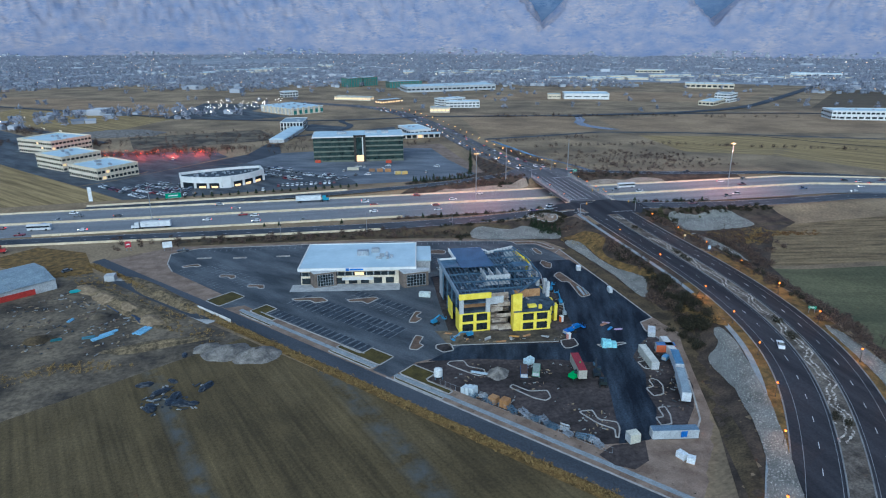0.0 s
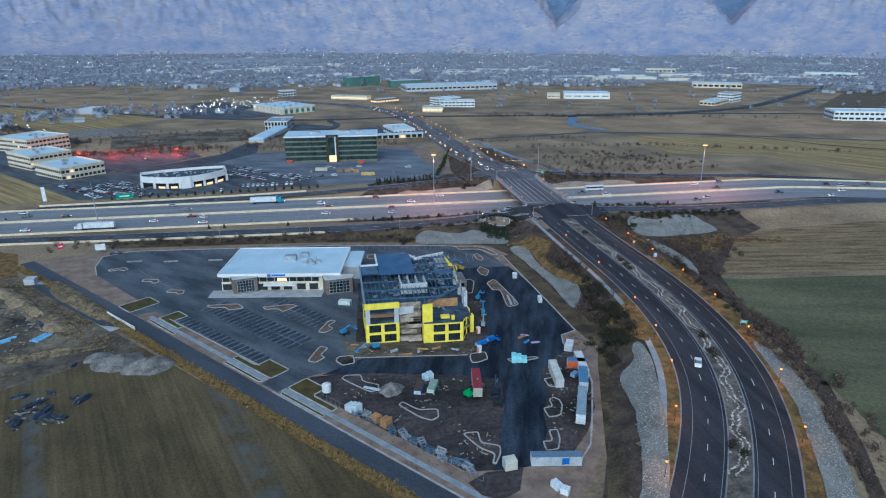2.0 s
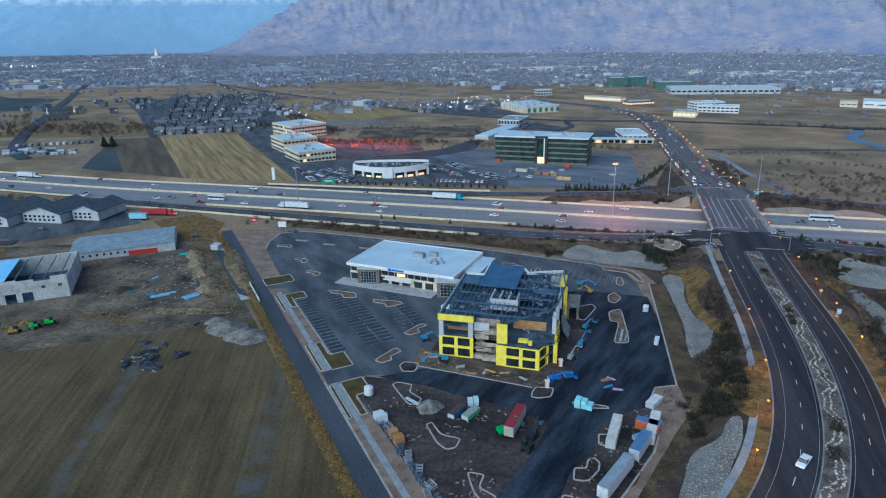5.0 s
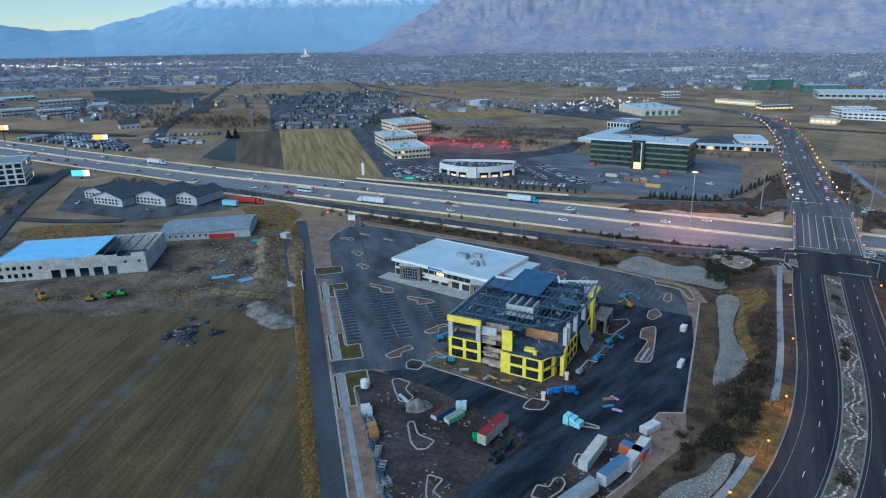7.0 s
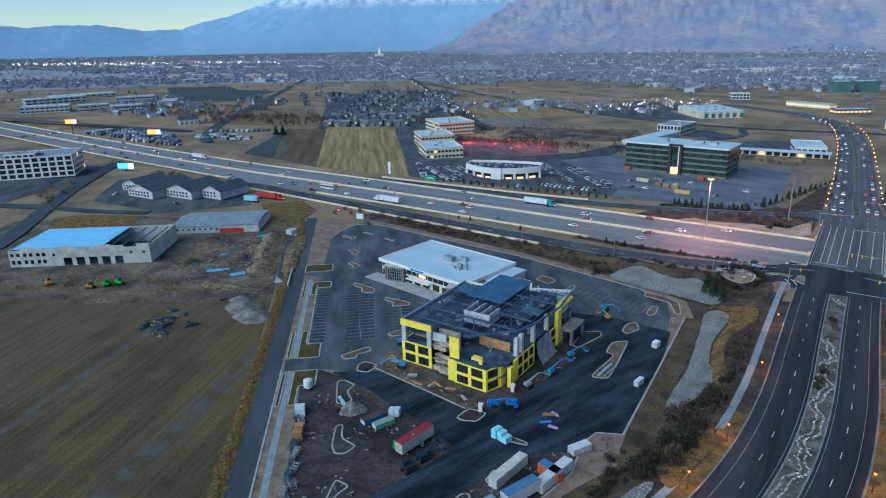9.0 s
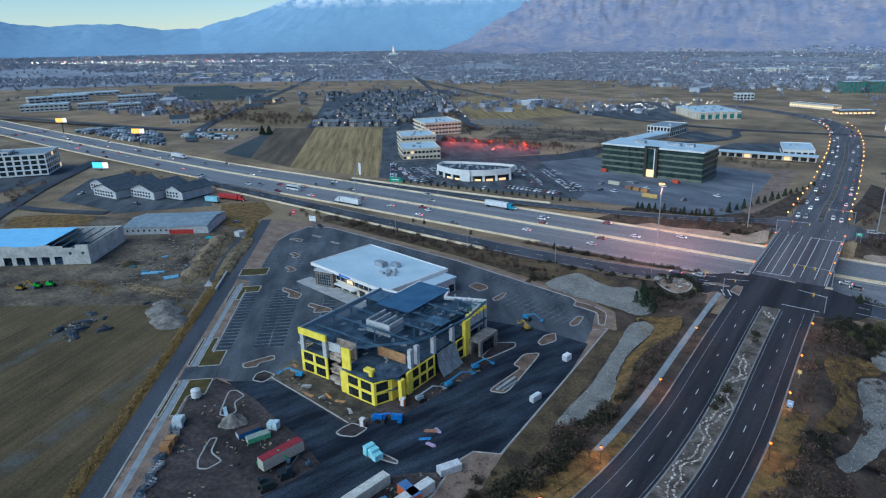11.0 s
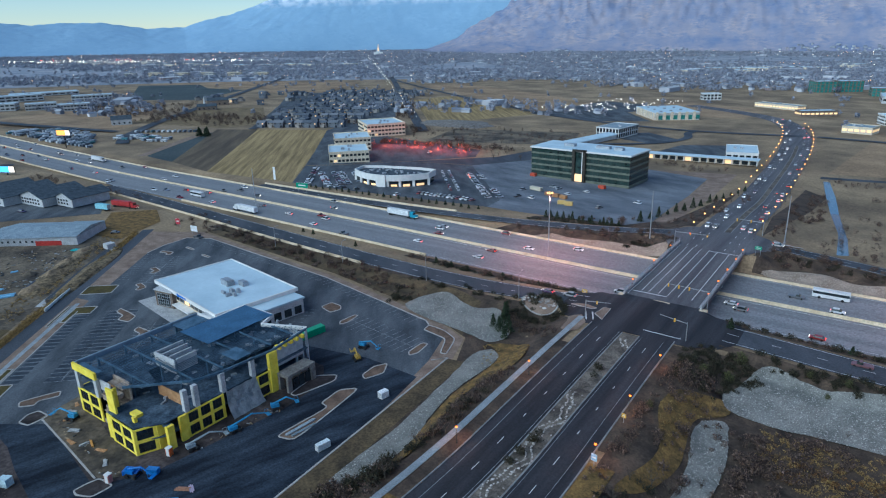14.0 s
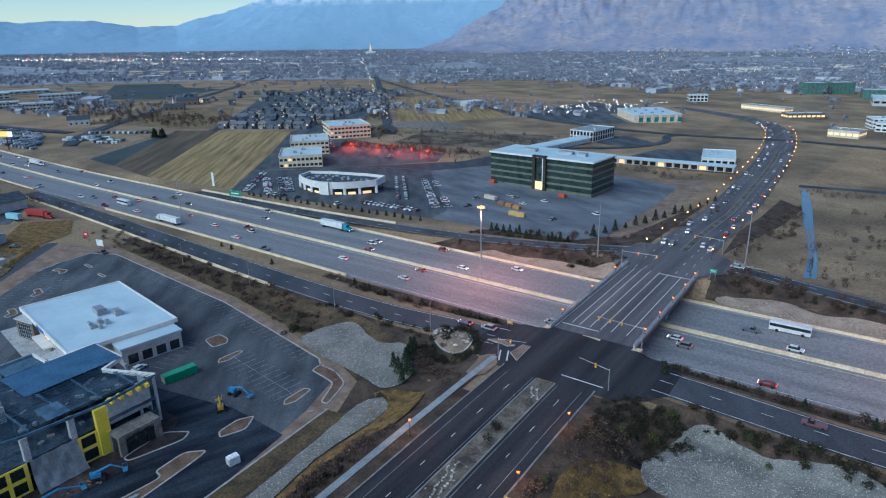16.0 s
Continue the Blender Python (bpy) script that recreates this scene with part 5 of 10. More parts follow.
# stair tower
for i in range(6):
    z = i * 2.0
    part("stair_flight", boxes((11.6, 1.2 + (i % 2) * 1.6, z + 0.6, 18.8, 2.6 + (i % 2) * 1.6, z + 1.0)), M["cmu"], sh)
part("stair_wall", boxes((11.3, 4.4, 0, 19, 4.8, 12.2)), M["cmu"], sh, "brown block stair wall")
for i, (u0, u1, zz, w0) in enumerate(((11.4, 14.6, 0.0, 0.2), (14.2, 18.8, 0.0, -0.6), (12.0, 17.0, 2.6, 0.6), (13.5, 18.8, 4.6, 0.3), (11.5, 16.0, 6.8, 0.8), (14.0, 18.6, 8.6, 0.7))):
    part("masonry_block", boxes((u0, w0, zz, u1, w0 + 2.2, zz + 1.3)), M["cmu"], sh, "tan masonry standing in the stair bay")
part("stair_wall", boxes((11.3, 0.9, 9.6, 16.2, 1.2, 12.4)), M["greywall"], sh, "pale grey stair head panel")
for row in ((11.4, 0.6, 3.4, 15, 4.4, 3.7), (14.5, 0.6, 5.6, 18.9, 4.4, 5.9), (11.4, 0.6, 8.2, 15, 4.4, 8.5)):
    part("stair_landing", boxes(row), M["cmu"], sh)
# tall column and front right bay
part("tall_pier", boxes((19.0, -1.6, 0, 22.3, -1.1, 13.7), (19.0, -1.1, 0, 19.4, 0.9, 12.6)), M["yellow"], sh, "tall yellow sheathed pier")
wall_windows(21.2, -2.9, 32.4, -3.3, 0, 2, FH - 0.1, 2, 1.1, sh)
part("sheathing", boxes((19.0, -2.6, 0, 21.2, -1.6, 6.9)), M["yellow"], sh)
wall_windows(32.4, -3.3, 34.4, 1.4, 0, 2, FH - 0.1, 1, 0.7, sh)
part("sheathing", boxes((34.2, 1.5, 0, 34.7, 4.3, 6.9)), M["yellow"], sh)
part("corner_pier", boxes((36.1, 2.6, 0, 37.3, 4.4, 6.4)), M["yellow"], sh, "free yellow corner pier")
part("corner_beam", boxes((34.4, 2.8, 5.9, 36.4, 4.2, 6.5)), M["steel"], sh)
part("plywood_wall", boxes((22.4, 10.0, 2 * FH, 33, 10.3, 2 * FH + 3.0)), M["plywood"], sh, "bare plywood partition")
for k in range(5):
    part("board", boxes((25.4, 0.2, 7.2 + 0.16 * k, 28.4 - 0.1 * (k % 2), 2.0, 7.35 + 0.16 * k)), M["yellow"], sh, "yellow sheathing board")
part("stub_wall", boxes((28.8, -1.2, 7.2, 29.9, -0.4, 8.6)), M["yellow"], sh)
# east side
wall_windows(36.4, 8.2, 36.6, 19.5, 0, 2, FH - 0.1, 3, 0.8, sh)
part("sheathing", boxes((35.8, 6.4, 0, 36.7, 8.2, 7.0)), M["yellow"], sh)
wall_windows(37.0, 30.0, 37.1, 34.4, 0, 2, FH - 0.1, 1, 0.6, sh)
part("tall_pier", boxes((36.4, 34.4, 0, 37.6, 37.2, 12.2)), M["yellow"], sh, "tall yellow sheathed pier")
for y, h in ((8.5, 13.0), (11.5, 13.0), (19.5, 12.6), (29.2, 12.4)):
    part("column_casing", boxes((35.0, y, 2 * FH - 0.3, 36.2, y + 1.3, h)), M["greywall"], sh, "pale grey boxed column")
# plastic sheeting hung over the east entrance
bm = bmesh.new()
rows = []
for i in range(9):
    f = i / 8
    rows.append([bm.verts.new((36.9 + 2.6 * f * f + 0.15 * math.sin(j * 1.9 + i), 20.0 + j * 1.1 + 0.4 * f * (j - 4.5) / 4.5, 7.2 * (1 - f) + 0.2)) for j in range(10)])
for a, b in zip(rows, rows[1:]):
    for j in range(9):
        bm.faces.new((a[j], a[j + 1], b[j + 1], b[j]))
bmesh.ops.solidify(bm, geom=bm.faces[:], thickness=0.06)
part("plastic_sheeting", bm, M["sheeting"], sh, "grey translucent sheeting sloping to the ground")
M["portalstone"] = surface("portal_stone", (0.14, 0.125, 0.11), (0.27, 0.25, 0.225), 0.5, 3.0, 0.85, 0.2, 0.02)
part("stone_portal", boxes((37.4, 36.5, 4.6, 41.8, 47, 5.4), (37.4, 36.5, 0, 38.4, 38.0, 4.6), (41.0, 36.5, 0, 41.8, 38, 4.6), (41.0, 45.4, 0, 41.8, 47, 4.6), (37.4, 45.4, 0, 38.4, 47, 4.6)), M["portalstone"], sh, "brown grey stone clad portal")
part("stone_return", boxes((37.4, 38, 0.0, 37.7, 45.4, 4.6)), M["cmu"], sh)
for y in (38.6, 41.0, 43.4):
    part("portal_panel", boxes((41.05, y, 0, 41.3, y + 2.0, 3.4)), M["glass"], sh)
# west and back walls
for y0 in (6.2, 14, 22, 30):
    part("west_column", boxes((0.1, y0, 0, 0.6, y0 + 0.5, ROOF - 0.8)), M["steel"], sh)
part("wall_backing", boxes((0.3, 30.5, 0, 0.5, 37.6, 12.2)), M["sheeting"], sh, "grey sheeting behind the west columns")
part("sheathing", boxes((-0.1, 12, 0.0, 0.12, 19.5, 6.4)), M["yellow"], sh)
part("west_fascia", boxes((-0.25, 0.36, 12.9, 0.3, 38, 14.5)), M["fasciablue"], sh, "grey blue roof edge")
part("back_fascia", boxes((-0.25, 38, 13.0, 7.2, 38.5, 14.4), (6.7, 38.5, 12.6, 7.2, 51.5, 14.0), (7.2, 51, 12.4, 19.5, 51.5, 13.6)), M["white"], sh, "white roof edge")
bm = bmesh.new()
for a, b in (((19.5, 51.3, 13.0), (22.5, 44.8, 13.2)), ((22.5, 44.8, 13.2), (34.9, 51.2, 12.6))):
    d = Vector(b) - Vector(a)
    m = Matrix.Translation(a) @ d.to_track_quat("X", "Z").to_matrix().to_4x4()
    box(bm, 0, -0.35, -0.5, d.length, 0.35, 0.5, m)
part("back_fascia", bm, M["white"], sh, "white angled roof edge")
bm = bmesh.new()
E_EDGE = [(34.9, 51.2, 12.6), (36.8, 37, 12.4), (35.6, 20, 12.8), (34, 13, 13.2), (22.2, 1.2, 13.4)]
for a, b in zip(E_EDGE, E_EDGE[1:]):
    d = Vector(b) - Vector(a)
    m = Matrix.Translation(a) @ d.to_track_quat("X", "Z").to_matrix().to_4x4()
    box(bm, 0, -0.22, -0.3, d.length, 0.22, 0.3, m)
part("east_fascia", bm, M["steel"], sh, "grey roof edge beam")
for x, y in ((34.6, 50.4), (34.6, 46), (22.4, 50.2), (8, 50.4), (14, 50.4), (28, 50.4)):
    part("back_column", boxes((x, y, 0, x + 0.6, y + 0.6, 12.6)), M["sheeting"], sh)
part("stair_head", boxes((30.5, 48.9, 0, 34.9, 49.2, 12.2), (34.7, 38.5, 5.4, 35.0, 48.9, 12.0)), M["sheeting"], sh, "grey sheeting on the north east corner")
for i in range(5):
    part("rim_block", boxes((34.6, 39 + i * 2.2, 11.2, 36.6, 39.8 + i * 2.2, 12.2)), M["yellow"], sh, "yellow block on the east rim")
# roof steel: girders, joists and the decked part


def roof_z(x):
    return 13.6 - 0.035 * max(0, x - 14)


def east_limit(y):
    return 22 + (y - 1.2) if y < 13 else 35.4


for gi, y in enumerate((6, 14, 22, 30, 38, 46)):
    x0 = 7.2 if y > 38 else 0.3
    xe = min(east_limit(y), 34.8) - 0.3
    bm = bmesh.new()
    v = box(bm, x0, y - 0.16, -0.35, xe, y + 0.16, 0.15)
    for w in v:
        w.co.z += roof_z(w.co.x)
    part("girder", bm, M["steel"], sh, "blue grey steel girder")
for i in range(22):
    x = 1.6 + i * 1.55
    y0 = max(0.6, x - 20.6) if x > 22 else (0.6 if x < 11 or x > 19 else 5)
    y1 = 37.8 if x < 7 else (50.6 if x < 20 or x > 33 else 45 + (x - 22) * 0.5 if x > 22 else 48)
    z = roof_z(x)
    bm = boxes((x - 0.05, y0, z + 0.16, x + 0.05, y1, z + 0.24), (x - 0.05, y0, z - 0.36, x + 0.05, y1, z - 0.3))
    k = y0
    while k < y1 - 1.2:
        tube(bm, (x, k, z - 0.33), (x, k + 0.6, z + 0.2), 0.03, n=4)
        tube(bm, (x, k + 0.6, z + 0.2), (x, k + 1.2, z - 0.33), 0.03, n=4)
        k += 1.2
    part("roof_joist", bm, M["steel"], sh)
for x in (9, 18, 27):
    for y in (6, 14, 22, 30, 38, 46):
        if x < east_limit(y) - 2:
            part("steel_column", boxes((x - 0.15, y - 0.15, 0, x + 0.15, y + 0.15, roof_z(x) - 0.3)), M["steel"], sh)
bm = bmesh.new()
for w in box(bm, 6.9, 27.5, 0.26, 20.5, 50.8, 0.36):
    w.co.z += roof_z(w.co.x)
part("roof_deck", bm, M["deck"], sh, "blue grey roof underlay")
for x0, y0, x1, y1 in ((0.6, 29, 6.6, 37.5), (28, 26, 34.5, 31), (1, 1, 10.5, 2.4)):
    bm = bmesh.new()
    for w in box(bm, x0, y0, 0.26, x1, y1, 0.34):
        w.co.z += roof_z(w.co.x)
    part("roof_deck", bm, M["steel"], sh, "bare metal roof decking")
for i in range(4):
    part("shaft_wall", boxes((13.6 + i * 2.9, 15.6 + i * 0.2, 10.8, 14.0 + i * 2.9, 24 - i * 0.6, 14.7)), M["greywall"], sh, "white shaft panel")
part("shaft_wall", boxes((13.6, 15.2, 10.8, 23, 15.6, 14.7)), M["greywall"], sh, "white shaft panel")
rng = random.Random(3)
bm = bmesh.new()
for i in range(60):
    x, y = rng.uniform(2, 33), rng.uniform(8, 46)
    zf = (3 * FH) if (x < 30 and y > 12) else 2 * FH
    a = rng.uniform(0, 3)
    box(bm, -rng.uniform(0.3, 1.2), -rng.uniform(0.2, 0.6), 0, rng.uniform(0.3, 1.2), rng.uniform(0.2, 0.6), rng.uniform(0.1, 0.7), Matrix.Translation((x, y, zf)) @ Matrix.Rotation(a, 4, "Z"))
tagged(part("stacked_material", bm, M["galv"], sh, "stacks of building material on the floors"), kind="stuff")


# ---- site things ----
def container(x, y, turn, long, colour, label, name="shipping_container", hh=2.7, w=2.45, z=0.06, ribs=True, roofc=None):
    top = thing(name, label, "container", x, y, z, turn)
    skin = paint(name + "_%d_%d" % (abs(x), abs(y)), colour, 0.6)
    body = part("body", boxes((0, 0, 0.15, long, w, hh)), skin, top)
    if ribs:
        rib = mesh_of("rib", boxes((0, 0, 0.3, 0.25, 0.04, hh - 0.15)), skin)
        for i in range(int(long / 0.6)):
            for yy in (-0.04, w):
                part("rib", rib, None, body).matrix_basis = pose(0.2 + i * 0.6, yy, 0)
    part("roof", boxes((0.03, 0.03, hh, long - 0.03, w - 0.03, hh + 0.06)), paint("container_top_%d_%d" % (abs(x), abs(y)), roofc or tuple(min(1, c * 1.1 + 0.03) for c in colour), 0.6), top)
    for dy in (0.08, w / 2 + 0.03):
        part("door", boxes((-0.07, dy, 0.3, 0, dy + w / 2 - 0.11, hh - 0.1), (-0.1, dy + 0.3, 0.3, -0.06, dy + 0.36, hh - 0.1)), M["greywall"], top)
    part("base_frame", boxes((0, 0.05, 0, long, 0.25, 0.16), (0, w - 0.25, 0, long, w - 0.05, 0.16)), M["black"], top)
    return top


def wheel_mesh(r=0.34, w=0.22):
    bm = bmesh.new()
    tube(bm, (0, -w / 2, 0), (0, w / 2, 0), r, n=12)
    return mesh_of("wheel", bm, M["black"])


WHEEL, BIGWHEEL = wheel_mesh(), wheel_mesh(0.52, 0.4)


def box_trailer(x, y, turn, long, colour, label, roofc=None):
    top = thing("box_trailer", label, "trailer", x, y, 0.06, turn)
    part("body", boxes((0, 0, 1.15, long, 2.55, 4.0)), paint("trailer_%d_%d" % (abs(x), abs(y)), colour, 0.5), top)
    part("roof", boxes((0.02, 0.02, 4.0, long - 0.02, 2.53, 4.06)), paint("trailer_top_%d_%d" % (abs(x), abs(y)), roofc or colour, 0.5), top)
    part("chassis", boxes((0.3, 0.7, 0.75, long - 0.3, 1.85, 1.15)), M["black"], top)
    part("landing_leg", boxes((2.4, 0.6, 0, 2.6, 0.8, 1.1), (2.4, 1.75, 0, 2.6, 1.95, 1.1)), M["black"], top)
    for u in (long - 1.4, long - 2.6):
        for v in (0.3, 2.25):
            o = part("wheel", BIGWHEEL, None, top)
            o.matrix_basis = pose(u, v, 0.52)
    for v in (0.06, 1.3):
        part("rear_door", boxes((long, v, 1.2, long + 0.05, v + 1.19, 3.95)), M["greywall"], top)
    return top


def heading(a, b):
    return math.degrees(math.atan2(b[1] - a[1], b[0] - a[0]))


container(101.1, 161.4, heading((101.1, 161.7), (102.8, 174)), 12.2, (0.55, 0.53, 0.47), "cream shipping container standing on fresh asphalt")
container(106.0, 172.0, heading((106, 172.4), (110.6, 171.1)), 6.1, (0.55, 0.13, 0.05), "rusty orange short container with a blue tarpaulin", roofc=(0.1, 0.2, 0.4))
container(110.4, 165.4, heading((110.3, 165.5), (112.6, 178)), 12.2, (0.58, 0.57, 0.54), "off white long container beside the kerb")
box_trailer(106.5, 156.6, heading((106.3, 157), (109.6, 166)), 9.5, (0.55, 0.58, 0.62), "white box trailer with a blue roof", (0.1, 0.22, 0.36))
box_trailer(99.6, 141.2, heading((99.3, 141), (105.5, 155.5)), 14.6, (0.6, 0.62, 0.64), "white box trailer with a grey roof", (0.3, 0.36, 0.4))
container(81, 128.6, heading((81, 129), (93, 127)), 12.2, (0.45, 0.48, 0.5), "pale grey container with a blue square sign", roofc=(0.15, 0.22, 0.3))
solid("container_sign", boxes((88.2, 127.1, 0.8, 90.3, 127.2, 2.5)), paint("sign_blue", (0.02, 0.15, 0.5)), "plain blue square sign on a container", "sign")
container(74.4, 127.8, 6, 3.0, (0.6, 0.57, 0.47), "small cream site box", "site_box")
container(106.0, 165.8, 35, 2.4, (0.12, 0.3, 0.5), "small blue tool crate", "tool_crate", 1.4, 1.6)
container(111.0, 181.8, 62, 5.6, (0.6, 0.6, 0.6), "white open skip by the gravel bed", "skip", 1.8)
container(59.2, 165.0, 72, 6.2, (0.03, 0.14, 0.35), "blue open skip full of rubble", "skip", 1.5, 2.2, roofc=(0.1, 0.06, 0.05))
container(63.0, 165.0, 68, 5.8, (0.12, 0.4, 0.22), "pale green open skip", "skip", 1.5, 2.2, roofc=(0.3, 0.35, 0.3))
container(66.0, 261.0, heading((66.1, 262), (67.5, 271.4)), 9.5, (0.02, 0.32, 0.16), "large bright green roll off skip", "skip", 2.4, 2.6)
container(111.6, 247.8, 80, 2.6, (0.75, 0.75, 0.75), "white transformer cabinet on the kerb", "cabinet", 2.0, 1.8, ribs=False)
container(114.0, 221.4, 80, 3.6, (0.6, 0.65, 0.66), "pale grey utility cabinets", "cabinet", 1.8, 1.4, ribs=False)
container(36.8, 234.2, -20, 4.6, (0.62, 0.68, 0.64), "pale site bin with green lids", "site_bin", 1.7, 2.4, ribs=False)


def pallet_stack(x, y, turn, colour, label, n=3, s=1.5):
    top = thing("wrapped_pallets", label, "building material", x, y, 0.06, turn)
    rg = random.Random(int(x * 10))
    for i in range(n):
        h = rg.uniform(1.6, 2.6)
        part("wrapped_block", boxes((i * (s + 0.15), rg.uniform(-0.5, 0.3), 0.14, i * (s + 0.15) + s, rg.uniform(1.9, 2.6), h)), paint(label.replace(" ", "_"), colour, 0.5), top)
        part("pallet", boxes((i * (s + 0.15), 0, 0, i * (s + 0.15) + s, 1.9, 0.13)), M["plywood"], top)


pallet_stack(90.0, 178.6, -12, (0.35, 0.75, 0.8), "pale cyan wrapped board stacks on an island")
pallet_stack(37.5, 161.5, -50, (0.6, 0.66, 0.68), "white wrapped bags on pallets", 3, 1.3)
pallet_stack(61.4, 172.2, 20, (0.55, 0.68, 0.72), "pale wrapped stack beside the skips", 2, 1.4)
pallet_stack(44.0, 155.0, -50, (0.45, 0.24, 0.1), "orange brown crates on pallets", 2, 1.2)
pallet_stack(46.6, 152.0, -50, (0.4, 0.2, 0.08), "rust coloured drums on a pallet", 2, 1.1)
tank = thing("water_tank", "white round water tank on a frame", "tank", 32.4, 171.0, 0.15)
bm = bmesh.new()
tube(bm, (0, 0, 0.8), (0, 0, 3.0), 1.35, n=20), tube(bm, (0, 0, 3.0), (0, 0, 3.4), 1.35, 0.5, 20)
part("vessel", bm, paint("white_plastic", (0.7, 0.7, 0.68)), tank)
part("frame", boxes((-1.2, -1.2, 0, -1.0, -1.0, 0.9), (1.0, -1.2, 0, 1.2, -1.0, 0.9), (-1.2, 1.0, 0, -1.0, 1.2, 0.9), (1.0, 1.0, 0, 1.2, 1.2, 0.9)), M["steel"], tank)


def heap(name, x, y, rx, ry, h, mat, label, seed=1, turn=0.0):
    rg = random.Random(seed)
    bm = bmesh.new()
    n, m = 36, 14
    rings = []
    for j in range(m):
        f = j / (m - 1)
        r = []
        for i in range(n):
            a = 2 * math.pi * i / n
            k = 1 + 0.34 * noise.noise(Vector((math.cos(a) * 1.6 + x, math.sin(a) * 1.6 + y, f * 2))) + 0.12 * noise.noise(Vector((math.cos(a) * 6 + x, math.sin(a) * 6 + y, f * 7)))
            r.append(bm.verts.new((rx * (1 - f) * k * math.cos(a), ry * (1 - f) * k * math.sin(a), h * (f ** 0.8) * (1 + 0.15 * noise.noise(Vector((a, f * 3, x)))) - 0.05)))
        rings.append(r)
    for p, q in zip(rings, rings[1:]):
        for i in range(n):
            bm.faces.new((p[i], p[(i + 1) % n], q[(i + 1) % n], q[i]))
    bmesh.ops.remove_doubles(bm, verts=bm.verts, dist=0.02)
    ob = solid(name, bm, M[mat], label, "heap")
    ob.matrix_basis = pose(x, y, 0.05, 0, 0, turn)
    ob.data.shade_smooth()
    return ob


M["ridge"] = surface("weedy_tan_soil", (0.06, 0.047, 0.03), (0.25, 0.18, 0.1), 0.3, 1.2, 0.95, 0.9, 0.3, grain=0.5)
M["rubble"] = surface("grey_brown_rubble", (0.11, 0.1, 0.092), (0.25, 0.225, 0.2), 0.4, 2.0, 0.95, 0.9, 0.3)
heap("sand_mound", 51, 169.4, 4.0, 3.4, 2.6, "rubble", "grey sand heap on the dirt lot", 2)
heap("rubble_mound", -33, 202, 8.5, 6, 2.8, "rubble", "large heap of pale rubble in the field corner", 3)
heap("rubble_mound", -23.5, 198, 8.5, 5.4, 3.0, "rubble", "large heap of pale rubble in the field corner", 4)
heap("rubble_mound", -40, 206, 5, 4.2, 2.0, "rubble", "large heap of pale rubble in the field corner", 5)
heap("soil_mound", -99, 225, 5, 4, 1.8, "drygrass", "tan soil heap in the yard", 6)
heap("soil_mound", -84, 242, 4, 3, 1.4, "yard", "grey soil heap in the yard", 7)


heap("spoil_ridge", -76, 250, 34, 5.5, 2.0, "ridge", "long ridge of dug tan soil in the yard", 21, -49)
heap("spoil_ridge", -63, 257, 38, 4.5, 1.7, "ridge", "long ridge of dug tan soil beside the street", 22, -50)
heap("spoil_ridge", -58, 213, 18, 4, 1.2, "ridge", "low ridge of weedy soil at the field's edge", 23, 10)
sheet("yard_slab", [(-92, 282), (-89, 286), (-38, 230), (-43, 226)], M["concrete"], 0.05, "dusty concrete strip through the yard")
wl = thing("white_barrier", "low white wall panels beside the street", "barrier", -48.5, 241.7, 0, -49)
for i in range(7):
    part("panel", boxes((i * 3, 0, 0, i * 3 + 2.9, 0.3, 1.3)), M["white"], wl)
for x, y, t in ((-80, 248, -52), (-78, 246.5, -52), (-69, 236.5, -60), (-67.5, 237.5, -60)):
    st_ = thing("pipe_stack", "stack of dark blue pipes on the yard", "pipes", x, y, 0.05, t)
    for i in range(4):
        bm = bmesh.new()
        tube(bm, (-5, i * 0.5 - 0.75, 0.3), (5, i * 0.5 - 0.75, 0.3), 0.25, n=7)
        part("pipe", bm, paint("blue_pipe", (0.03, 0.06, 0.12)), st_)


def boom_lift(x, y, turn, colour, label, reach=7.0):
    top = thing("boom_lift", label, "lift", x, y, 0.06, turn)
    pm = paint("lift_" + label[:8].strip().replace(" ", "_"), colour)
    part("chassis", boxes((-1.3, -0.9, 0.4, 1.3, 0.9, 1.0)), M["black"], top)
    part("turret", boxes((-1.5, -0.7, 1.0, 0.6, 0.7, 1.9), (-1.6, -0.5, 1.2, -1.2, 0.5, 2.1)), pm, top)
    for u in (-0.95, 0.95):
        for v in (-1.0, 1.0):
            o = part("wheel", BIGWHEEL, None, top)
            o.matrix_basis = pose(u, v, 0.52)
    bm = bmesh.new()
    tube(bm, (-1.0, 0, 1.9), (reach * 0.55, 0, 3.0), 0.28, 0.22, 6), tube(bm, (reach * 0.55, 0, 3.0), (reach, 0, 1.5), 0.2, 0.16, 6)
    part("boom", bm, pm, top)
    deck = part("basket", boxes((reach - 0.1, -0.9, 0.9, reach + 0.9, 0.9, 1.0)), pm, top)
    for u, v in ((0, -0.9), (0, 0.85), (0.95, -0.9), (0.95, 0.85)):
        part("upright", boxes((reach - 0.1 + u, v, 1.0, reach - 0.04 + u, v + 0.06, 1.95)), pm, deck)
    for v in (-0.9, 0.84):
        part("rail", boxes((reach - 0.1, v, 1.95, reach + 0.9, v + 0.06, 2.0)), pm, deck)
    return top


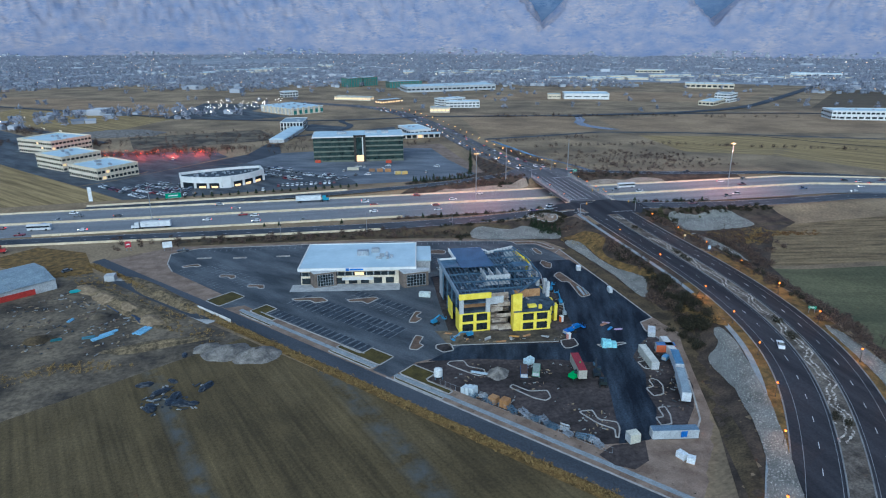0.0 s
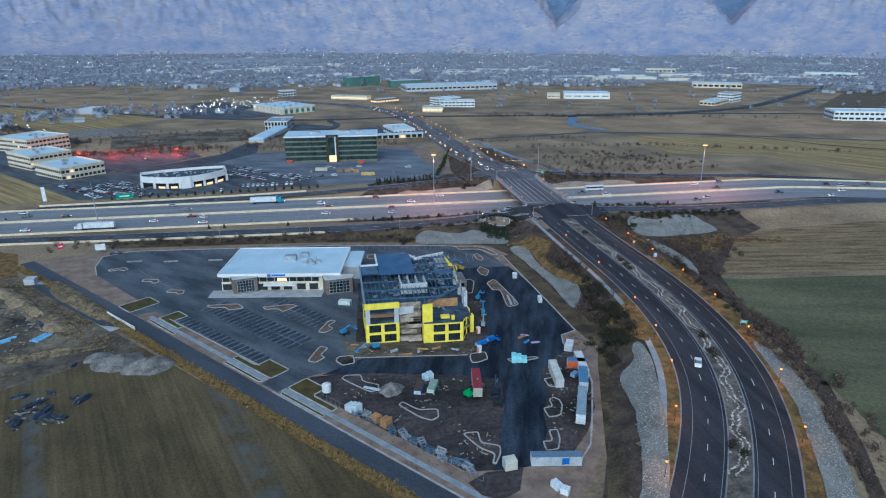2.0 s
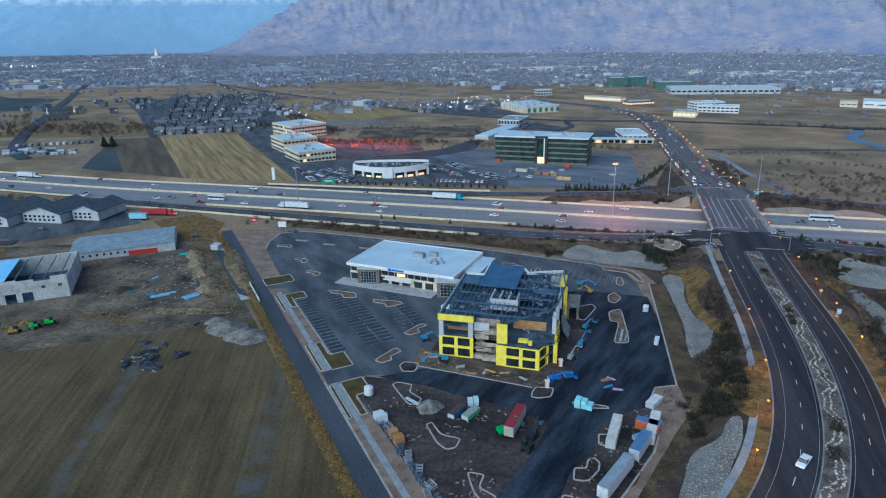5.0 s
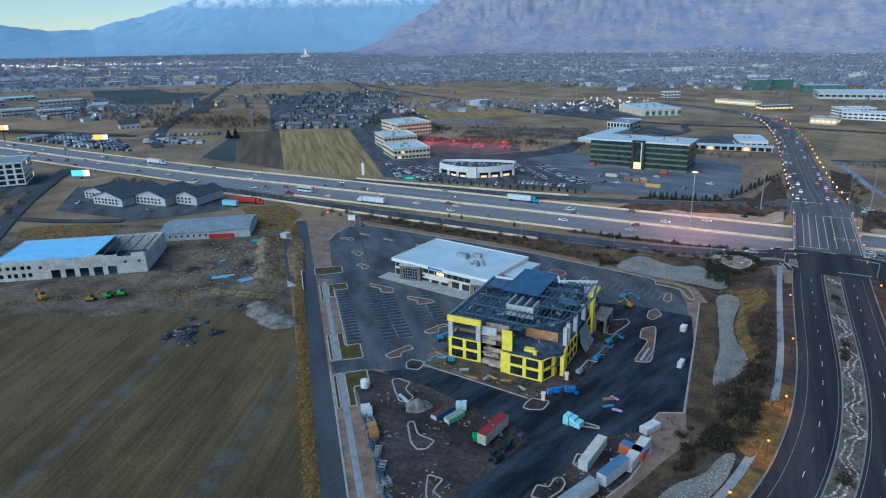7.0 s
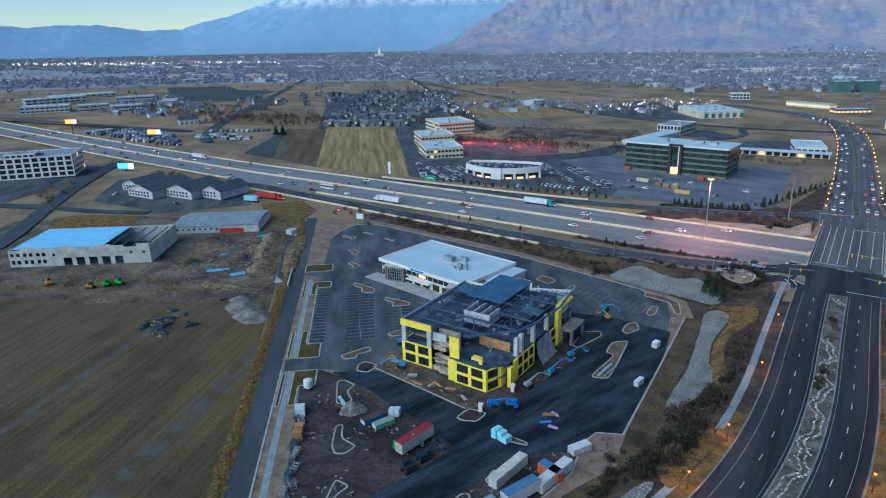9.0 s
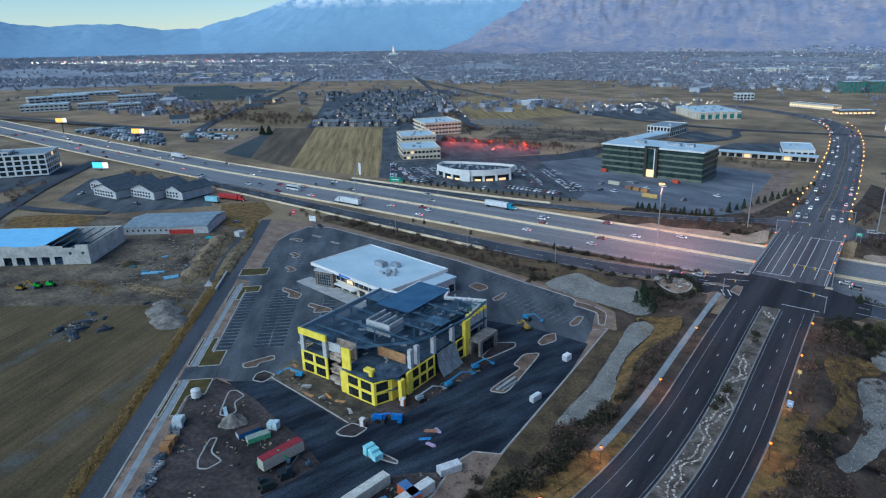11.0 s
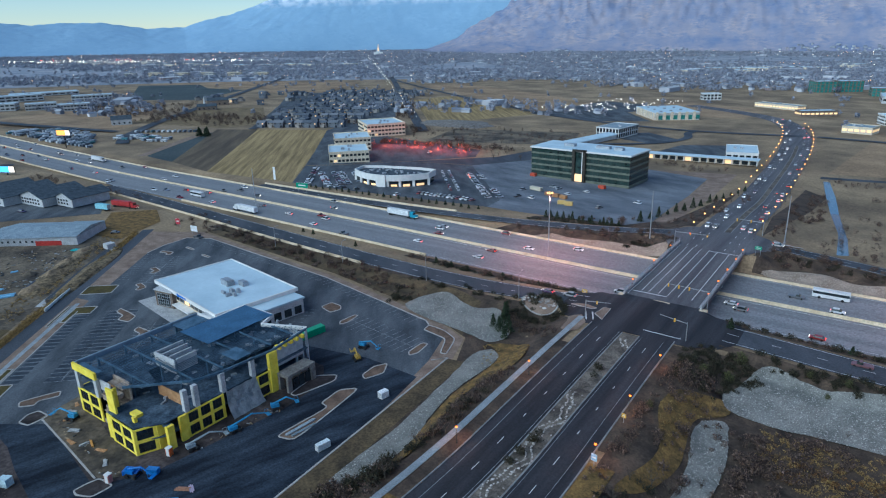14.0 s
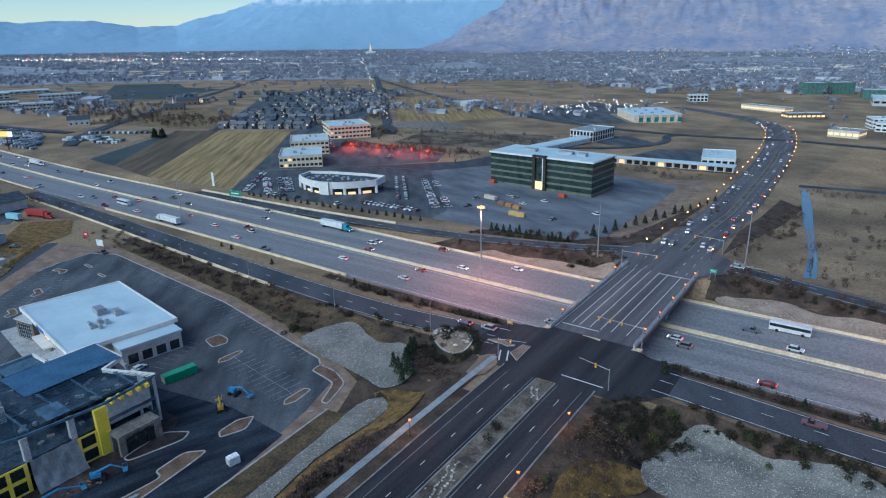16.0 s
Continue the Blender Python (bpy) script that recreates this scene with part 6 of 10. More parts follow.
LB = (0.06, 0.28, 0.5)
boom_lift(87.0, 205.5, 75, (0.35, 0.4, 0.42), "grey and blue boom lift beside the shell", 8)
boom_lift(89.5, 216, 78, LB, "blue boom lift lying along the shell", 9)
boom_lift(90.5, 229, 60, LB, "blue boom lift by the east entrance", 5)
boom_lift(48.0, 195.6, 200, LB, "blue boom lift before the shell", 6)
boom_lift(38.5, 208.5, 30, LB, "blue boom lift on the apron", 4)
boom_lift(86.5, 268.5, 10, LB, "blue boom lift in the car park", 5)
boom_lift(90.0, 261.5, 150, (0.5, 0.32, 0.06), "yellow boom lift in the car park", 4)
boom_lift(84.2, 191.6, 20, (0.02, 0.16, 0.5), "bright blue lift parts by the shell", 5)
container(82.0, 190.2, 25, 3.8, (0.02, 0.14, 0.5), "blue rubbish skip before the shell", "skip", 1.3, 2.0)
container(86.2, 193.6, 25, 2.8, (0.02, 0.18, 0.5), "blue scissor lift deck", "scissor_lift", 1.4, 1.4, ribs=False)


def tracked(name, x, y, turn, colour, label, arm=True, cat="excavator"):
    top = thing(name, label, cat, x, y, 0.06, turn)
    pm = paint("plant_%d_%d" % (abs(x), abs(y)), colour)
    for v in (-1.2, 0.7):
        part("track", boxes((-1.7, v, 0, 1.7, v + 0.5, 0.8)), M["black"], top)
    part("house", boxes((-1.6, -1.1, 0.85, 1.2, 1.1, 1.9)), pm, top)
    part("cab", boxes((0.0, -1.1, 1.9, 1.3, 0.0, 2.9)), M["glass"], top)
    if arm:
        bm = bmesh.new()
        tube(bm, (1.1, 0.3, 1.6), (3.6, 0.3, 4.2), 0.25, 0.2, 6), tube(bm, (3.6, 0.3, 4.2), (5.6, 0.3, 1.6), 0.2, 0.14, 6)
        part("arm", bm, pm, top)
        part("bucket", boxes((5.2, -0.2, 0.7, 6.1, 0.8, 1.6)), M["steel"], top)
    return top


tracked("excavator", -127, 174.5, 170, (0.55, 0.28, 0.02), "orange excavator at the edge of the yard")
tracked("loader", -107, 182, 30, (0.45, 0.25, 0.03), "yellow loader in the yard", cat="loader")
tracked("loader", -103.5, 187, 40, (0.06, 0.6, 0.05), "bright green loader in the yard", False, "loader")
tracked("loader", -100.5, 191, 40, (0.06, 0.6, 0.05), "bright green loader in the yard", False, "loader")
tracked("telehandler", 73.0, 162.0, 35, (0.02, 0.4, 0.1), "green telehandler with its boom out", cat="telehandler")
tracked("drill_rig", 80.5, 162.0, 70, (0.02, 0.03, 0.04), "dark green drill rig beside the red trailer", cat="drill rig")
tracked("drill_rig", 80.0, 156.5, 250, (0.02, 0.03, 0.03), "black drill rig on the dirt", False, "drill rig")
box_trailer(76.0, 159.3, heading((76.6, 159.6), (78.3, 170.7)), 11.2, (0.45, 0.42, 0.35), "tan trailer with a dark red roof", (0.3, 0.03, 0.04))
for x, y, col, lab in ((84.2, 201.0, (0.75, 0.16, 0.04), "orange portable toilet by the shell"), (81.5, 187.4, (0.7, 0.3, 0.25), "pinkish portable toilet on an island")):
    t = thing("portable_toilet", lab, "toilet", x, y, 0.07, 15)
    part("cabin", boxes((-0.6, -0.6, 0, 0.6, 0.6, 2.1)), paint("toilet_%d" % x, col), t)
    part("roof", boxes((-0.66, -0.66, 2.1, 0.66, 0.66, 2.3)), M["white"], t)
    part("door", boxes((-0.45, -0.64, 0.1, 0.45, -0.6, 2.0)), M["white"], t)


def board_stack(x, y, turn, long, w, h, colour, label):
    top = thing("board_stack", label, "building material", x, y, 0.06, turn)
    rg = random.Random(int(abs(x * 3 + y)))
    for i in range(3):
        part("board_pack", boxes((rg.uniform(-0.3, 0.3), i * w / 3, 0.1, long + rg.uniform(-0.4, 0.4), (i + 0.92) * w / 3, h * rg.uniform(0.6, 1))), paint("boards_%d_%d" % (abs(x), abs(y)), colour), top)
    part("bearer", boxes((0.4, 0, 0, 0.6, w, 0.1), (long - 0.6, 0, 0, long - 0.4, w, 0.1)), M["plywood"], top)


SB = (0.25, 0.5, 0.7)
for r in ((-80, 219.5, 40, 7.5, 1.6, 0.8), (-78, 223, 40, 6, 1.4, 0.6), (-66, 222, 60, 6, 2, 0.9), (-64.5, 221.5, 62, 6, 1.6, 0.7), (-93, 238, 70, 3, 1.2, 0.6)):
    board_stack(*r, SB, "pale blue sheeted board stack in the yard")
for r, col in (((-80.5, 249, -50, 8, 2, 0.8), (0.03, 0.05, 0.09)), ((-72, 239, -50, 6, 2, 0.9), (0.03, 0.05, 0.09)), ((-102, 268, 20, 4, 3, 0.7), (0.05, 0.4, 0.4)), ((-84, 222, 10, 4, 1.5, 0.6), (0.08, 0.2, 0.25)), ((-94, 222.5, 10, 3, 1.5, 0.6), (0.03, 0.15, 0.17)), ((97, 194, 30, 3, 1.2, 0.4), (0.4, 0.2, 0.12)), ((98, 196.6, -25, 2.6, 1, 0.3), (0.5, 0.4, 0.5)), ((98, 190.4, 40, 3, 0.8, 0.4), (0.08, 0.3, 0.6)), ((100, 190, 0, 2.8, 1.2, 0.3), (0.5, 0.35, 0.5)), ((102.4, 222, 85, 9, 0.8, 0.5), (0.4, 0.45, 0.48)), ((103.8, 222.5, 82, 7, 0.6, 0.6), (0.25, 0.3, 0.33)), ((43, 172, -30, 5.5, 1.0, 0.5), (0.5, 0.6, 0.66)), ((62, 193, -20, 3, 0.5, 0.5), (0.6, 0.3, 0.08))):
    board_stack(*r, col, "stack of building material on the ground")


def tarp(x, y, rx, ry, h, seed, turn=0):
    rg = random.Random(seed)
    bm = bmesh.new()
    bmesh.ops.create_icosphere(bm, subdivisions=3, radius=1)
    for v in bm.verts:
        k = 1 + 0.3 * noise.noise(v.co * 1.8 + Vector((seed, 0, 0))) + 0.15 * noise.noise(v.co * 5 + Vector((seed, 3, 0)))
        v.co = Vector((v.co.x * rx * k, v.co.y * ry * k, max(v.co.z, -0.05) * h * k))
    ob = solid("tarpaulin", bm, paint("black_tarpaulin", (0.03, 0.035, 0.045), 0.3), "crumpled black tarpaulin heap on the stubble", "tarpaulin")
    ob.matrix_basis = pose(x, y, 0.05, 0, 0, turn)


for i, (x, y, rx, ry, h) in enumerate(((-55.5, 185.5, 2.6, 1.4, 0.9), (-50, 180, 3.0, 1.4, 0.9), (-45, 176.5, 2.6, 1.6, 1.0), (-51, 171.5, 2.4, 1.7, 1.1), (-43, 172.5, 3.4, 1.6, 1.0), (-39.5, 171.5, 1.8, 1.2, 0.7), (-37, 180.5, 3.2, 1.3, 1.0), (-46.9, 202.8, 1.8, 0.9, 0.6), (-47.5, 186, 2, 0.9, 0.7), (-46, 174, 1.6, 2.2, 0.7))):
    tarp(x, y, rx, ry, h, i * 7.3, i * 40)
for i, (x, y, rx, ry, h) in enumerate(((84, 119, 1.6, 0.9, 0.6), (86, 117, 1.4, 0.7, 0.5))):
    pallet_stack(x, y, 20 + i * 30, (0.75, 0.78, 0.8), "white wrapped bundles on the gravel", 1, 1.6)


# packs of scaffold frames along the fence
def scaffold_pack(x, y, turn, rg, label):
    top = thing("scaffold_pack", label, "scaffolding", x, y, 0.06, turn)
    bm = bmesh.new()
    for i in range(7):
        z = 0.15 + 0.16 * i + rg.uniform(-0.03, 0.03)
        d = rg.uniform(-0.3, 0.3)
        for v in (0, 1.4):
            tube(bm, (-1.2 + d, v, z), (1.2 + d, v + rg.uniform(-0.2, 0.2), z + rg.uniform(-0.05, 0.3)), 0.045, n=5)
        for u in (-1.1, 0.0, 1.1):
            tube(bm, (u + d, 0, z), (u + d, 1.4, z), 0.035, n=5)
    part("frame", bm, M["galv"] if rg.random() < 0.4 else M["steel"], top)
    part("bearer", boxes((-1.1, -0.1, 0, -0.9, 1.5, 0.1), (0.9, -0.1, 0, 1.1, 1.5, 0.1)), M["plywood"], top)


rg = random.Random(17)
for i in range(20):
    s = 34 - i * 2.2 + rg.uniform(-0.5, 0.5)
    px, py = along(s, 13.2 + rg.uniform(-0.6, 1.6))
    scaffold_pack(px, py, 130 + rg.uniform(-25, 25), rg, "pack of grey scaffold frames stored by the fence")
bm = bmesh.new()
for i in range(30):
    px, py = along(44 - i * 1.9, 12.0)
    tube(bm, (px, py, 0), (px, py, 1.9), 0.03, n=5)
for a, b in ((44, -11), ):
    for z in (0.15, 1.85):
        p, q = along(a, 12.0), along(b, 12.0)
        tube(bm, (*p, z), (*q, z), 0.025, n=5)
solid("site_fence", bm, M["galv"], "thin grey temporary fence along the lot", "fence", kind="structure")
# loose debris
def debris(name, poly, n, lo, hi, label, mats):
    out = [bmesh.new() for _ in mats]
    rd = random.Random(len(name) * 7 + n)
    xs, ys = [p[0] for p in poly], [p[1] for p in poly]
    k = 0
    while k < n:
        x, y = rd.uniform(min(xs), max(xs)), rd.uniform(min(ys), max(ys))
        if not inside(x, y, poly) or noise.noise(Vector((x * 0.12, y * 0.12, 2))) < -0.05:
            k += 0.1
            continue
        k += 1
        a, b, c = rd.uniform(lo, hi), rd.uniform(lo, hi) * 0.4, rd.uniform(0.08, 0.3)
        box(out[rd.randrange(len(mats))], -a / 2, -b / 2, 0, a / 2, b / 2, c, pose(x, y, 0.07, rd.uniform(-8, 8), rd.uniform(-8, 8), rd.uniform(0, 180)))
    for bm, mt in zip(out, mats):
        solid(name, bm, mt, label, "debris", kind="stuff")


DEB = [paint("pale_scrap", (0.3, 0.3, 0.29)), paint("brown_scrap", (0.16, 0.11, 0.08)), paint("dark_scrap", (0.04, 0.045, 0.05)), paint("tan_scrap", (0.33, 0.24, 0.14))]
debris("lot_debris", [along(0, 14), along(40, 14), (40, 178), (60, 175), (80, 170), (79, 150), (72, 132)], 150, 0.2, 1.2, "scattered boards and scrap on the dirt lot", DEB)
debris("apron_debris", [(44, 192), (78, 187), (88, 200), (92, 230), (90, 246), (86, 200), (78, 190), (46, 195)], 130, 0.2, 1.2, "scattered boards and scrap round the shell", DEB)
debris("yard_debris", [(-122, 256), (-102, 272), (-58, 226), (-77, 207), (-103, 217), (-118, 238)], 300, 0.4, 1.8, "scattered boards and scrap in the yard", DEB)
debris("store_debris", [(98, 168), (96, 158), (91, 148), (93, 134), (106, 150), (111, 170), (111, 184), (104, 180)], 120, 0.3, 1.4, "scattered scrap between the containers", DEB)
debris("tarpaulin_scraps", [(-58, 186), (-36, 182), (-38, 168), (-52, 168)], 60, 0.6, 2.2, "torn black and white sheeting on the stubble", [DEB[0], DEB[2], DEB[2]])


# ---- lamps, masts and signals ----
def lamp_post(x, y, z, h=4.2, lit="orange_glow", label="short dark street lamp with a glowing orange globe", power=0):
    top = thing("street_lamp", label, "street lamp", x, y, z, group="street lamps")
    bm = bmesh.new()
    tube(bm, (0, 0, 0), (0, 0, 0.5), 0.22, 0.14), tube(bm, (0, 0, 0.5), (0, 0, h), 0.09, 0.06)
    part("post", bm, M["brownpole"], top)
    bm = bmesh.new()
    bmesh.ops.create_icosphere(bm, subdivisions=2, radius=0.3, matrix=Matrix.Translation((0, 0, h + 0.3)))
    part("globe", bm, M[lit], top)
    bm = bmesh.new()
    tube(bm, (0, 0, h + 0.66), (0, 0, h + 0.85), 0.3, 0.05)
    part("cap", bm, M["brownpole"], top)
    if power:
        lt = new("lamp_light", bpy.data.lights.new("lamp_light", "POINT"))
        lt.data.energy, lt.data.color, lt.data.shadow_soft_size = power, (1.0, 0.36, 0.12), 0.4
        lt.matrix_basis = pose(x, y, z + h - 0.5)
        lt.parent = None
    return top


ART_E = offset(resample(ARTERIAL_S, 1.0), -14.4)
ART_W = offset(resample(ARTERIAL_S, 1.0), 15.0)


def at_y(line, y):
    return min(line, key=lambda p: abs(p.y - y))


for y in (297, 272.5, 248.5, 223.5, 198, 172, 146, 120, 96):
    p = at_y(ART_E, y)
    lamp_post(p.x, p.y, p.z, power=320)
for y in (275, 238, 201, 179, 156, 134, 114, 94):
    p = at_y(ART_W, y)
    lamp_post(p.x, p.y, p.z, power=320)
for y in (352, 366, 380, 394, 407):
    lamp_post(171.0, y, 5.9, 1.6, label="small glowing lamp on the bridge parapet")
for y in (352, 376, 398):
    lamp_post(144.4, y, 5.9, 1.6, label="small glowing lamp on the bridge parapet")
fineN = resample(ARTERIAL_N, 1.0)
for d in (13.2, -13.2):
    for y in range(436, 960, 24):
        p = at_y(offset(fineN, d), y)
        lamp_post(p.x, p.y, p.z, 4.2, "far_orange", "street lamp glowing along the northern road")


def mast(x, y, z, h, lit=True):
    top = thing("high_mast_lamp", "tall grey highway mast with lamp heads" if lit else "tall plain grey highway mast", "lamp mast", x, y, z)
    bm = bmesh.new()
    tube(bm, (0, 0, -0.3), (0, 0, 1.2), 0.5, 0.45, 10), tube(bm, (0, 0, 1.2), (0, 0, h), 0.32, 0.16, 10)
    part("shaft", bm, M["pole"], top)
    if lit:
        for i in range(6):
            a = i * math.pi / 3
            bm = bmesh.new()
            tube(bm, (0, 0, h - 0.2), (1.1 * math.cos(a), 1.1 * math.sin(a), h - 0.1), 0.05, n=5)
            head = part("arm", bm, M["pole"], top)
            part("lamp_head", boxes((1.1 * math.cos(a) - 0.3, 1.1 * math.sin(a) - 0.3, h - 0.5, 1.1 * math.cos(a) + 0.3, 1.1 * math.sin(a) + 0.3, h - 0.1)), M["warm_glow"], top)
        lt = new("mast_light", bpy.data.lights.new("mast_light", "POINT"))
        lt.data.energy, lt.data.color, lt.data.shadow_soft_size = 24000, (1.0, 0.33, 0.22), 1.0
        lt.matrix_basis = pose(x, y, z + h - 4)


mast(97, 379.0, -1.2, 30.5)
mast(270, 375.0, -1.2, 30.5)
mast(128.7, 420, 1.0, 24, False)
mast(-92, 372, -1.2, 24, False)
mast(182, 440, 3.4, 22, False)


def signal(x, y, z, turn, arm, glows, label="traffic signal mast with lights over the lanes"):
    top = thing("traffic_signal", label, "traffic signal", x, y, z, turn)
    bm = bmesh.new()
    tube(bm, (0, 0, 0), (0, 0, 6.6), 0.17, 0.12)
    part("post", bm, M["pole"], top)
    bm = bmesh.new()
    tube(bm, (0, 0, 6.2), (arm, 0, 6.6), 0.12, 0.07)
    part("arm", bm, M["pole"], top)
    for i, g in enumerate(glows):
        u = arm * (0.45 + 0.5 * i / max(1, len(glows) - 1))
        hd = part("head", boxes((u - 0.2, -0.2, 5.5, u + 0.2, 0.15, 6.7)), paint("signal_yellow", (0.75, 0.4, 0.03)), top, "yellow signal head")
        for zz, on in ((5.7, "green_glow"), (6.1, "warm_glow"), (6.45, "red_glow")):
            bm = bmesh.new()
            tube(bm, (u, -0.26, zz), (u, -0.2, zz), 0.14, n=8)
            part("lens", bm, M[on] if on == g else M["black"], hd)


signal(172.5, 345, 4.9, 180, 14, ("warm_glow", "warm_glow", "warm_glow"))
signal(143.2, 408, 4.9, 0, 14, ("red_glow", "warm_glow"))
signal(172, 446, 4.4, 180, 12, ("warm_glow", "red_glow"))
signal(140.5, 318, 4.4, 10, 8, ("warm_glow",))
signal(173, 318, 4.3, 170, 9, ("red_glow",))


def road_sign(x, y, z, turn, w, h, up, colour, label, posts=2):
    top = thing("road_sign", label, "road sign", x, y, z, turn)
    part("panel", boxes((-w / 2, -0.06, up, w / 2, 0.06, up + h)), paint(label.replace(" ", "_"), colour, 0.5), top)
    part("border", boxes((-w / 2 + 0.1, -0.08, up + 0.1, w / 2 - 0.1, -0.06, up + 0.16), (-w / 2 + 0.1, -0.08, up + h - 0.16, w / 2 - 0.1, -0.06, up + h - 0.1), (-w * 0.3, -0.08, up + h * 0.4, w * 0.3, -0.06, up + h * 0.6)), M["white"], top, "white bars")
    for i in range(posts):
        u = 0 if posts == 1 else (-w * 0.35 + i * w * 0.7)
        bm = bmesh.new()
        tube(bm, (u, 0.1, 0), (u, 0.1, up + h * 0.9), 0.08)
        part("post", bm, M["pole"], top)


GREEN = (0.01, 0.28, 0.16)
road_sign(-86, 404, -1.2, 10, 9, 3.2, 6.5, GREEN, "green overhead freeway sign")
road_sign(176, 412, 4.3, 0, 2.6, 1.4, 3.0, GREEN, "green street sign by the bridge")
road_sign(170.5, 180, 3.8, -30, 2.6, 1.0, 2.4, GREEN, "green guide sign on the verge")
road_sign(173, 247, 4.0, -5, 1.4, 1.8, 2.0, (0.3, 0.45, 0.6), "pale blue bus stop sign", 1)
road_sign(172.5, 266.5, 4.2, -5, 1.1, 1.1, 1.8, (0.7, 0.4, 0.02), "small yellow diamond warning sign", 1)
road_sign(-92, 320, 0, 20, 2.6, 3.2, 2.0, (0.5, 0.04, 0.06), "red and white shop sign")
road_sign(-73.5, 317, 0, 10, 4.4, 3.0, 1.6, (0.75, 0.76, 0.76), "large white notice board")
for x, y, up, c in ((-428, 423, 11.5, "board_amber"), (-583, 423, 12, "board_amber"), (-330, 333, 2.2, "board_blue")):
    bb = thing("billboard", "lit roadside billboard on a single tall post", "billboard", x, y, 0, 25)
    bm = bmesh.new()
    tube(bm, (0, 0.4, -0.3), (0, 0.4, up + 3), 0.5, 0.45, 10)
    part("post", bm, M["brownpole"], bb)
    part("frame", boxes((-7.2, 0.0, up - 0.2, 7.2, 0.6, up + 4.6)), M["brownpole"], bb)
    part("screen", boxes((-7, -0.08, up, 2.2, 0.0, up + 4.4)), M[c], bb, "glowing picture panel")
    part("screen_end", boxes((2.2, -0.08, up, 7, 0.0, up + 4.4)), M["board_white"], bb, "pale glowing panel")
    part("catwalk", boxes((-7.2, -1.0, up - 0.5, 7.2, 0.0, up - 0.35)), M["galv"], bb)
road_sign(-140, 428, 0, 0, 2.2, 9, 0.3, (0.75, 0.75, 0.75), "tall white pylon sign at the showroom", 1)
for i in range(3):
    road_sign(104 + i * 12, 345 + i, -1.0, 0, 2.2, 1.4, 1.6, (0.65, 0.45, 0.1), "cream and orange roadside board") if i == 2 else None
for x in (-20, 24, 70, 112):
    t = thing("light_column", "slim grey lamp column beside the ramp", "street lamp", x, 324.5, land(x, 324.5))
    bm = bmesh.new()
    tube(bm, (0, 0, 0), (0, 0, 10), 0.12, 0.07)
    part("post", bm, M["pole"], t)
    bm = bmesh.new()
    tube(bm, (0, 0, 10), (0, 2.2, 10.3), 0.06, n=6)
    part("arm", bm, M["pole"], t)
    part("head", boxes((-0.2, 2.0, 10.2, 0.2, 2.8, 10.4)), M["pole"], t)


# ---- vehicles ----
def car_proto(long, wide, high, pickup=False):
    """A car facing +x: body shell, window band, wheels, lamps."""
    top = thing("car", "car on the road", "car")
    L, W, H = long / 2, wide / 2, high
    prof = [(-L, 0.35), (-L, 0.82), (-L + 0.25, 0.95), (L - 1.3, 0.98), (L - 0.15, 0.78), (L, 0.6), (L, 0.35)]
    bm = bmesh.new()
    a = [bm.verts.new((x, -W + (0.08 if abs(x) > L - 0.1 else 0), z)) for x, z in prof]
    b = [bm.verts.new((x, W - (0.08 if abs(x) > L - 0.1 else 0), z)) for x, z in prof]
    bm.faces.new(a), bm.faces.new(b[::-1])
    for i in range(len(prof)):
        j = (i + 1) % len(prof)
        bm.faces.new((a[i], b[i], b[j], a[j]))
    if pickup:
        x0, x1, x2, x3 = -0.2, 0.1, 0.9, 1.5
    else:
        x0, x1, x2, x3 = -L + 0.35, -L + 0.85, 0.55, 1.25
    box(bm, x1, -W + 0.22, H - 0.05, x2, W - 0.22, H + 0.02)
    part("body", bm, M["carpaint"], top)
    bm = bmesh.new()
    v = [bm.verts.new(p) for p in ((x0, -W + 0.06, 0.94), (x3, -W + 0.06, 0.94), (x3, W - 0.06, 0.94), (x0, W - 0.06, 0.94), (x1, -W + 0.24, H - 0.04), (x2, -W + 0.24, H - 0.04), (x2, W - 0.24, H - 0.04), (x1, W - 0.24, H - 0.04))]
    for f in ((0, 3, 2, 1), (4, 5, 6, 7), (0, 1, 5, 4), (1, 2, 6, 5), (2, 3, 7, 6), (3, 0, 4, 7)):
        bm.faces.new([v[i] for i in f])
    part("window_band", bm, M["glass"], top)
    for u in (-L + 0.85, L - 0.85):
        for v in (-W + 0.1, W - 0.1):
            o = part("wheel", WHEEL, None, top)
            o.matrix_basis = pose(u, v, 0.34)
    return top


PROTO = [car_proto(4.6, 1.85, 1.45), car_proto(4.8, 1.95, 1.75), car_proto(5.5, 2.0, 1.8, True)]


def lights_on(ob):
    for v in (-0.62, 0.62):
        part("headlight", HEAD, None, ob).matrix_basis = pose(2.28, v, 0.68)
        part("tail_light", TAIL, None, ob).matrix_basis = pose(-2.32, v, 0.78)


HEAD = mesh_of("headlight", boxes((-0.04, -0.18, -0.1, 0.06, 0.18, 0.1)), M["white_glow"])
TAIL = mesh_of("tail_light", boxes((-0.06, -0.18, -0.1, 0.04, 0.18, 0.1)), M["red_glow"])
vr = random.Random(11)


def put_car(x, y, z, turn, label, group, lamps=False, kind=None):
    ob = copy_thing(PROTO[kind if kind is not None else vr.choice((0, 0, 1, 1, 2))], pose(x, y, z, 0, 0, turn))
    tagged(ob, label, "car", group)
    if lamps:
        lights_on(ob)
    return ob


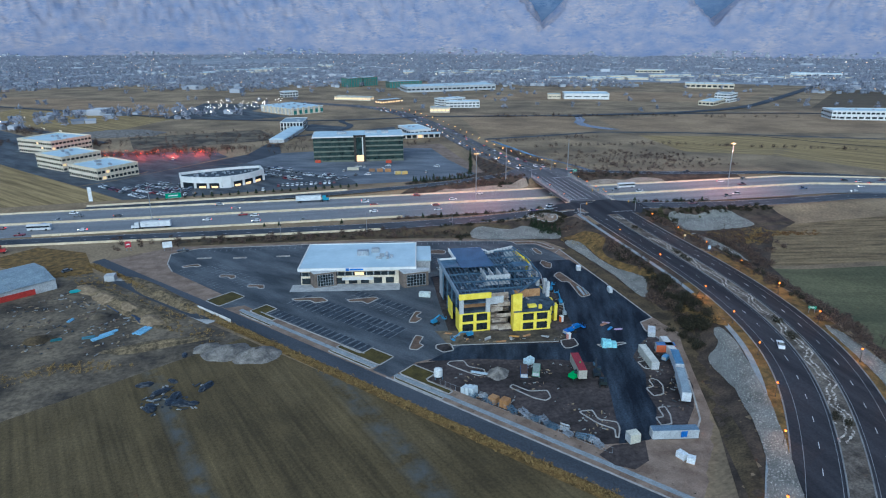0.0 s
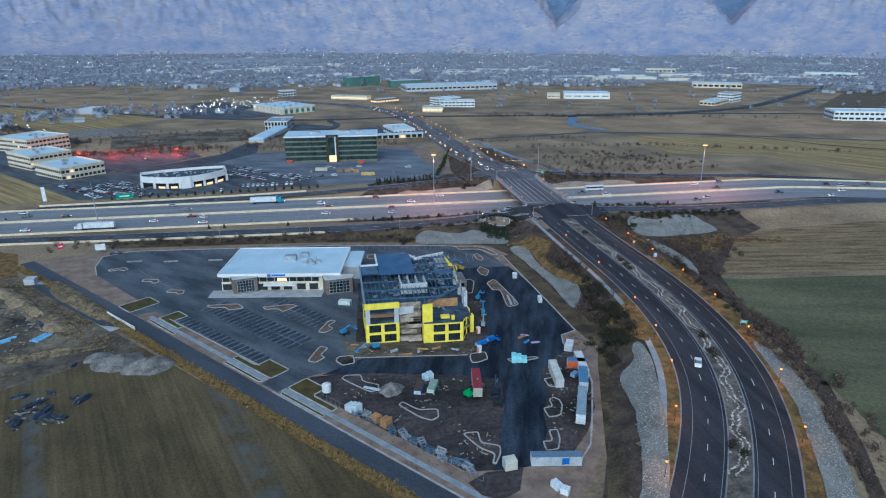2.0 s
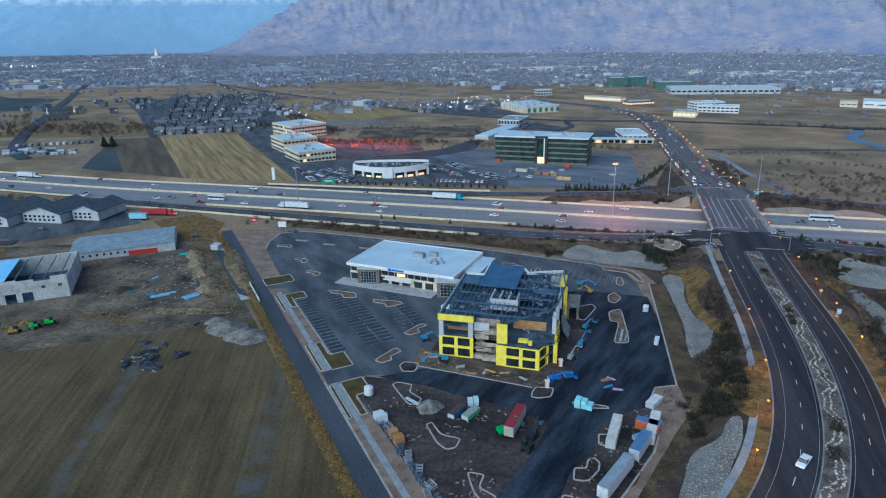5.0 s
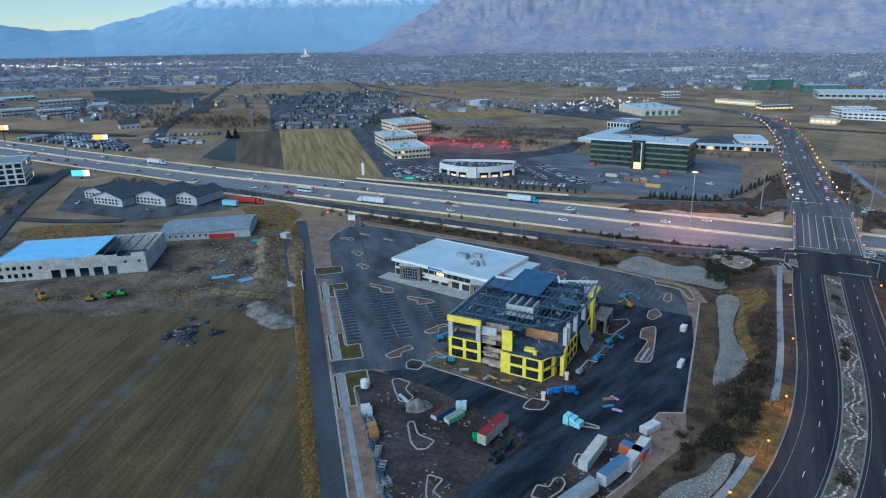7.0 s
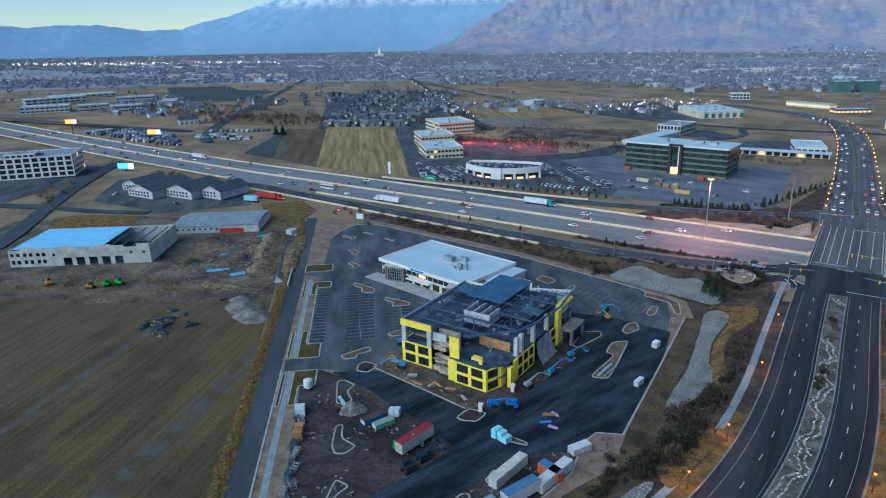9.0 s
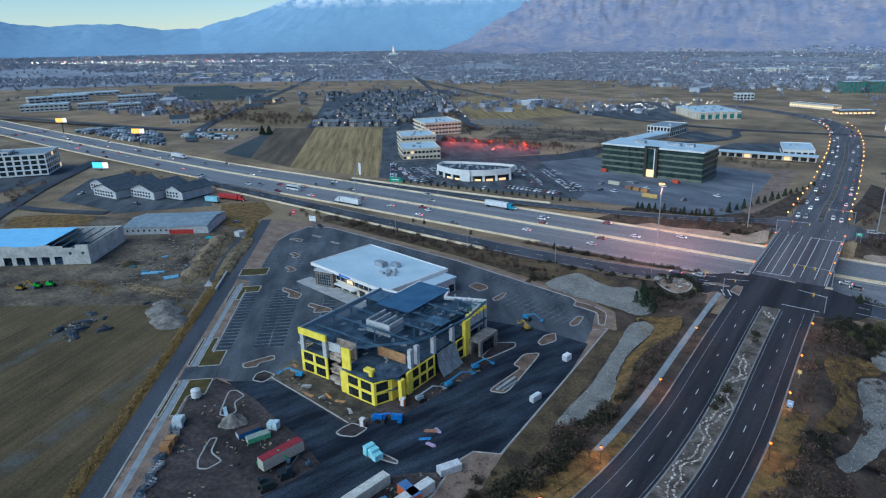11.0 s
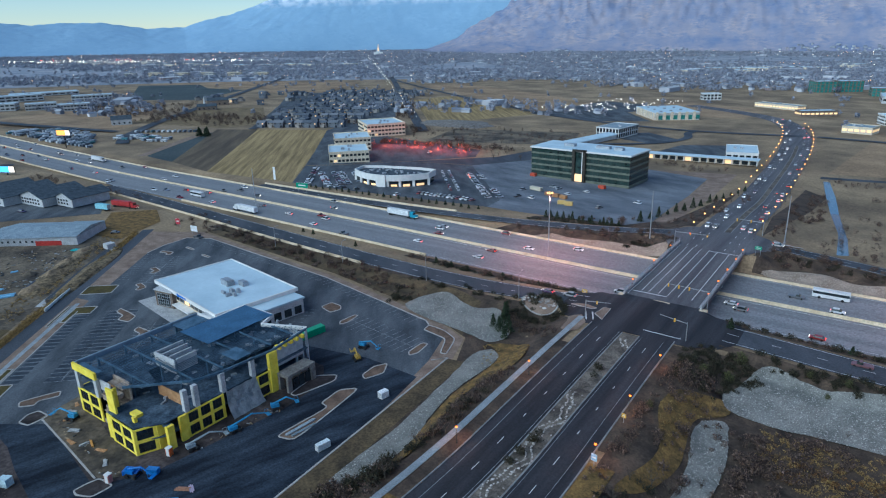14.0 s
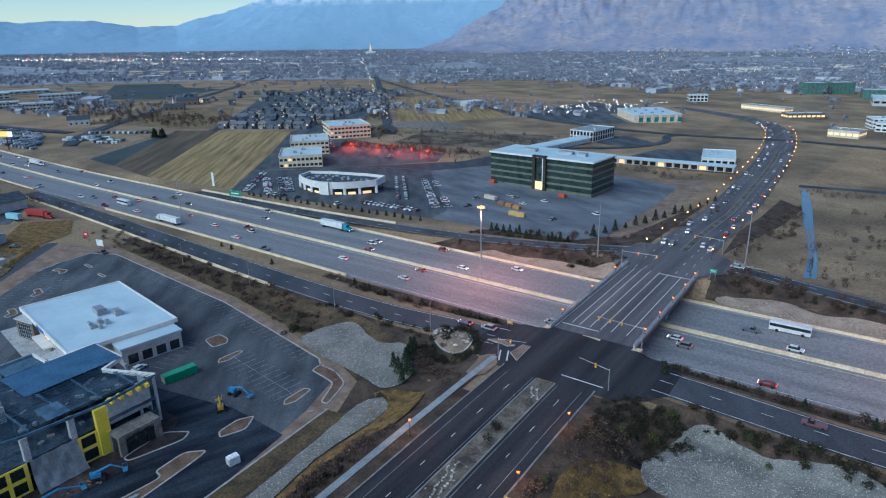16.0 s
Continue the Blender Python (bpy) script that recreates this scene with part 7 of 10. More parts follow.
def drive_along(line, offs, lo, hi, key, gap, forward, label, group):
    fine = resample(line, 1.0)
    for o in offs:
        ln = offset(fine, o)
        s = vr.uniform(0, gap)
        for i in range(len(ln) - 1):
            s -= 1.0
            if s <= 0 and lo < ln[i][key] < hi:
                d = ln[i + 1] - ln[i]
                a = math.degrees(math.atan2(d.y, d.x)) + (0 if forward else 180)
                put_car(ln[i].x, ln[i].y, ln[i].z + 0.08, a, label, group, True)
                s = vr.uniform(0.35, 1.7) * gap


drive_along(FREEWAY, (-22, -18.6, -15, -11.4, -7.7, -4.2), -620, 460, 0, 150, False, "car driving along the freeway with its lamps on", "freeway traffic")
drive_along(FREEWAY, (4.2, 7.7, 11.4, 15, 18.6, 22), -620, 460, 0, 150, True, "car driving along the freeway with its lamps on", "freeway traffic")
drive_along(ARTERIAL_N, (9.6, 6.0), 450, 1000, 1, 42, False, "car queuing on the avenue with bright headlamps", "avenue traffic")
drive_along(ARTERIAL_N, (-6.0, -9.8), 450, 1000, 1, 48, True, "car on the avenue with red tail lamps", "avenue traffic")
drive_along(RAMP_NE, (1.8,), 180, 300, 0, 60, True, "car waiting on the ramp", "ramp traffic")
put_car(128, 333.5, 4.0, 178, "white car on the ramp at the crossing", "ramp traffic", True, 1)
put_car(119, 333.8, 3.4, 178, "white car on the ramp at the crossing", "ramp traffic", True, 0)
put_car(218, 333, 2.2, 180, "white pickup coming up the ramp", "ramp traffic", True, 2)
p = at_y(offset(resample(ARTERIAL_S, 1.0), 6), 160)
put_car(p.x, p.y, p.z + 0.07, 240, "pale blue car heading south", "avenue traffic", True, 2)
put_car(-66, 314, 0.06, 5, "dark pickup parked at the lot's corner", "parked cars", False, 2)
put_car(51, 262, 0.06, 100, "blue car parked behind the office", "parked cars", False, 0)
# cars for sale and staff cars round the showroom
for (x0, y0), (x1, y1), n, t, full in (((-110, 431), (-146, 474), 17, 48, 0.7), ((-128, 462), (-96, 436), 13, 52, 0.8), ((-121, 468), (-88, 441), 13, 52, 0.85), ((-118, 472), (-85, 445), 13, 52, 0.85), ((-108, 476), (-84, 456), 9, 52, 0.7),
                                      ((-37, 522), (18, 459), 27, 41, 0.92), ((-31, 526), (24, 463), 20, 41, 0.5), ((-54, 520), (-12, 470), 16, 128, 0.8), ((-58, 517), (-16, 467), 14, 128, 0.6), ((-26, 447), (12, 449), 13, 85, 0.9), ((-90, 433), (-30, 436), 12, 85, 0.45), ((-205, 600), (-270, 668), 16, 45, 0.45), ((-190, 560), (-160, 520), 10, 45, 0.5), ((-175, 590), (-110, 585), 14, 85, 0.2)):
    for i in range(n):
        f = i / (n - 1)
        if vr.random() < full:
            put_car(x0 + (x1 - x0) * f, y0 + (y1 - y0) * f, 0.06, t + vr.uniform(-4, 4), "car parked in rows round the showroom", "showroom cars")
for i in range(9):
    x, y = 20 + vr.uniform(0, 80), 462 + vr.uniform(0, 70)
    if not (-4 < (x - 0) * 0.965 - (y - 551) * 0.262 < 86 and (y - 551) * 0.965 + x * 0.262 > -10):
        put_car(x, y, 0.05, vr.choice((75, 165, 255)), "car parked before the glass office", "office cars")


for x, y, t, col, lab in ((58, 470, 12, (0.6, 0.42, 0.14), "yellow crate on the office car park"), (63, 469, 12, (0.6, 0.42, 0.14), "yellow crate on the office car park"), (24, 500, -14, (0.55, 0.5, 0.38), "cream storage container on the office car park"), (46, 487, -10, (0.35, 0.18, 0.08), "brown stack of crates on the office car park"), (52, 485, -10, (0.4, 0.2, 0.08), "brown stack of crates on the office car park"), (40, 489, -10, (0.25, 0.14, 0.08), "brown stack of crates on the office car park"), (0, 546, -15, (0.5, 0.08, 0.04), "red skip beside the glass office"), (58, 532, -15, (0.5, 0.08, 0.04), "red skip beside the glass office")):
    container(x, y, t, 9 if "container" in lab else 4.5, col, lab, "crate" if "crate" in lab else "skip" if "skip" in lab else "storage_container", 2.2, ribs=False)


def truck(x, y, z, turn, body, cab, label):
    top = thing("semi_truck", label, "truck", x, y, z, turn)
    part("trailer", boxes((-15.6, -1.28, 1.2, 0, 1.28, 4.05)), paint("truck_box_%d" % abs(x), body), top)
    part("cab", boxes((0.8, -1.2, 0.9, 3.0, 1.2, 3.7), (3.0, -1.1, 0.9, 4.9, 1.1, 2.2)), paint("truck_cab_%d" % abs(x), cab), top)
    part("windscreen", boxes((2.98, -1.0, 2.4, 3.06, 1.0, 3.3)), M["glass"], top)
    part("chassis", boxes((-15, -0.5, 0.7, 4.6, 0.5, 1.2)), M["black"], top)
    for u in (-14, -12.7, -0.6, 0.8, 4.0):
        for v in (-1.05, 1.05):
            part("wheel", BIGWHEEL, None, top).matrix_basis = pose(u, v, 0.52)
    for v in (-0.8, 0.8):
        part("headlight", HEAD, None, top).matrix_basis = pose(4.92, v, 1.1)


def coach(x, y, z, turn, label):
    top = thing("coach", label, "bus", x, y, z, turn)
    part("body", boxes((-6, -1.25, 0.5, 6, 1.25, 3.4)), paint("coach_white", (0.7, 0.7, 0.7)), top)
    part("window_band", boxes((-5.8, -1.3, 1.8, 5.9, 1.3, 2.8)), M["glass"], top)
    for u in (-3.6, 3.8):
        for v in (-1.1, 1.1):
            part("wheel", BIGWHEEL, None, top).matrix_basis = pose(u, v, 0.52)


truck(-96, 363, -1.14, 178, (0.72, 0.72, 0.72), (0.7, 0.7, 0.7), "white semi truck driving on the freeway")
truck(2, 401, -1.14, -2, (0.7, 0.72, 0.72), (0.04, 0.3, 0.42), "semi truck with a teal cab on the freeway")
truck(-330, 405, -1.14, -2, (0.72, 0.72, 0.72), (0.6, 0.6, 0.6), "white semi truck far along the freeway")
coach(-150, 372, -1.14, 178, "white coach driving on the freeway")
coach(205, 392, -1.14, 0, "white coach driving on the freeway")
box_trailer(-170, 316, 12, 10, (0.3, 0.6, 0.68), "pale cyan trailer parked below the freeway")
truck(-155, 330, 0.0, 10, (0.45, 0.04, 0.04), (0.5, 0.04, 0.04), "red truck parked below the freeway")
# caravan and truck yard
M["caravanpaint"] = islands("caravan_paint", [(0.0, (0.5, 0.52, 0.54)), (0.3, (0.62, 0.64, 0.66)), (0.45, (0.12, 0.14, 0.17)), (0.65, (0.4, 0.42, 0.45)), (0.85, (0.05, 0.06, 0.08)), (1.0, (0.08, 0.22, 0.25))], 0.5, "object")
rv = thing("caravan", "white caravan parked in the storage yard", "caravan", 0, 0, -50)
part("body", boxes((-3, -1.1, 0.5, 3, 1.1, 2.6)), M["caravanpaint"], rv)
part("stripe", boxes((-2.9, -1.13, 1.2, 2.9, 1.13, 1.6)), M["glass"], rv)
for v in (-1.05, 1.05):
    part("wheel", BIGWHEEL, None, rv).matrix_basis = pose(0, v, 0.52)
tagged(rv, group="caravans")
first = True
YARD = [(-585, 432), (-590, 456), (-545, 487), (-480, 478), (-398, 432), (-400, 424)]
for row in range(9):
    for i in range(30):
        x, y = -592 + i * 6.4 + row * 2.2, 424 + row * 7.4 + i * 0.35
        if inside(x, y, YARD) and vr.random() < 0.8:
            m = pose(x, y, 0.02, 0, 0, 100 + vr.uniform(-6, 6))
            if first:
                rv.matrix_basis = m
                first = False
            else:
                copy_thing(rv, m)
for i in range(12):
    f = i / 11
    copy_thing(rv, pose(-465 + 52 * f, 516 + 37 * f, 0.02, 0, 0, 120 + vr.uniform(-5, 5)))
for i in range(34):
    f = vr.random()
    copy_thing(rv, pose(-445 + 60 * f + vr.uniform(-14, 14), 486 + 16 * f + vr.uniform(-12, 14), 0.02, 0, 0, vr.choice((30, 120))))
for o in PROTO:
    o.matrix_basis = pose(*((-112, 296, 0.06, 0, 0, 40), (-205, 290, 0.05, 0, 0, 20), (-262, 284, 0.05, 0, 0, 110))[PROTO.index(o)])
    tagged(o, "car parked beside a building", "car", "parked cars")


# ---- stones and planting ----
nr = np.random.default_rng(4)


def soup(name, tri, material, label, category="", kind="stuff"):
    """One mesh from an array of loose triangles (n, 3, 3)."""
    tri = np.asarray(tri, float)
    n = len(tri)
    return raw(name, tri.reshape(-1, 3).tolist(), np.arange(n * 3).reshape(n, 3).tolist(), material, label, category, kind)


STONE_V = np.array([(0, 0, 1), (0.9, 0.1, 0.25), (0.25, 0.85, 0.3), (-0.75, 0.5, 0.2), (-0.7, -0.55, 0.3), (0.3, -0.85, 0.2), (0.1, 0, -0.6)])
STONE_F = [(0, i, i % 5 + 1) for i in range(1, 6)] + [(6, i % 5 + 1, i) for i in range(1, 6)]


def stones(name, spots, size, material, label, squash=0.7):
    V, F = [], []
    for k, (x, y, z) in enumerate(spots):
        s = size * nr.uniform(0.55, 1.35)
        a = nr.uniform(0, 6.28)
        c, d = math.cos(a), math.sin(a)
        v = STONE_V * (s, s * nr.uniform(0.6, 1), s * squash) * nr.uniform(0.8, 1.2, (7, 1))
        V.append(np.column_stack((x + v[:, 0] * c - v[:, 1] * d, y + v[:, 0] * d + v[:, 1] * c, z + v[:, 2])))
        F += [tuple(i + 7 * k for i in f) for f in STONE_F]
    return raw(name, np.concatenate(V).tolist(), F, material, label, "rocks")


def spots_in(poly, n, up=0.1):
    xs, ys = [p[0] for p in poly], [p[1] for p in poly]
    out = []
    while len(out) < n:
        x, y = nr.uniform(min(xs), max(xs)), nr.uniform(min(ys), max(ys))
        if inside(x, y, poly):
            out.append((x, y, land(x, y) + up))
    return out


M["sandrock"] = surface("tan_gravel_bed", (0.22, 0.17, 0.13), (0.36, 0.29, 0.23), 0.15, 2.5, 0.95, 0.8, 0.2)
M["sandstone"] = islands("tan_gravel_stone", [(0.0, (0.2, 0.15, 0.115)), (0.5, (0.32, 0.26, 0.21)), (1.0, (0.48, 0.41, 0.34))], 0.95)
RIPRAP = {
    "west": [(119, 165), (125.5, 167), (129, 177), (132.4, 177), (130.6, 166), (125.1, 151.5), (117.6, 131.5), (105.6, 108.5), (97.1, 92.5), (89, 96), (99, 108), (107, 124), (115, 145)],
    "swale": [(118, 284), (121.5, 290), (127, 286), (126.5, 275), (125.5, 262), (127.5, 248), (131.5, 235), (132.5, 227), (129, 222), (127, 216), (123.5, 213.5), (123, 224), (123.5, 238), (121.7, 257), (119.7, 273)],
    "ramp": [(75, 301), (77.5, 315), (84, 320), (94, 315), (101.5, 313.5), (107.5, 317.5), (114, 312), (121, 303), (121.5, 297.5), (119, 292), (112, 294), (106, 295), (90, 297)],
    "east": [(187.5, 300), (190, 305), (191.5, 310), (193, 318), (197.5, 320), (203.5, 318), (211, 316.5), (218.5, 319), (227, 321), (235, 318), (238, 306), (236, 299), (225, 296.5), (213, 296.5), (203.5, 293.5), (196, 293), (190.5, 293.5)],
    "eastverge": [(168, 172), (169, 162), (167, 150.5), (165, 140.5), (160, 129), (154.5, 116.5), (149, 106), (142, 94), (133, 94), (138.6, 102), (143.7, 111), (150, 123), (157, 137), (161.5, 151.5), (165, 164)],
    "creek": [(189, 262), (187.5, 270), (185.6, 280), (187.5, 286), (192, 288.5), (194, 281), (195.5, 272), (196, 258), (192, 244), (188, 234), (184, 234), (188, 246)],
    "northwest": [(72, 404), (82, 411), (96, 409), (109, 412), (128, 412), (141, 411), (141, 405), (110, 402)],
    "northeast": [(176, 404), (186, 410), (200, 415), (211, 408), (222, 412), (240, 408), (240, 401), (205, 400)],
}
for nm, poly in RIPRAP.items():
    poly = [(p.x + 0.5 * noise.noise(Vector((p.x * 0.4, p.y * 0.4, 1))), p.y + 0.5 * noise.noise(Vector((p.x * 0.4, p.y * 0.4, 5)))) for p in rounded(poly, 2)]
    far = nm.startswith("north")
    drape(nm + "_rock_bed", poly, M["sandrock"] if far else M["rockbed"], 0.34, "bank of pale grey riprap gravel")
    a = abs(sum(p[0] * q[1] - p[1] * q[0] for p, q in zip(poly, poly[1:] + poly[:1]))) / 2
    stones("riprap_stones", spots_in(poly, int(a * 7), 0.36), 0.18, M["sandstone"] if far else M["riprap"], "loose pale grey riprap stones on the bank")
# light stone on the bridge abutment fans, boulders in the median, oval stone beds
sp = []
fine_med = resample([p for p in ARTERIAL_S if p.y < 312], 0.5)
for i, (p, n) in enumerate(zip(fine_med, normals2(fine_med))):
    q = i * 0.5
    if noise.noise(Vector((q * 0.02, 3, 0))) < -0.25:
        continue
    w = 1.1 * math.sin(q * 0.3) + 0.5 * math.sin(q * 0.71 + 1) - 0.4
    for k in (-0.75, 0.75):
        sp.append((p.x + n.x * (w + k) + nr.uniform(-0.2, 0.2), p.y + n.y * (w + k) + nr.uniform(-0.2, 0.2), p.z + 0.22))
    if i % 5 == 0:
        q = nr.uniform(-2.6, 1.9)
        sp.append((p.x + n.x * q, p.y + n.y * q, p.z + 0.2))
stones("median_boulders", sp, 0.36, M["boulder"], "winding line of pale boulders in the median")
for cx, cy, rx, ry, t in ((121, 323.5, 8, 5, -25), (184, 440, 6.5, 4.2, -25)):
    c, s = math.cos(radians(t)), math.sin(radians(t))
    ring = [(cx + c * rx * math.cos(a) - s * ry * math.sin(a), cy + s * rx * math.cos(a) + c * ry * math.sin(a)) for a in np.linspace(0, 2 * math.pi, 25)[:-1]]
    drape("stone_oval", ring, M["gravel"], 0.35, "oval bed of white stones ringed by pale kerb")
    kerb("oval_kerb", [Vector((*q, land(*q) + 0.36)) for q in ring + ring[:1]], "pale kerb round the oval bed", 0.5, 0.25)
    stones("oval_stones", [(cx + c * u - s * v, cy + s * u + c * v, land(cx, cy) + 0.5) for u, v in nr.uniform((-rx * 0.75, -ry * 0.7), (rx * 0.75, ry * 0.7), (40, 2))], 0.7, M["boulder"], "white boulders in the oval bed")
for poly in ([(118, 291), (124, 295.5), (132, 296), (136, 284), (136, 274), (131, 269.6), (129.5, 261), (132, 247), (135.5, 235), (136.5, 226), (132.8, 224), (132.6, 231), (128, 248), (126, 261), (127, 274), (127.2, 285), (122, 290.5)],
             [(183.4, 262), (178.4, 274), (177, 280), (178, 288), (182, 293), (187.5, 298.5), (191, 296), (192, 293), (190.5, 289.5), (186.3, 286), (185, 280), (186.3, 271.5), (187.5, 262), (184, 246), (178, 240)],
             [(128.5, 199), (137.5, 204), (140.5, 206), (140.5, 199.5), (137.5, 186.5), (135.5, 176), (132.5, 177.5), (129, 186)]):
    drape("ochre_bank", [tuple(p) for p in rounded(poly, 2)], M["ochre"], 0.3, "ochre dry grass bank")
drape("grass_bank", [(113.5, 277), (119, 278), (122, 240), (124, 212), (128, 200), (126, 182), (119, 168), (112, 148), (103, 124), (92, 98), (88, 100), (100, 128), (108, 150), (116, 172), (120.5, 184), (118.5, 197), (115.8, 240)], M["drygrass"], 0.06, "strip of dull dry grass along the lot")
drape("ramp_bank", [(-70, 323), (31, 313), (93, 301), (108, 293), (100, 318), (86, 322.5), (40, 326), (-40, 333), (-76, 336)], M["drygrass"], 0.07, "dry grass bank below the ramp")

# stream and creek
sheet("river", [(178, 640), (182, 640), (190, 590), (197.5, 530), (204, 480), (206.5, 449), (202, 447), (199.4, 490), (192, 540), (184, 594)], M["water"], 0.06, "blue grey stream between dark banks")
sheet("river", [(352, 838), (362, 836), (352, 800), (336, 770), (334, 742), (345, 716), (352, 700), (338, 699), (327, 716), (320, 742), (324, 772), (340, 802)], M["water"], 0.06, "blue grey winding stream")
sheet("creek", [(168, 655), (250, 671), (318, 687), (400, 668), (466, 641), (596, 579), (900, 470), (900, 465), (596, 573), (466, 633), (400, 660), (318, 679), (250, 663), (168, 647)], M["street"], 0.05, "dark creek road across the fields")
sheet("field_ditch", [(470, 630), (474, 631), (520, 560), (620, 470), (616, 468), (515, 557)], M["banksoil"], 0.055, "dark ditch across the golden field")


def leaves(spots, per, size, shape="dome"):
    """Small loose triangles filling a set of crowns: x, y, z, radius, height."""
    out = []
    for x, y, z, r, h in spots:
        n = int(per * max(0.5, min(3, r * r / 2)))
        u = nr.normal(size=(n, 3))
        u /= np.linalg.norm(u, axis=1)[:, None]
        u *= nr.uniform(0.45, 1.08, (n, 1)) * (1 + 0.35 * np.sin(u[:, :1] * 7 + x) * np.cos(u[:, 1:2] * 6 + y))
        c = np.column_stack((x + u[:, 0] * r, y + u[:, 1] * r, z + h * 0.5 + u[:, 2] * h * 0.5))
        if shape == "cone":
            f = nr.uniform(0, 1, n) ** 1.4
            a = nr.uniform(0, 6.28, n)
            rr = r * (1 - f) * nr.uniform(0.45, 1.15, n) + 0.05
            c = np.column_stack((x + rr * np.cos(a), y + rr * np.sin(a), z + 0.2 + h * f))
        c[:, 2] = np.maximum(c[:, 2], z)
        d = nr.normal(size=(n, 3, 3)) * size * (0.6 + 0.4 * min(2, r))
        out.append(c[:, None, :] + d)
    return np.concatenate(out)


ART2 = [(p.x, p.y) for p in ARTERIAL_S[::3]]


def shrubs(poly, n, r0, r1, squash=0.8):
    out = []
    for (x, y, z), r in zip(spots_in(poly, n, 0), nr.uniform(r0, r1, n)):
        # keep the footpath clear
        if 90 < x < 160 and 80 < y < 322 and 16.4 - r * 0.6 < near_line(x, y, ART2)[0] < 19.4 + r * 0.6:
            continue
        out.append((x, y, z - 0.1, r, r * 2 * squash))
    return out


# dark evergreen hedges and shrubs
HEDGE = shrubs([(174, 294), (174, 312), (180, 320), (192, 320), (196, 311), (188, 297), (181, 293)], 80, 0.7, 1.25, 0.6) + shrubs([(196, 322), (240, 322.5), (240, 319.5), (200, 318)], 26, 0.9, 1.6) + shrubs([(110, 327), (124, 331), (130, 328), (133, 318), (127, 312), (130, 322), (124, 328)], 40, 0.8, 1.4) + shrubs([(112, 318), (118, 313), (128, 313), (118, 316)], 16, 0.8, 1.5) + shrubs([(139, 244), (141, 268), (141.4, 300), (140.2, 306), (139.3, 280)], 30, 0.6, 1.1) + shrubs([(124, 184), (129, 204), (133, 224), (139, 226), (139, 200), (134, 182), (129, 178)], 60, 1.0, 2.4) + shrubs([(116, 166), (121, 178), (126, 196), (129, 190), (124, 172)], 12, 0.8, 1.8)
for poly, n in (([(176, 304), (180, 314), (186, 321), (193, 321), (191, 312), (187, 304)], 16), ([(188, 323.5), (232, 323.5), (262, 327), (262, 320), (222, 319.5)], 36),
                ([(109, 321), (114, 330), (126, 324.5), (128, 314), (118, 312)], 16), ([(60, 322), (110, 320), (108, 326), (62, 327)], 22),
                ([(132, 215), (139, 238), (141, 262), (137, 262), (134, 240), (129, 222)], 26), ([(132, 180), (137, 190), (139, 205), (133, 208), (127, 196)], 22),
                ([(60, 343), (95, 342), (95, 346), (60, 347)], 26), ([(100, 341), (128, 341), (130, 346), (104, 347)], 20), ([(176, 339), (226, 340), (226, 345), (178, 346)], 30),
                ([(182, 418), (232, 412), (232, 416), (184, 423)], 24), ([(60, 424), (110, 432), (108, 437), (60, 430)], 26), ([(178, 246), (186, 252), (184, 230), (178, 214), (175, 222)], 24),
                ([(172, 190), (178, 215), (186, 205), (182, 180), (176, 166)], 24), ([(120, 408), (142, 414), (142, 420), (122, 420)], 14), ([(112, 190), (124, 205), (126, 190), (120, 175)], 8),
                ([(-70, 330), (-20, 328), (20, 322), (15, 318), (-50, 324)], 20), ([(70, 300), (62, 314), (72, 318), (77, 308)], 14)):
    HEDGE += shrubs(poly, n, 0.7, 1.6, 0.7)
for y in (240, 250, 164, 178, 120, 285):
    p = at_y(ART, y)
    HEDGE += [(p.x + nr.uniform(-1.5, 1.2), p.y + nr.uniform(-3, 3), p.z + 0.1, 1.2, 1.7) for _ in range(4)]
soup("evergreen_shrubs", leaves(HEDGE, 210, 0.14), M["shrubleaf"], "dark evergreen shrubs on the banks", "shrubs")
CORNER = shrubs([(175, 296), (176, 310), (182, 318.5), (192, 319.5), (195, 312), (189, 300), (182, 295)], 46, 0.7, 1.3, 0.6) + shrubs([(194, 318), (206, 321), (240, 321), (262, 323), (262, 318), (214, 317.5)], 40, 0.7, 1.3, 0.6)
soup("corner_shrubs", leaves(CORNER, 190, 0.17), M["shrubleaf"], "dense dark green shrubs at the corner of the crossing", "shrubs")
# bare brush
BRUSH = []
for poly, n in (([(-75, 338), (30, 328), (60, 322), (60, 314), (30, 316), (-70, 326)], 70), ([(126, 205), (133, 222), (140, 216), (138, 190), (130, 184)], 36), ([(134, 232), (138, 262), (141, 296), (138, 300), (134, 270), (133, 245)], 34),
                ([(176, 300), (180, 255), (190, 250), (196, 285), (190, 292)], 44), ([(195, 286), (206, 281), (232, 284), (226, 262), (200, 250)], 60), ([(174, 178), (178, 220), (190, 232), (190, 180), (180, 150)], 50), ([(165, 132), (178, 168), (186, 160), (176, 128), (164, 112)], 30),
                ([(56, 410), (110, 426), (140, 430), (141, 415), (100, 412)], 60), ([(174, 412), (182, 430), (240, 418), (240, 410), (200, 416)], 50), ([(176, 448), (190, 520), (186, 590), (178, 590), (172, 520)], 70), ([(60, 436), (140, 446), (150, 560), (138, 560), (125, 470)], 60), ([(140, 346), (100, 349), (40, 350), (40, 345), (100, 338)], 40), ([(174, 350), (240, 349), (240, 341), (176, 336)], 40),
                ([(205, 430), (330, 440), (330, 560), (215, 560)], 160), ([(-66, 318), (-100, 322), (-110, 345), (-60, 340)], 20)):
    BRUSH += shrubs(poly, n, 0.6, 1.7)
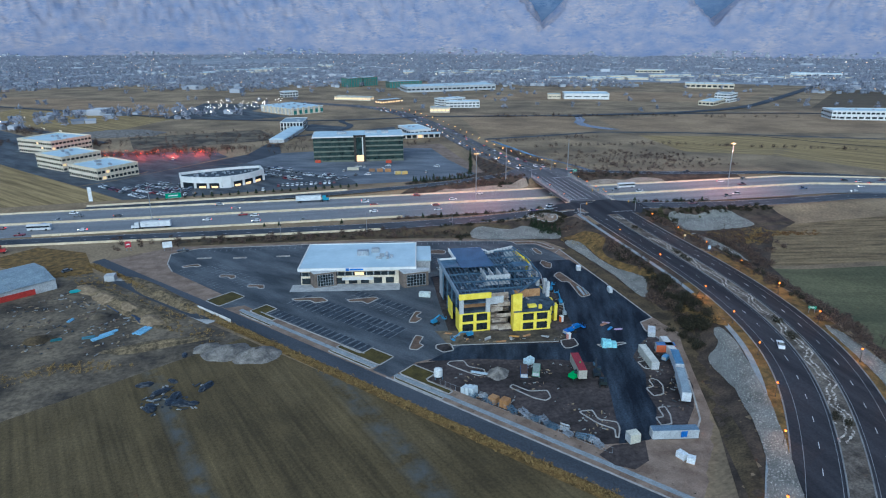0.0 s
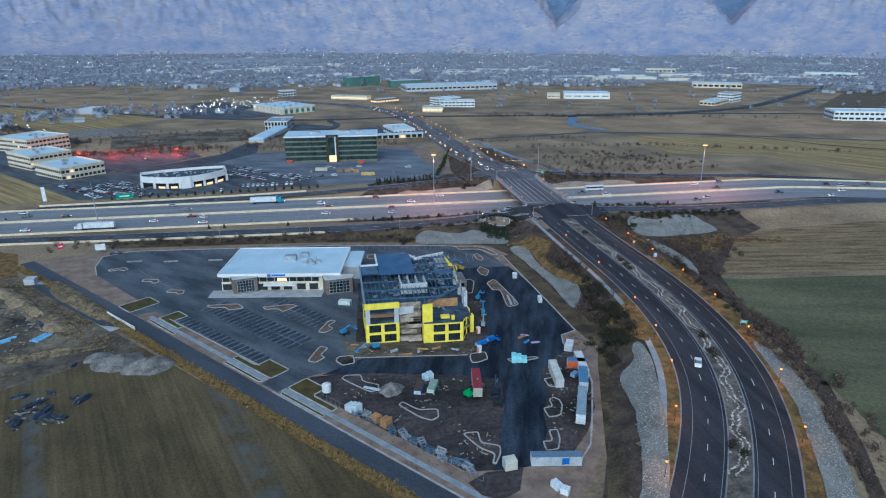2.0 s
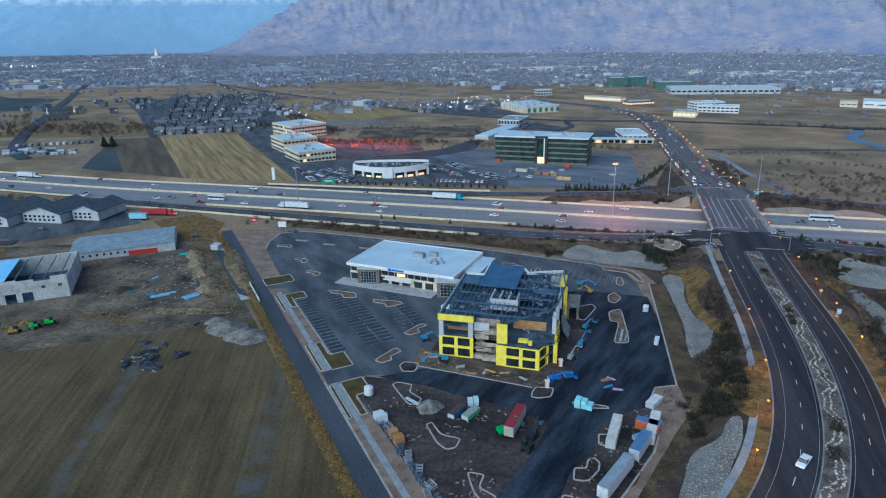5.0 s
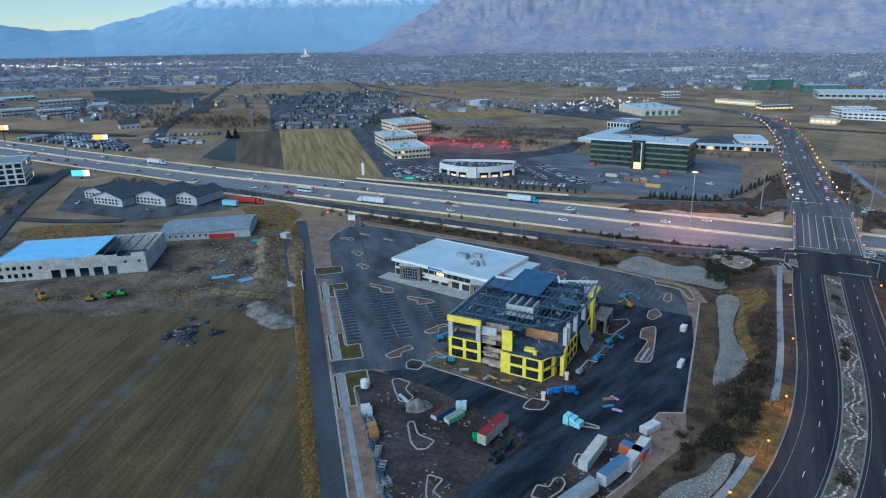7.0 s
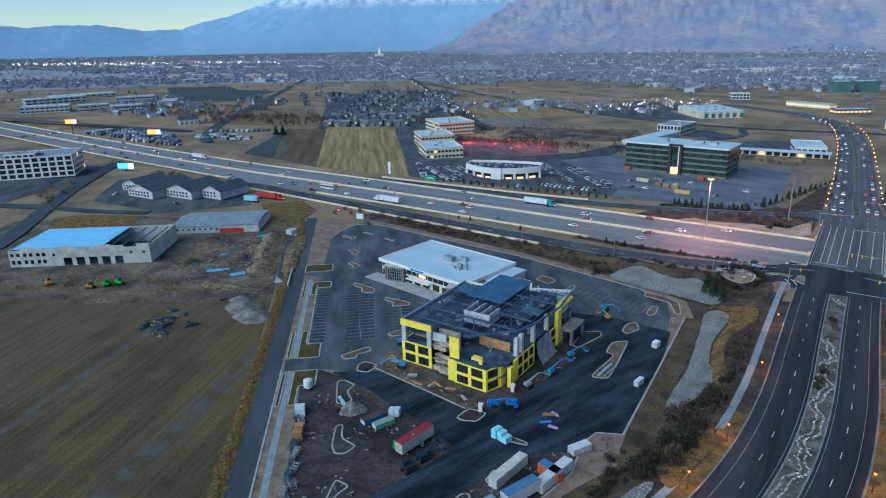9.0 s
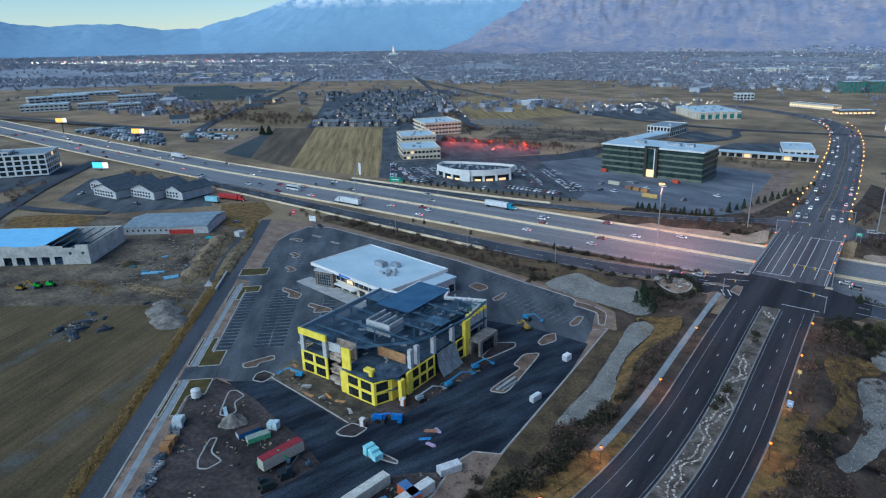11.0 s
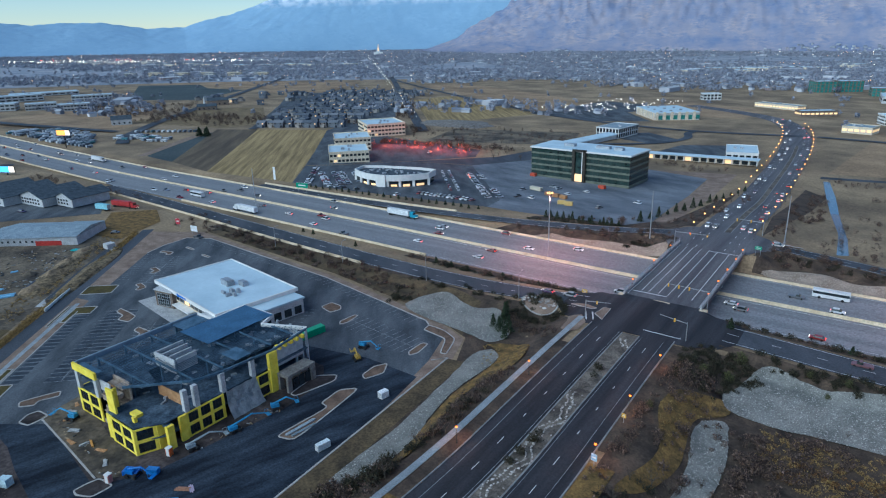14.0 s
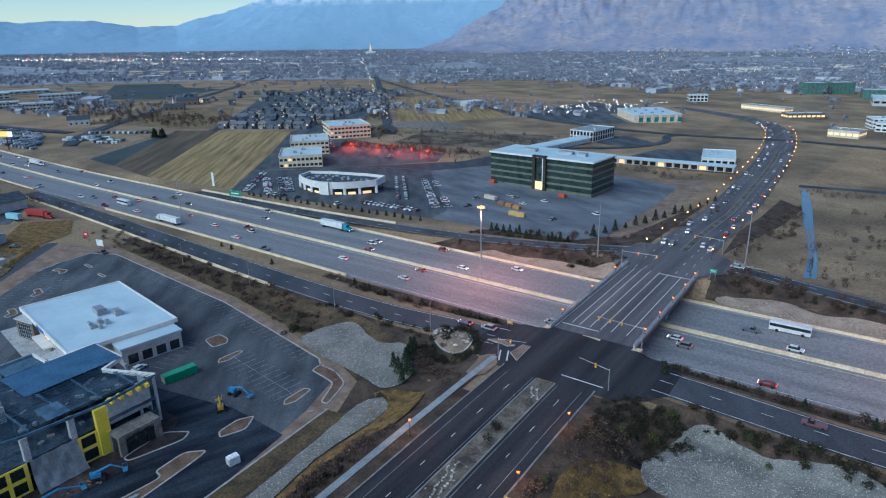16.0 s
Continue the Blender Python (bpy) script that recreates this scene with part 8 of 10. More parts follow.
for poly, n, r0, r1 in (([(133, 232), (137, 236), (140.5, 262), (141, 300), (137, 300), (137, 280), (131, 262)], 70, 0.6, 1.3), ([(173, 240), (178, 240), (177, 262), (177, 290), (186, 299), (188, 304), (174, 304)], 90, 0.6, 1.4),
                        ([(169, 176), (182, 201), (190, 196), (185, 174), (172, 145), (164, 125), (152, 104), (149, 107), (160, 129), (167, 150)], 150, 0.7, 1.8), ([(192, 234), (196, 258), (196, 285), (204, 292), (226, 295), (206, 268), (203, 240)], 110, 0.6, 1.6),
                        ([(173, 200), (180, 206), (190, 232), (184, 236), (176, 236)], 60, 0.6, 1.5), ([(122, 180), (128, 200), (124, 212), (133, 224), (137, 222), (128, 198), (128, 184)], 50, 0.8, 1.8), ([(110, 318), (128, 309), (138, 303), (138, 297), (124, 304), (114, 314)], 40, 0.6, 1.3), ([(-60, 322), (30, 313), (74, 304), (76, 318), (30, 324), (-60, 333)], 140, 0.5, 1.3)):
    BRUSH += shrubs(poly, n, r0, r1)
soup("bare_brush", leaves(BRUSH, 165, 0.15), M["twig"], "bare brown winter brush on the banks", "brush")
M["spoil"] = surface("pale_dug_soil", (0.14, 0.1, 0.06), (0.33, 0.24, 0.15), 0.4, 1.5, 0.95, 0.9, 0.25)
# ochre reeds beside the west street
RE = []
for s in np.arange(-120, 236, 0.55):
    for _ in range(3):
        x, y = street(s + nr.uniform(-0.4, 0.4), -1.9 + nr.normal() * 0.8)
        RE.append((x, y, 0.0, nr.uniform(0.4, 0.8), nr.uniform(0.6, 1.5)))
for _ in range(420):
    f = nr.uniform()
    x, y = -66 - 120 * f + nr.normal() * 2.0, 200 - 46 * f + 10 * math.sin(f * 7) + nr.normal() * 2.0
    RE.append((x, y, 0.0, nr.uniform(0.4, 0.9), nr.uniform(0.5, 1.2)))
for _ in range(300):
    f = nr.uniform()
    x, y = along(120 + 110 * f, -8 - 9 * nr.uniform())
    RE.append((x, y, 0.0, nr.uniform(0.4, 0.9), nr.uniform(0.4, 1.0)))
for x, y, z in spots_in([(200, 290), (236, 296), (242, 284), (214, 268), (200, 280)], 420, 0):
    RE.append((x, y, z, nr.uniform(0.4, 0.9), nr.uniform(0.5, 1.1)))
for poly in ([(118, 291), (132, 296), (136, 284), (131, 269), (127, 274)], [(177, 280), (187, 298), (191, 294), (185, 280), (183, 262)], [(129, 199), (140, 205), (136, 178), (130, 186)]):
    for x, y, z in spots_in(poly, 90, 0.25):
        RE.append((x, y, z, nr.uniform(0.3, 0.6), nr.uniform(0.25, 0.5)))
strip("reed_ditch", [Vector((*street(s, -1.8), 0)) for s in range(-120, 237, 6)], -1.9, 1.9, M["ochre"], 0.045, "ochre grass ditch beside the street")
soup("ochre_reeds", leaves(RE, 44, 0.15), M["reed"], "ochre reeds and tall grass along the ditch", "reeds")
for x, y, rx, h in ((-96, 271, 9, 1.6), (-85, 258.5, 10, 2.2), (-74, 246.5, 10, 2.6), (-64, 234, 8, 1.8)):
    heap("spoil_bank", x, y, rx, 4.2, h, "spoil", "long bank of pale dug soil beside the ditch", int(-x), -48)
solid("pump_shed", boxes((-92, 279, 0.05, -88, 283, 2.6)), M["greywall"], "small pale pump shed by the ditch", "shed")
sheet("haul_track", [(-90.6, 280), (-69, 255), (-48, 232), (-40, 229), (-53, 245.5), (-82.6, 278.5)], M["street"], 0.045, "grey haul track through the yard")


def conifer_proto(h, r, seed):
    top = thing("conifer", "dark green conifer standing by the road", "tree")
    bm = bmesh.new()
    tube(bm, (0, 0, -0.1), (0, 0, h * 0.9), 0.16, 0.03, 6)
    part("trunk", bm, M["bark"], top)
    tri = leaves([(0, 0, 0.1, r, h)], 520 / max(0.5, min(3, r * r / 2)), 0.16, "cone")
    me = bpy.data.meshes.new("crown")
    me.from_pydata(tri.reshape(-1, 3).tolist(), [], np.arange(len(tri) * 3).reshape(-1, 3).tolist())
    me.materials.append(M["conifer"])
    part("crown", me, None, top)
    return top


def bare_proto(h, seed):
    top = thing("bare_tree", "leafless winter tree with fine brown twigs", "tree")
    rg = random.Random(seed)
    bm = bmesh.new()
    tube(bm, (0, 0, -0.1), (0, 0, h * 0.45), 0.2, 0.13, 7)
    tips = []
    for i in range(8):
        a, e = i * 0.8 + rg.uniform(-0.3, 0.3), rg.uniform(0.7, 1.2)
        b = Vector((math.cos(a) * h * 0.28, math.sin(a) * h * 0.28, h * 0.4 + e * h * 0.32))
        tube(bm, (0, 0, h * rg.uniform(0.25, 0.45)), b, 0.08, 0.03, 5)
        tips.append(b)
    part("trunk", bm, M["bark"], top)
    tri = leaves([(t.x, t.y, t.z - h * 0.15, h * 0.17, h * 0.32) for t in tips], 60, 0.1)
    me = bpy.data.meshes.new("crown")
    me.from_pydata(tri.reshape(-1, 3).tolist(), [], np.arange(len(tri) * 3).reshape(-1, 3).tolist())
    me.materials.append(M["twig"])
    part("crown", me, None, top)
    return top


def round_shrub(h, r):
    top = thing("evergreen_shrub", "rounded olive green evergreen shrub by the crossing", "shrub")
    bm = bmesh.new()
    tube(bm, (0, 0, -0.1), (0, 0, h * 0.5), 0.1, 0.04, 6)
    part("stem", bm, M["bark"], top)
    tri = leaves([(0, 0, 0, r, h), (r * 0.2, 0, h * 0.3, r * 0.7, h * 0.75)], 420 / max(0.5, min(3, r * r / 2)), 0.1)
    me = bpy.data.meshes.new("crown")
    me.from_pydata(tri.reshape(-1, 3).tolist(), [], np.arange(len(tri) * 3).reshape(-1, 3).tolist())
    me.materials.append(M["oliveleaf"])
    part("crown", me, None, top)
    return top


M["oliveleaf"] = islands("olive_shrub_leaf", [(0.0, (0.03, 0.032, 0.012)), (0.6, (0.075, 0.078, 0.03)), (1.0, (0.13, 0.125, 0.05))], 0.9)
M["rustgrass"] = islands("rust_dry_grass", [(0.0, (0.06, 0.03, 0.012)), (0.6, (0.15, 0.075, 0.028)), (1.0, (0.26, 0.14, 0.05))], 0.95)
OLIVE = [round_shrub(3.2, 1.5)]
CON = [conifer_proto(4.6, 1.4, 1), conifer_proto(3.4, 1.3, 2)]
BAR = [bare_proto(5.5, 1), bare_proto(4.2, 2)]
used = set()


def plant(protos, k, x, y, s=1.0, z=None):
    m = pose(x, y, land(x, y) if z is None else z, 0, 0, nr.uniform(0, 360)) @ Matrix.Scale(s, 4)
    ob = protos[k]
    if (id(protos), k) in used:
        ob = ob.copy()
        scene.collection.objects.link(ob)
        for c in protos[k].children:
            d = c.copy()
            scene.collection.objects.link(d)
            d.parent = ob
    used.add((id(protos), k))
    ob.matrix_basis = m


for x, y, s in ((113, 313, 1.2), (114.5, 309.5, 1.1), (116.5, 306, 1.3), (113.5, 304, 1.0), (117, 302, 1.1), (120, 303, 1.2), (121, 298.5, 0.9), (112, 316, 0.9)):
    plant(CON, 0, x, y, s)
for i in range(16):
    plant(CON, i % 2, 66 + i * 2.7 + nr.uniform(-1, 1), 439 + nr.uniform(-2, 2), nr.uniform(0.7, 1.1), 0)
for i in range(24):
    plant(CON, 1, -100 + i * 5.5, 424 + i * 0.35 + nr.uniform(-1, 1), nr.uniform(0.5, 0.8), 0)
for i in range(14):
    plant(CON, i % 2, 112 + i * 2.2, 455 + i * 9 + nr.uniform(-2, 2), nr.uniform(0.7, 1.2), 0.3)
for x, y, s in ((68, 345, 0.8), (77, 344, 0.7), (94, 344, 0.8), (-22, 351, 0.7), (-30, 351.5, 0.6), (12, 346, 0.7), (58, 348, 0.8), (110, 344, 0.7), (182, 336, 1.0), (215, 341, 0.8), (230, 342, 0.9)):
    plant(CON, 1, x, y, s)
for dx, dy, k in ((0, 0, 2.6), (6, 3, 2.3), (-5, 4, 2.2), (2, 8, 2.5)):
    plant(CON, 1, -381 + dx, 536 + dy, k, 0)
for i in range(40):
    x, y = [(132 + nr.uniform(0, 7), 185 + nr.uniform(0, 110)), (177 + nr.uniform(0, 12), 150 + nr.uniform(0, 140)), (-200 + nr.uniform(0, 190), 640 + nr.uniform(0, 90))][i % 3]
    plant(BAR, i % 2, x, y, nr.uniform(0.6, 1.1))
for i in range(60):
    plant(BAR, i % 2, -160 + nr.uniform(0, 190), 575 + 60 * nr.uniform() + i * 0.6, nr.uniform(0.8, 1.3), 0)
BED = []
for s in range(-80, 60, 4):
    for w in (7.0, 11):
        BED.append((*street(s + nr.uniform(-1, 1), w), 0.02, 0.35, 0.45))
for x, y, _ in spots_in([(112.5, 193), (117.5, 195), (120, 184), (115.5, 174)], 34):
    BED.append((x, y, 0.1, 0.35, 0.45))
for x, y, _ in spots_in([(94.5, 293), (99, 290), (105, 288), (108, 289), (101, 293)], 14):
    BED.append((x, y, 0.1, 0.6, 0.8))
soup("bed_plants", leaves(BED, 60, 0.07), M["shrubleaf"], "small dark shrubs dotted in the gravel beds", "plants")


# pedestrian refuge and the corner paths of the crossing
for poly in ([(131.5, 327.2), (139.5, 325.2), (141, 326.6), (134, 328.6)], [(143, 328.2), (145.2, 328.4), (145.8, 319), (142.3, 322)]):
    drape("refuge_island", poly, M["gravel"], 0.42, "pinkish paved refuge island at the crossing")
    ring = [Vector((x, y, land(x, y) + 0.3)) for x, y in poly + poly[:1]]
    kerb("refuge_kerb", ring, "pale kerb of the refuge island", 0.35, 0.2)
drape("corner_path", [(137.2, 306), (136.4, 313), (135.2, 316.5), (138.8, 319.4), (142, 315), (142.2, 308), (140.2, 306)], M["gravel"], 0.18, "pinkish paved corner of the footpath")
TB = []
for poly, n, r0, r1 in (([(-560, 560), (-430, 600), (-400, 640), (-470, 700), (-600, 640)], 150, 1.5, 3.2), ([(-195, 600), (-20, 640), (-20, 652), (-195, 614)], 90, 1.2, 2.4), ([(-60, 690), (110, 620), (120, 640), (-50, 715)], 60, 1.2, 2.2), ([(-330, 690), (-200, 680), (-190, 700), (-340, 720)], 60, 1.2, 2.6),
                        ([(210, 600), (330, 596), (520, 520), (520, 512), (330, 585), (210, 590)], 120, 0.8, 1.8), ([(175, 620), (300, 640), (290, 660), (175, 640)], 60, 0.8, 1.6), ([(-760, 620), (-640, 560), (-560, 620), (-700, 760)], 130, 1.5, 3.4), ([(190, 440), (300, 436), (320, 520), (200, 540)], 160, 0.6, 1.5), ([(-300, 330), (-240, 345), (-160, 346), (-170, 352), (-300, 342)], 26, 1.0, 2.0),
                        ([(-330, 268), (-270, 236), (-255, 242), (-310, 285)], 24, 1.0, 2.2), ([(-180, 640), (0, 690), (-60, 780), (-260, 740)], 110, 0.8, 1.8), ([(240, 850), (420, 820), (640, 760), (640, 772), (420, 835), (250, 866)], 80, 1.0, 2.2), ([(-420, 900), (-300, 760), (-280, 770), (-400, 930)], 80, 1.2, 2.8)):
    TB += shrubs(poly, n, r0, r1, 1.1)
soup("bare_tree_belts", leaves(TB, 60, 0.2), M["twig"], "belts of bare brown trees between the fields", "trees")


# shrubs, bare bushes and rust coloured grass round the east corner of the crossing
for x, y, k in ((181.7, 304.2, 1.0), (187.8, 308.2, 1.1), (189, 318.2, 1.2), (206.5, 319.4, 0.7), (215.7, 319.6, 0.8), (211.7, 314.6, 0.6), (175.4, 276.5, 0.7)):
    plant(OLIVE, 0, x, y, k)
for x, y, k in ((196, 265, 0.85), (198.5, 281, 0.75), (217.6, 300, 0.5), (188.3, 268, 0.5), (199.7, 274, 0.8), (193, 259, 0.7), (206, 268, 0.6)):
    plant(BAR, 1, x, y, k)
soup("rust_grass", leaves(shrubs([(203.7, 279), (211.5, 284), (231, 286.4), (262, 284), (262, 277), (231, 280), (216, 276.5), (205, 272)], 130, 0.5, 1.2, 0.5), 70, 0.16), M["rustgrass"], "band of rust coloured dry grass below the riprap", "grass")
soup("verge_hedge", leaves(shrubs([(131.6, 246), (132.5, 259), (134.5, 262), (137.4, 252), (136.4, 243)], 34, 0.7, 1.5, 0.8), 130, 0.15), M["shrubleaf"], "dark shrubs between the footpath and the stone strip", "shrubs")


# ---- bare soil and boards beside the building shell ----
sheet("shell_soil", [(40, 191), (37.4, 203), (52, 200), (64, 197), (79.6, 195.4), (82.4, 190), (78, 186.6), (60, 188.6)], M["yard"], 0.085, "trampled brown soil beside the building shell")


def board_stack(x, y, turn, n, long, material):
    top = thing("board_stack", "loose stack of pale building boards on the soil", "boards", x, y, 0.09, turn)
    for k in range(n):
        b = part("board", boxes((-long / 2, -0.3, 0.0, long / 2, 0.3, 0.09)), material, top)
        b.matrix_basis = pose(0.12 * (k % 3), 0.1 * ((k * 7) % 4) - 0.2, 0.1 * k, 0, 0, (k * 37) % 23 - 11)


for x, y, t, n, ln in ((44, 197.5, 20, 4, 2.6), (47.5, 195, 65, 5, 3.0), (41.5, 200, -15, 3, 2.4), (54, 193, 40, 6, 2.8), (58, 190.2, 5, 3, 3.4), (62, 191.5, 80, 4, 2.2), (68, 192.6, 25, 3, 3.0), (74, 190.6, -30, 4, 2.6)):
    board_stack(x, y, t, n, ln, M["plywood"] if n % 2 else M["concrete"])


# ---- far roads and paved lots ----
sheet("showroom_lot", [(-122, 428), (-162, 478), (-140, 500), (-112, 540), (-79, 552), (-56, 556), (25, 460), (28, 440), (-100, 427)], M["lot"], 0.03, "dark asphalt lot round the showroom")
sheet("glass_office_lot", [(-58, 558), (-32, 602), (66, 616), (110, 605), (117, 460), (108, 446), (60, 440), (28, 440), (25, 460)], M["palelot"], 0.032, "dark asphalt car park before the glass office")
sheet("gravel_apron", [(66, 617), (129, 634), (131, 610), (133, 560), (127, 465), (117.5, 460), (110.5, 605)], M["gravel"], 0.034, "pale gravel strip beside the car park")
sheet("link_road", [(-112, 541), (-60, 600), (-46, 660), (-34, 660), (-30, 601), (-57, 557), (-79, 553)], M["street"], 0.0315, "grey asphalt road between the lots")
sheet("north_lot", [(-140, 502), (-128, 530), (-190, 590), (-215, 640), (-90, 622), (-75, 590), (-112, 542)], M["lot"], 0.031, "dark asphalt lot behind the offices")
sheet("west_office_lot", [(-164, 480), (-300, 640), (-310, 665), (-262, 690), (-212, 640), (-190, 590), (-130, 532), (-140, 502)], M["lot"], 0.0305, "dark asphalt lot round the cream offices")
sheet("walk_lot", [(40, 676), (100, 680), (95, 770), (52, 747)], M["lot"], 0.033, "dark asphalt lot behind the shop row")
sheet("pillar_lot", [(-8, 752), (30, 740), (40, 780), (0, 812), (-12, 800)], M["lot"], 0.033, "dark asphalt lot beside the pillared office")
sheet("store_lot", [(-190, 905), (-90, 870), (-28, 905), (-85, 985), (-60, 1080), (-170, 1120)], M["lot"], 0.033, "dark asphalt car park before the large store")
sheet("centre_lot", [(-259, 266), (-306, 313), (-280, 330), (-189, 333), (-159, 313), (-196, 270), (-211, 272)], M["lot"], 0.03, "dark asphalt lot round the gabled centre")
sheet("terrace_lot", [(-420, 190), (-300, 232), (-330, 300), (-352, 340), (-460, 300)], M["lot"], 0.031, "dark asphalt lot before the terraced office")
for nm, ln, w in (("side_road", [(-205, 185, 0), (-226, 207, 0), (-266, 242, 0), (-308, 282, 0), (-346, 323, 0), (-375, 352, 0)], 5), ("side_road", [(-266, 242, 0), (-236, 250, 0), (-200, 268, 0)], 3.5), ("side_road", [(-266, 242, 0), (-300, 222, 0), (-380, 180, 0)], 4.5),
                  ("north_street", [(-400, 462, 0), (-449, 494, 0), (-545, 600, 0), (-640, 720, 0), (-766, 875, 0), (-1100, 1290, 0)], 6), ("estate_road", [(-378, 600, 0), (-430, 690, 0), (-560, 880, 0), (-690, 1080, 0)], 4.5), ("ring_road", [(147, 866, 0), (40, 842, 0), (-39, 855, 0), (-120, 880, 0), (-178, 913, 0)], 5),
                  ("rail_road", [(-150, 896, 0), (-178, 913, 0), (-430, 1082, 0), (-760, 1330, 0), (-1300, 1800, 0)], 5), ("loop_road", [(-30, 700, 0), (30, 738, 0), (48, 790, 0), (35, 826, 0), (38, 842, 0)], 4),
                  ("far_avenue", [(330, 842, 0), (610, 856, 0), (860, 1070, 0), (1056, 1245, 0), (1451, 1600, 0)], 8), ("cross_road", [(150, 866, 0), (340, 846, 0), (600, 838, 0), (800, 780, 0), (1000, 700, 0)], 5), ("overpass_road", [(-1300, 400, 4), (-840, 430, 4), (-629, 470, 2), (-487, 505, 0.2)], 6), ("estate_avenue", [(-205, 690, 0), (-261, 752, 0), (-446, 962, 0), (-900, 1480, 0), (-2100, 2780, 0)], 6)):
    strip(nm, smooth([Vector(q) for q in ln]), -w, w, M["street"], 0.16 + 0.004 * len(ln) + 0.03 * len(nm) + 0.05 * (w - 3), "grey asphalt road between the fields")

M["tealglass"] = surface("teal_curtain_glass", (0.03, 0.16, 0.14), (0.06, 0.26, 0.22), 0.15, 0.5, 0.2, 0, spec=0.6)
office("long_warehouse", "wide white warehouse with rows of windows", 675, 743, -20, 130, 34, 2, 5.5, "white", "whiteroof", 22, 6, units=6)
office("warehouse_annex", "low white wing of the wide warehouse", 682, 738, -20, 110, 10, 1, 5.5, "white", "whiteroof", 14, 2, units=0)
office("low_factory", "long low white factory in the fields", 440, 1097, -17, 78, 40, 1, 9, "white", "whiteroof", 5, 3, frame_h=0.15)
office("factory_shed", "small cream shed beside the factory", 412, 1104, -17, 22, 20, 1, 8, "cream", "greyroof", 3, 2, frame_h=0.15, units=0)
office("green_office", "office with teal glass and brown ends", 84, 1452, 31, 34, 30, 4, 4.6, "brownbrick", "whiteroof", 5, 4, glass="tealglass", frame_h=0.85)
office("green_office", "office with teal glass and brown ends", 119, 1484, 31, 38, 30, 4, 4.6, "brownbrick", "whiteroof", 6, 4, glass="tealglass", frame_h=0.85)
office("green_office", "office with teal glass and brown ends", 168, 1412, 10, 74, 30, 3, 4.4, "brownbrick", "whiteroof", 12, 4, glass="tealglass", frame_h=0.8)
st = thing("large_store", "large pale store with a white roof and red canopy", "store", -28, 918, 0, 36)
part("wall", boxes((0, 0, -1.5, 54, 74, 8)), M["tilt"], st, "tan concrete wall")
part("roof", boxes((-0.6, -0.6, 8, 54.6, 74.6, 8.7)), M["white"], st)
part("roof_membrane", boxes((0, 0, 8.7, 54, 74, 8.8)), M["whiteroof"], st)
part("canopy", boxes((54, 30, 5, 60, 72, 6.6)), paint("red_canopy", (0.5, 0.03, 0.06)), st, "red entrance canopy")
for i in range(6):
    part("pier", boxes((1 + i * 9, -1.2, -1.5, 4 + i * 9, 0, 9.4)), M["cream"], st, "pale stone pier")
    part("bay", boxes((4.6 + i * 9, -0.1, 0.5, 9.4 + i * 9, 0.02, 5.5)), M["tealglass"], st, "teal glazed bay")
for i in range(8):
    part("pier", boxes((-1.2, 1 + i * 9, -1.5, 0, 4 + i * 9, 9.0)), M["cream"], st, "pale stone pier")
    part("roof_unit", boxes((8 + (i % 3) * 15, 6 + i * 8, 8.8, 11 + (i % 3) * 15, 9 + i * 8, 10.2)), M["galv"], st, "grey roof unit")
office("bank_office", "small pale office with tall dark windows", -46, 1214, 28, 27, 18, 2, 4.6, "white", "whiteroof", 5, 4, frame_h=0.7)
office("low_office", "long low cream shop row by the avenue", 40, 1152, -29, 68, 16, 1, 5.5, "cream", "greyroof", 14, 3, glass="lit_glass", frame_h=0.3)
office("low_office", "low brick shop row with lit windows", 112, 1052, 32, 44, 18, 1, 6, "brownbrick", "whiteroof", 8, 3, glass="lit_glass", frame_h=0.35)
office("restaurant", "low tan restaurant with red trim and lit windows", 166, 919, -14, 28, 22, 1, 6.5, "cream", "greyroof", 5, 4, glass="lit_glass", frame_h=0.35)
office("white_office_block", "white three storey office beside the avenue", 200, 1003, 20, 44, 22, 3, 3.6, "white", "whiteroof", 9, 5, units=2)
office("white_office_block", "white three storey office by the far road", 203, 985, -9, 52, 24, 2, 4.2, "white", "whiteroof", 9, 5, units=2)
office("long_mall", "long low white mall beyond the fields", 187, 1290, 5, 187, 60, 1, 10, "greywall", "whiteroof", 20, 6, units=6, frame_h=0.3)
office("low_office", "low pale office beyond the fields", 628, 936, 40, 60, 24, 1, 6, "cream", "whiteroof", 7, 4)
office("farm_office", "pale two storey building by the far avenue", 690, 985, 36, 34, 26, 3, 4.5, "white", "greyroof", 6, 5)
office("low_office", "wide white works beyond the far avenue", 1370, 1690, -40, 130, 40, 1, 10, "white", "whiteroof", 7, 4)
office("low_office", "yellow lit store in the far town", 1030, 1976, -28, 90, 40, 1, 9, "cream", "whiteroof", 7, 4)
office("low_office", "pale works at the edge of the fields", 810, 1320, -30, 100, 40, 1, 9, "cream", "whiteroof", 9, 4)
for i in range(11):
    u = i / 10
    office("apartment_block", "tan three storey apartment block", -1500 + 290 * u, 1092 + 205 * u + (i % 2) * 30, 34, 26, 16, 3, 3.4, "cream" if i % 3 else "tilt", "darkroof", 7, 4, units=0)
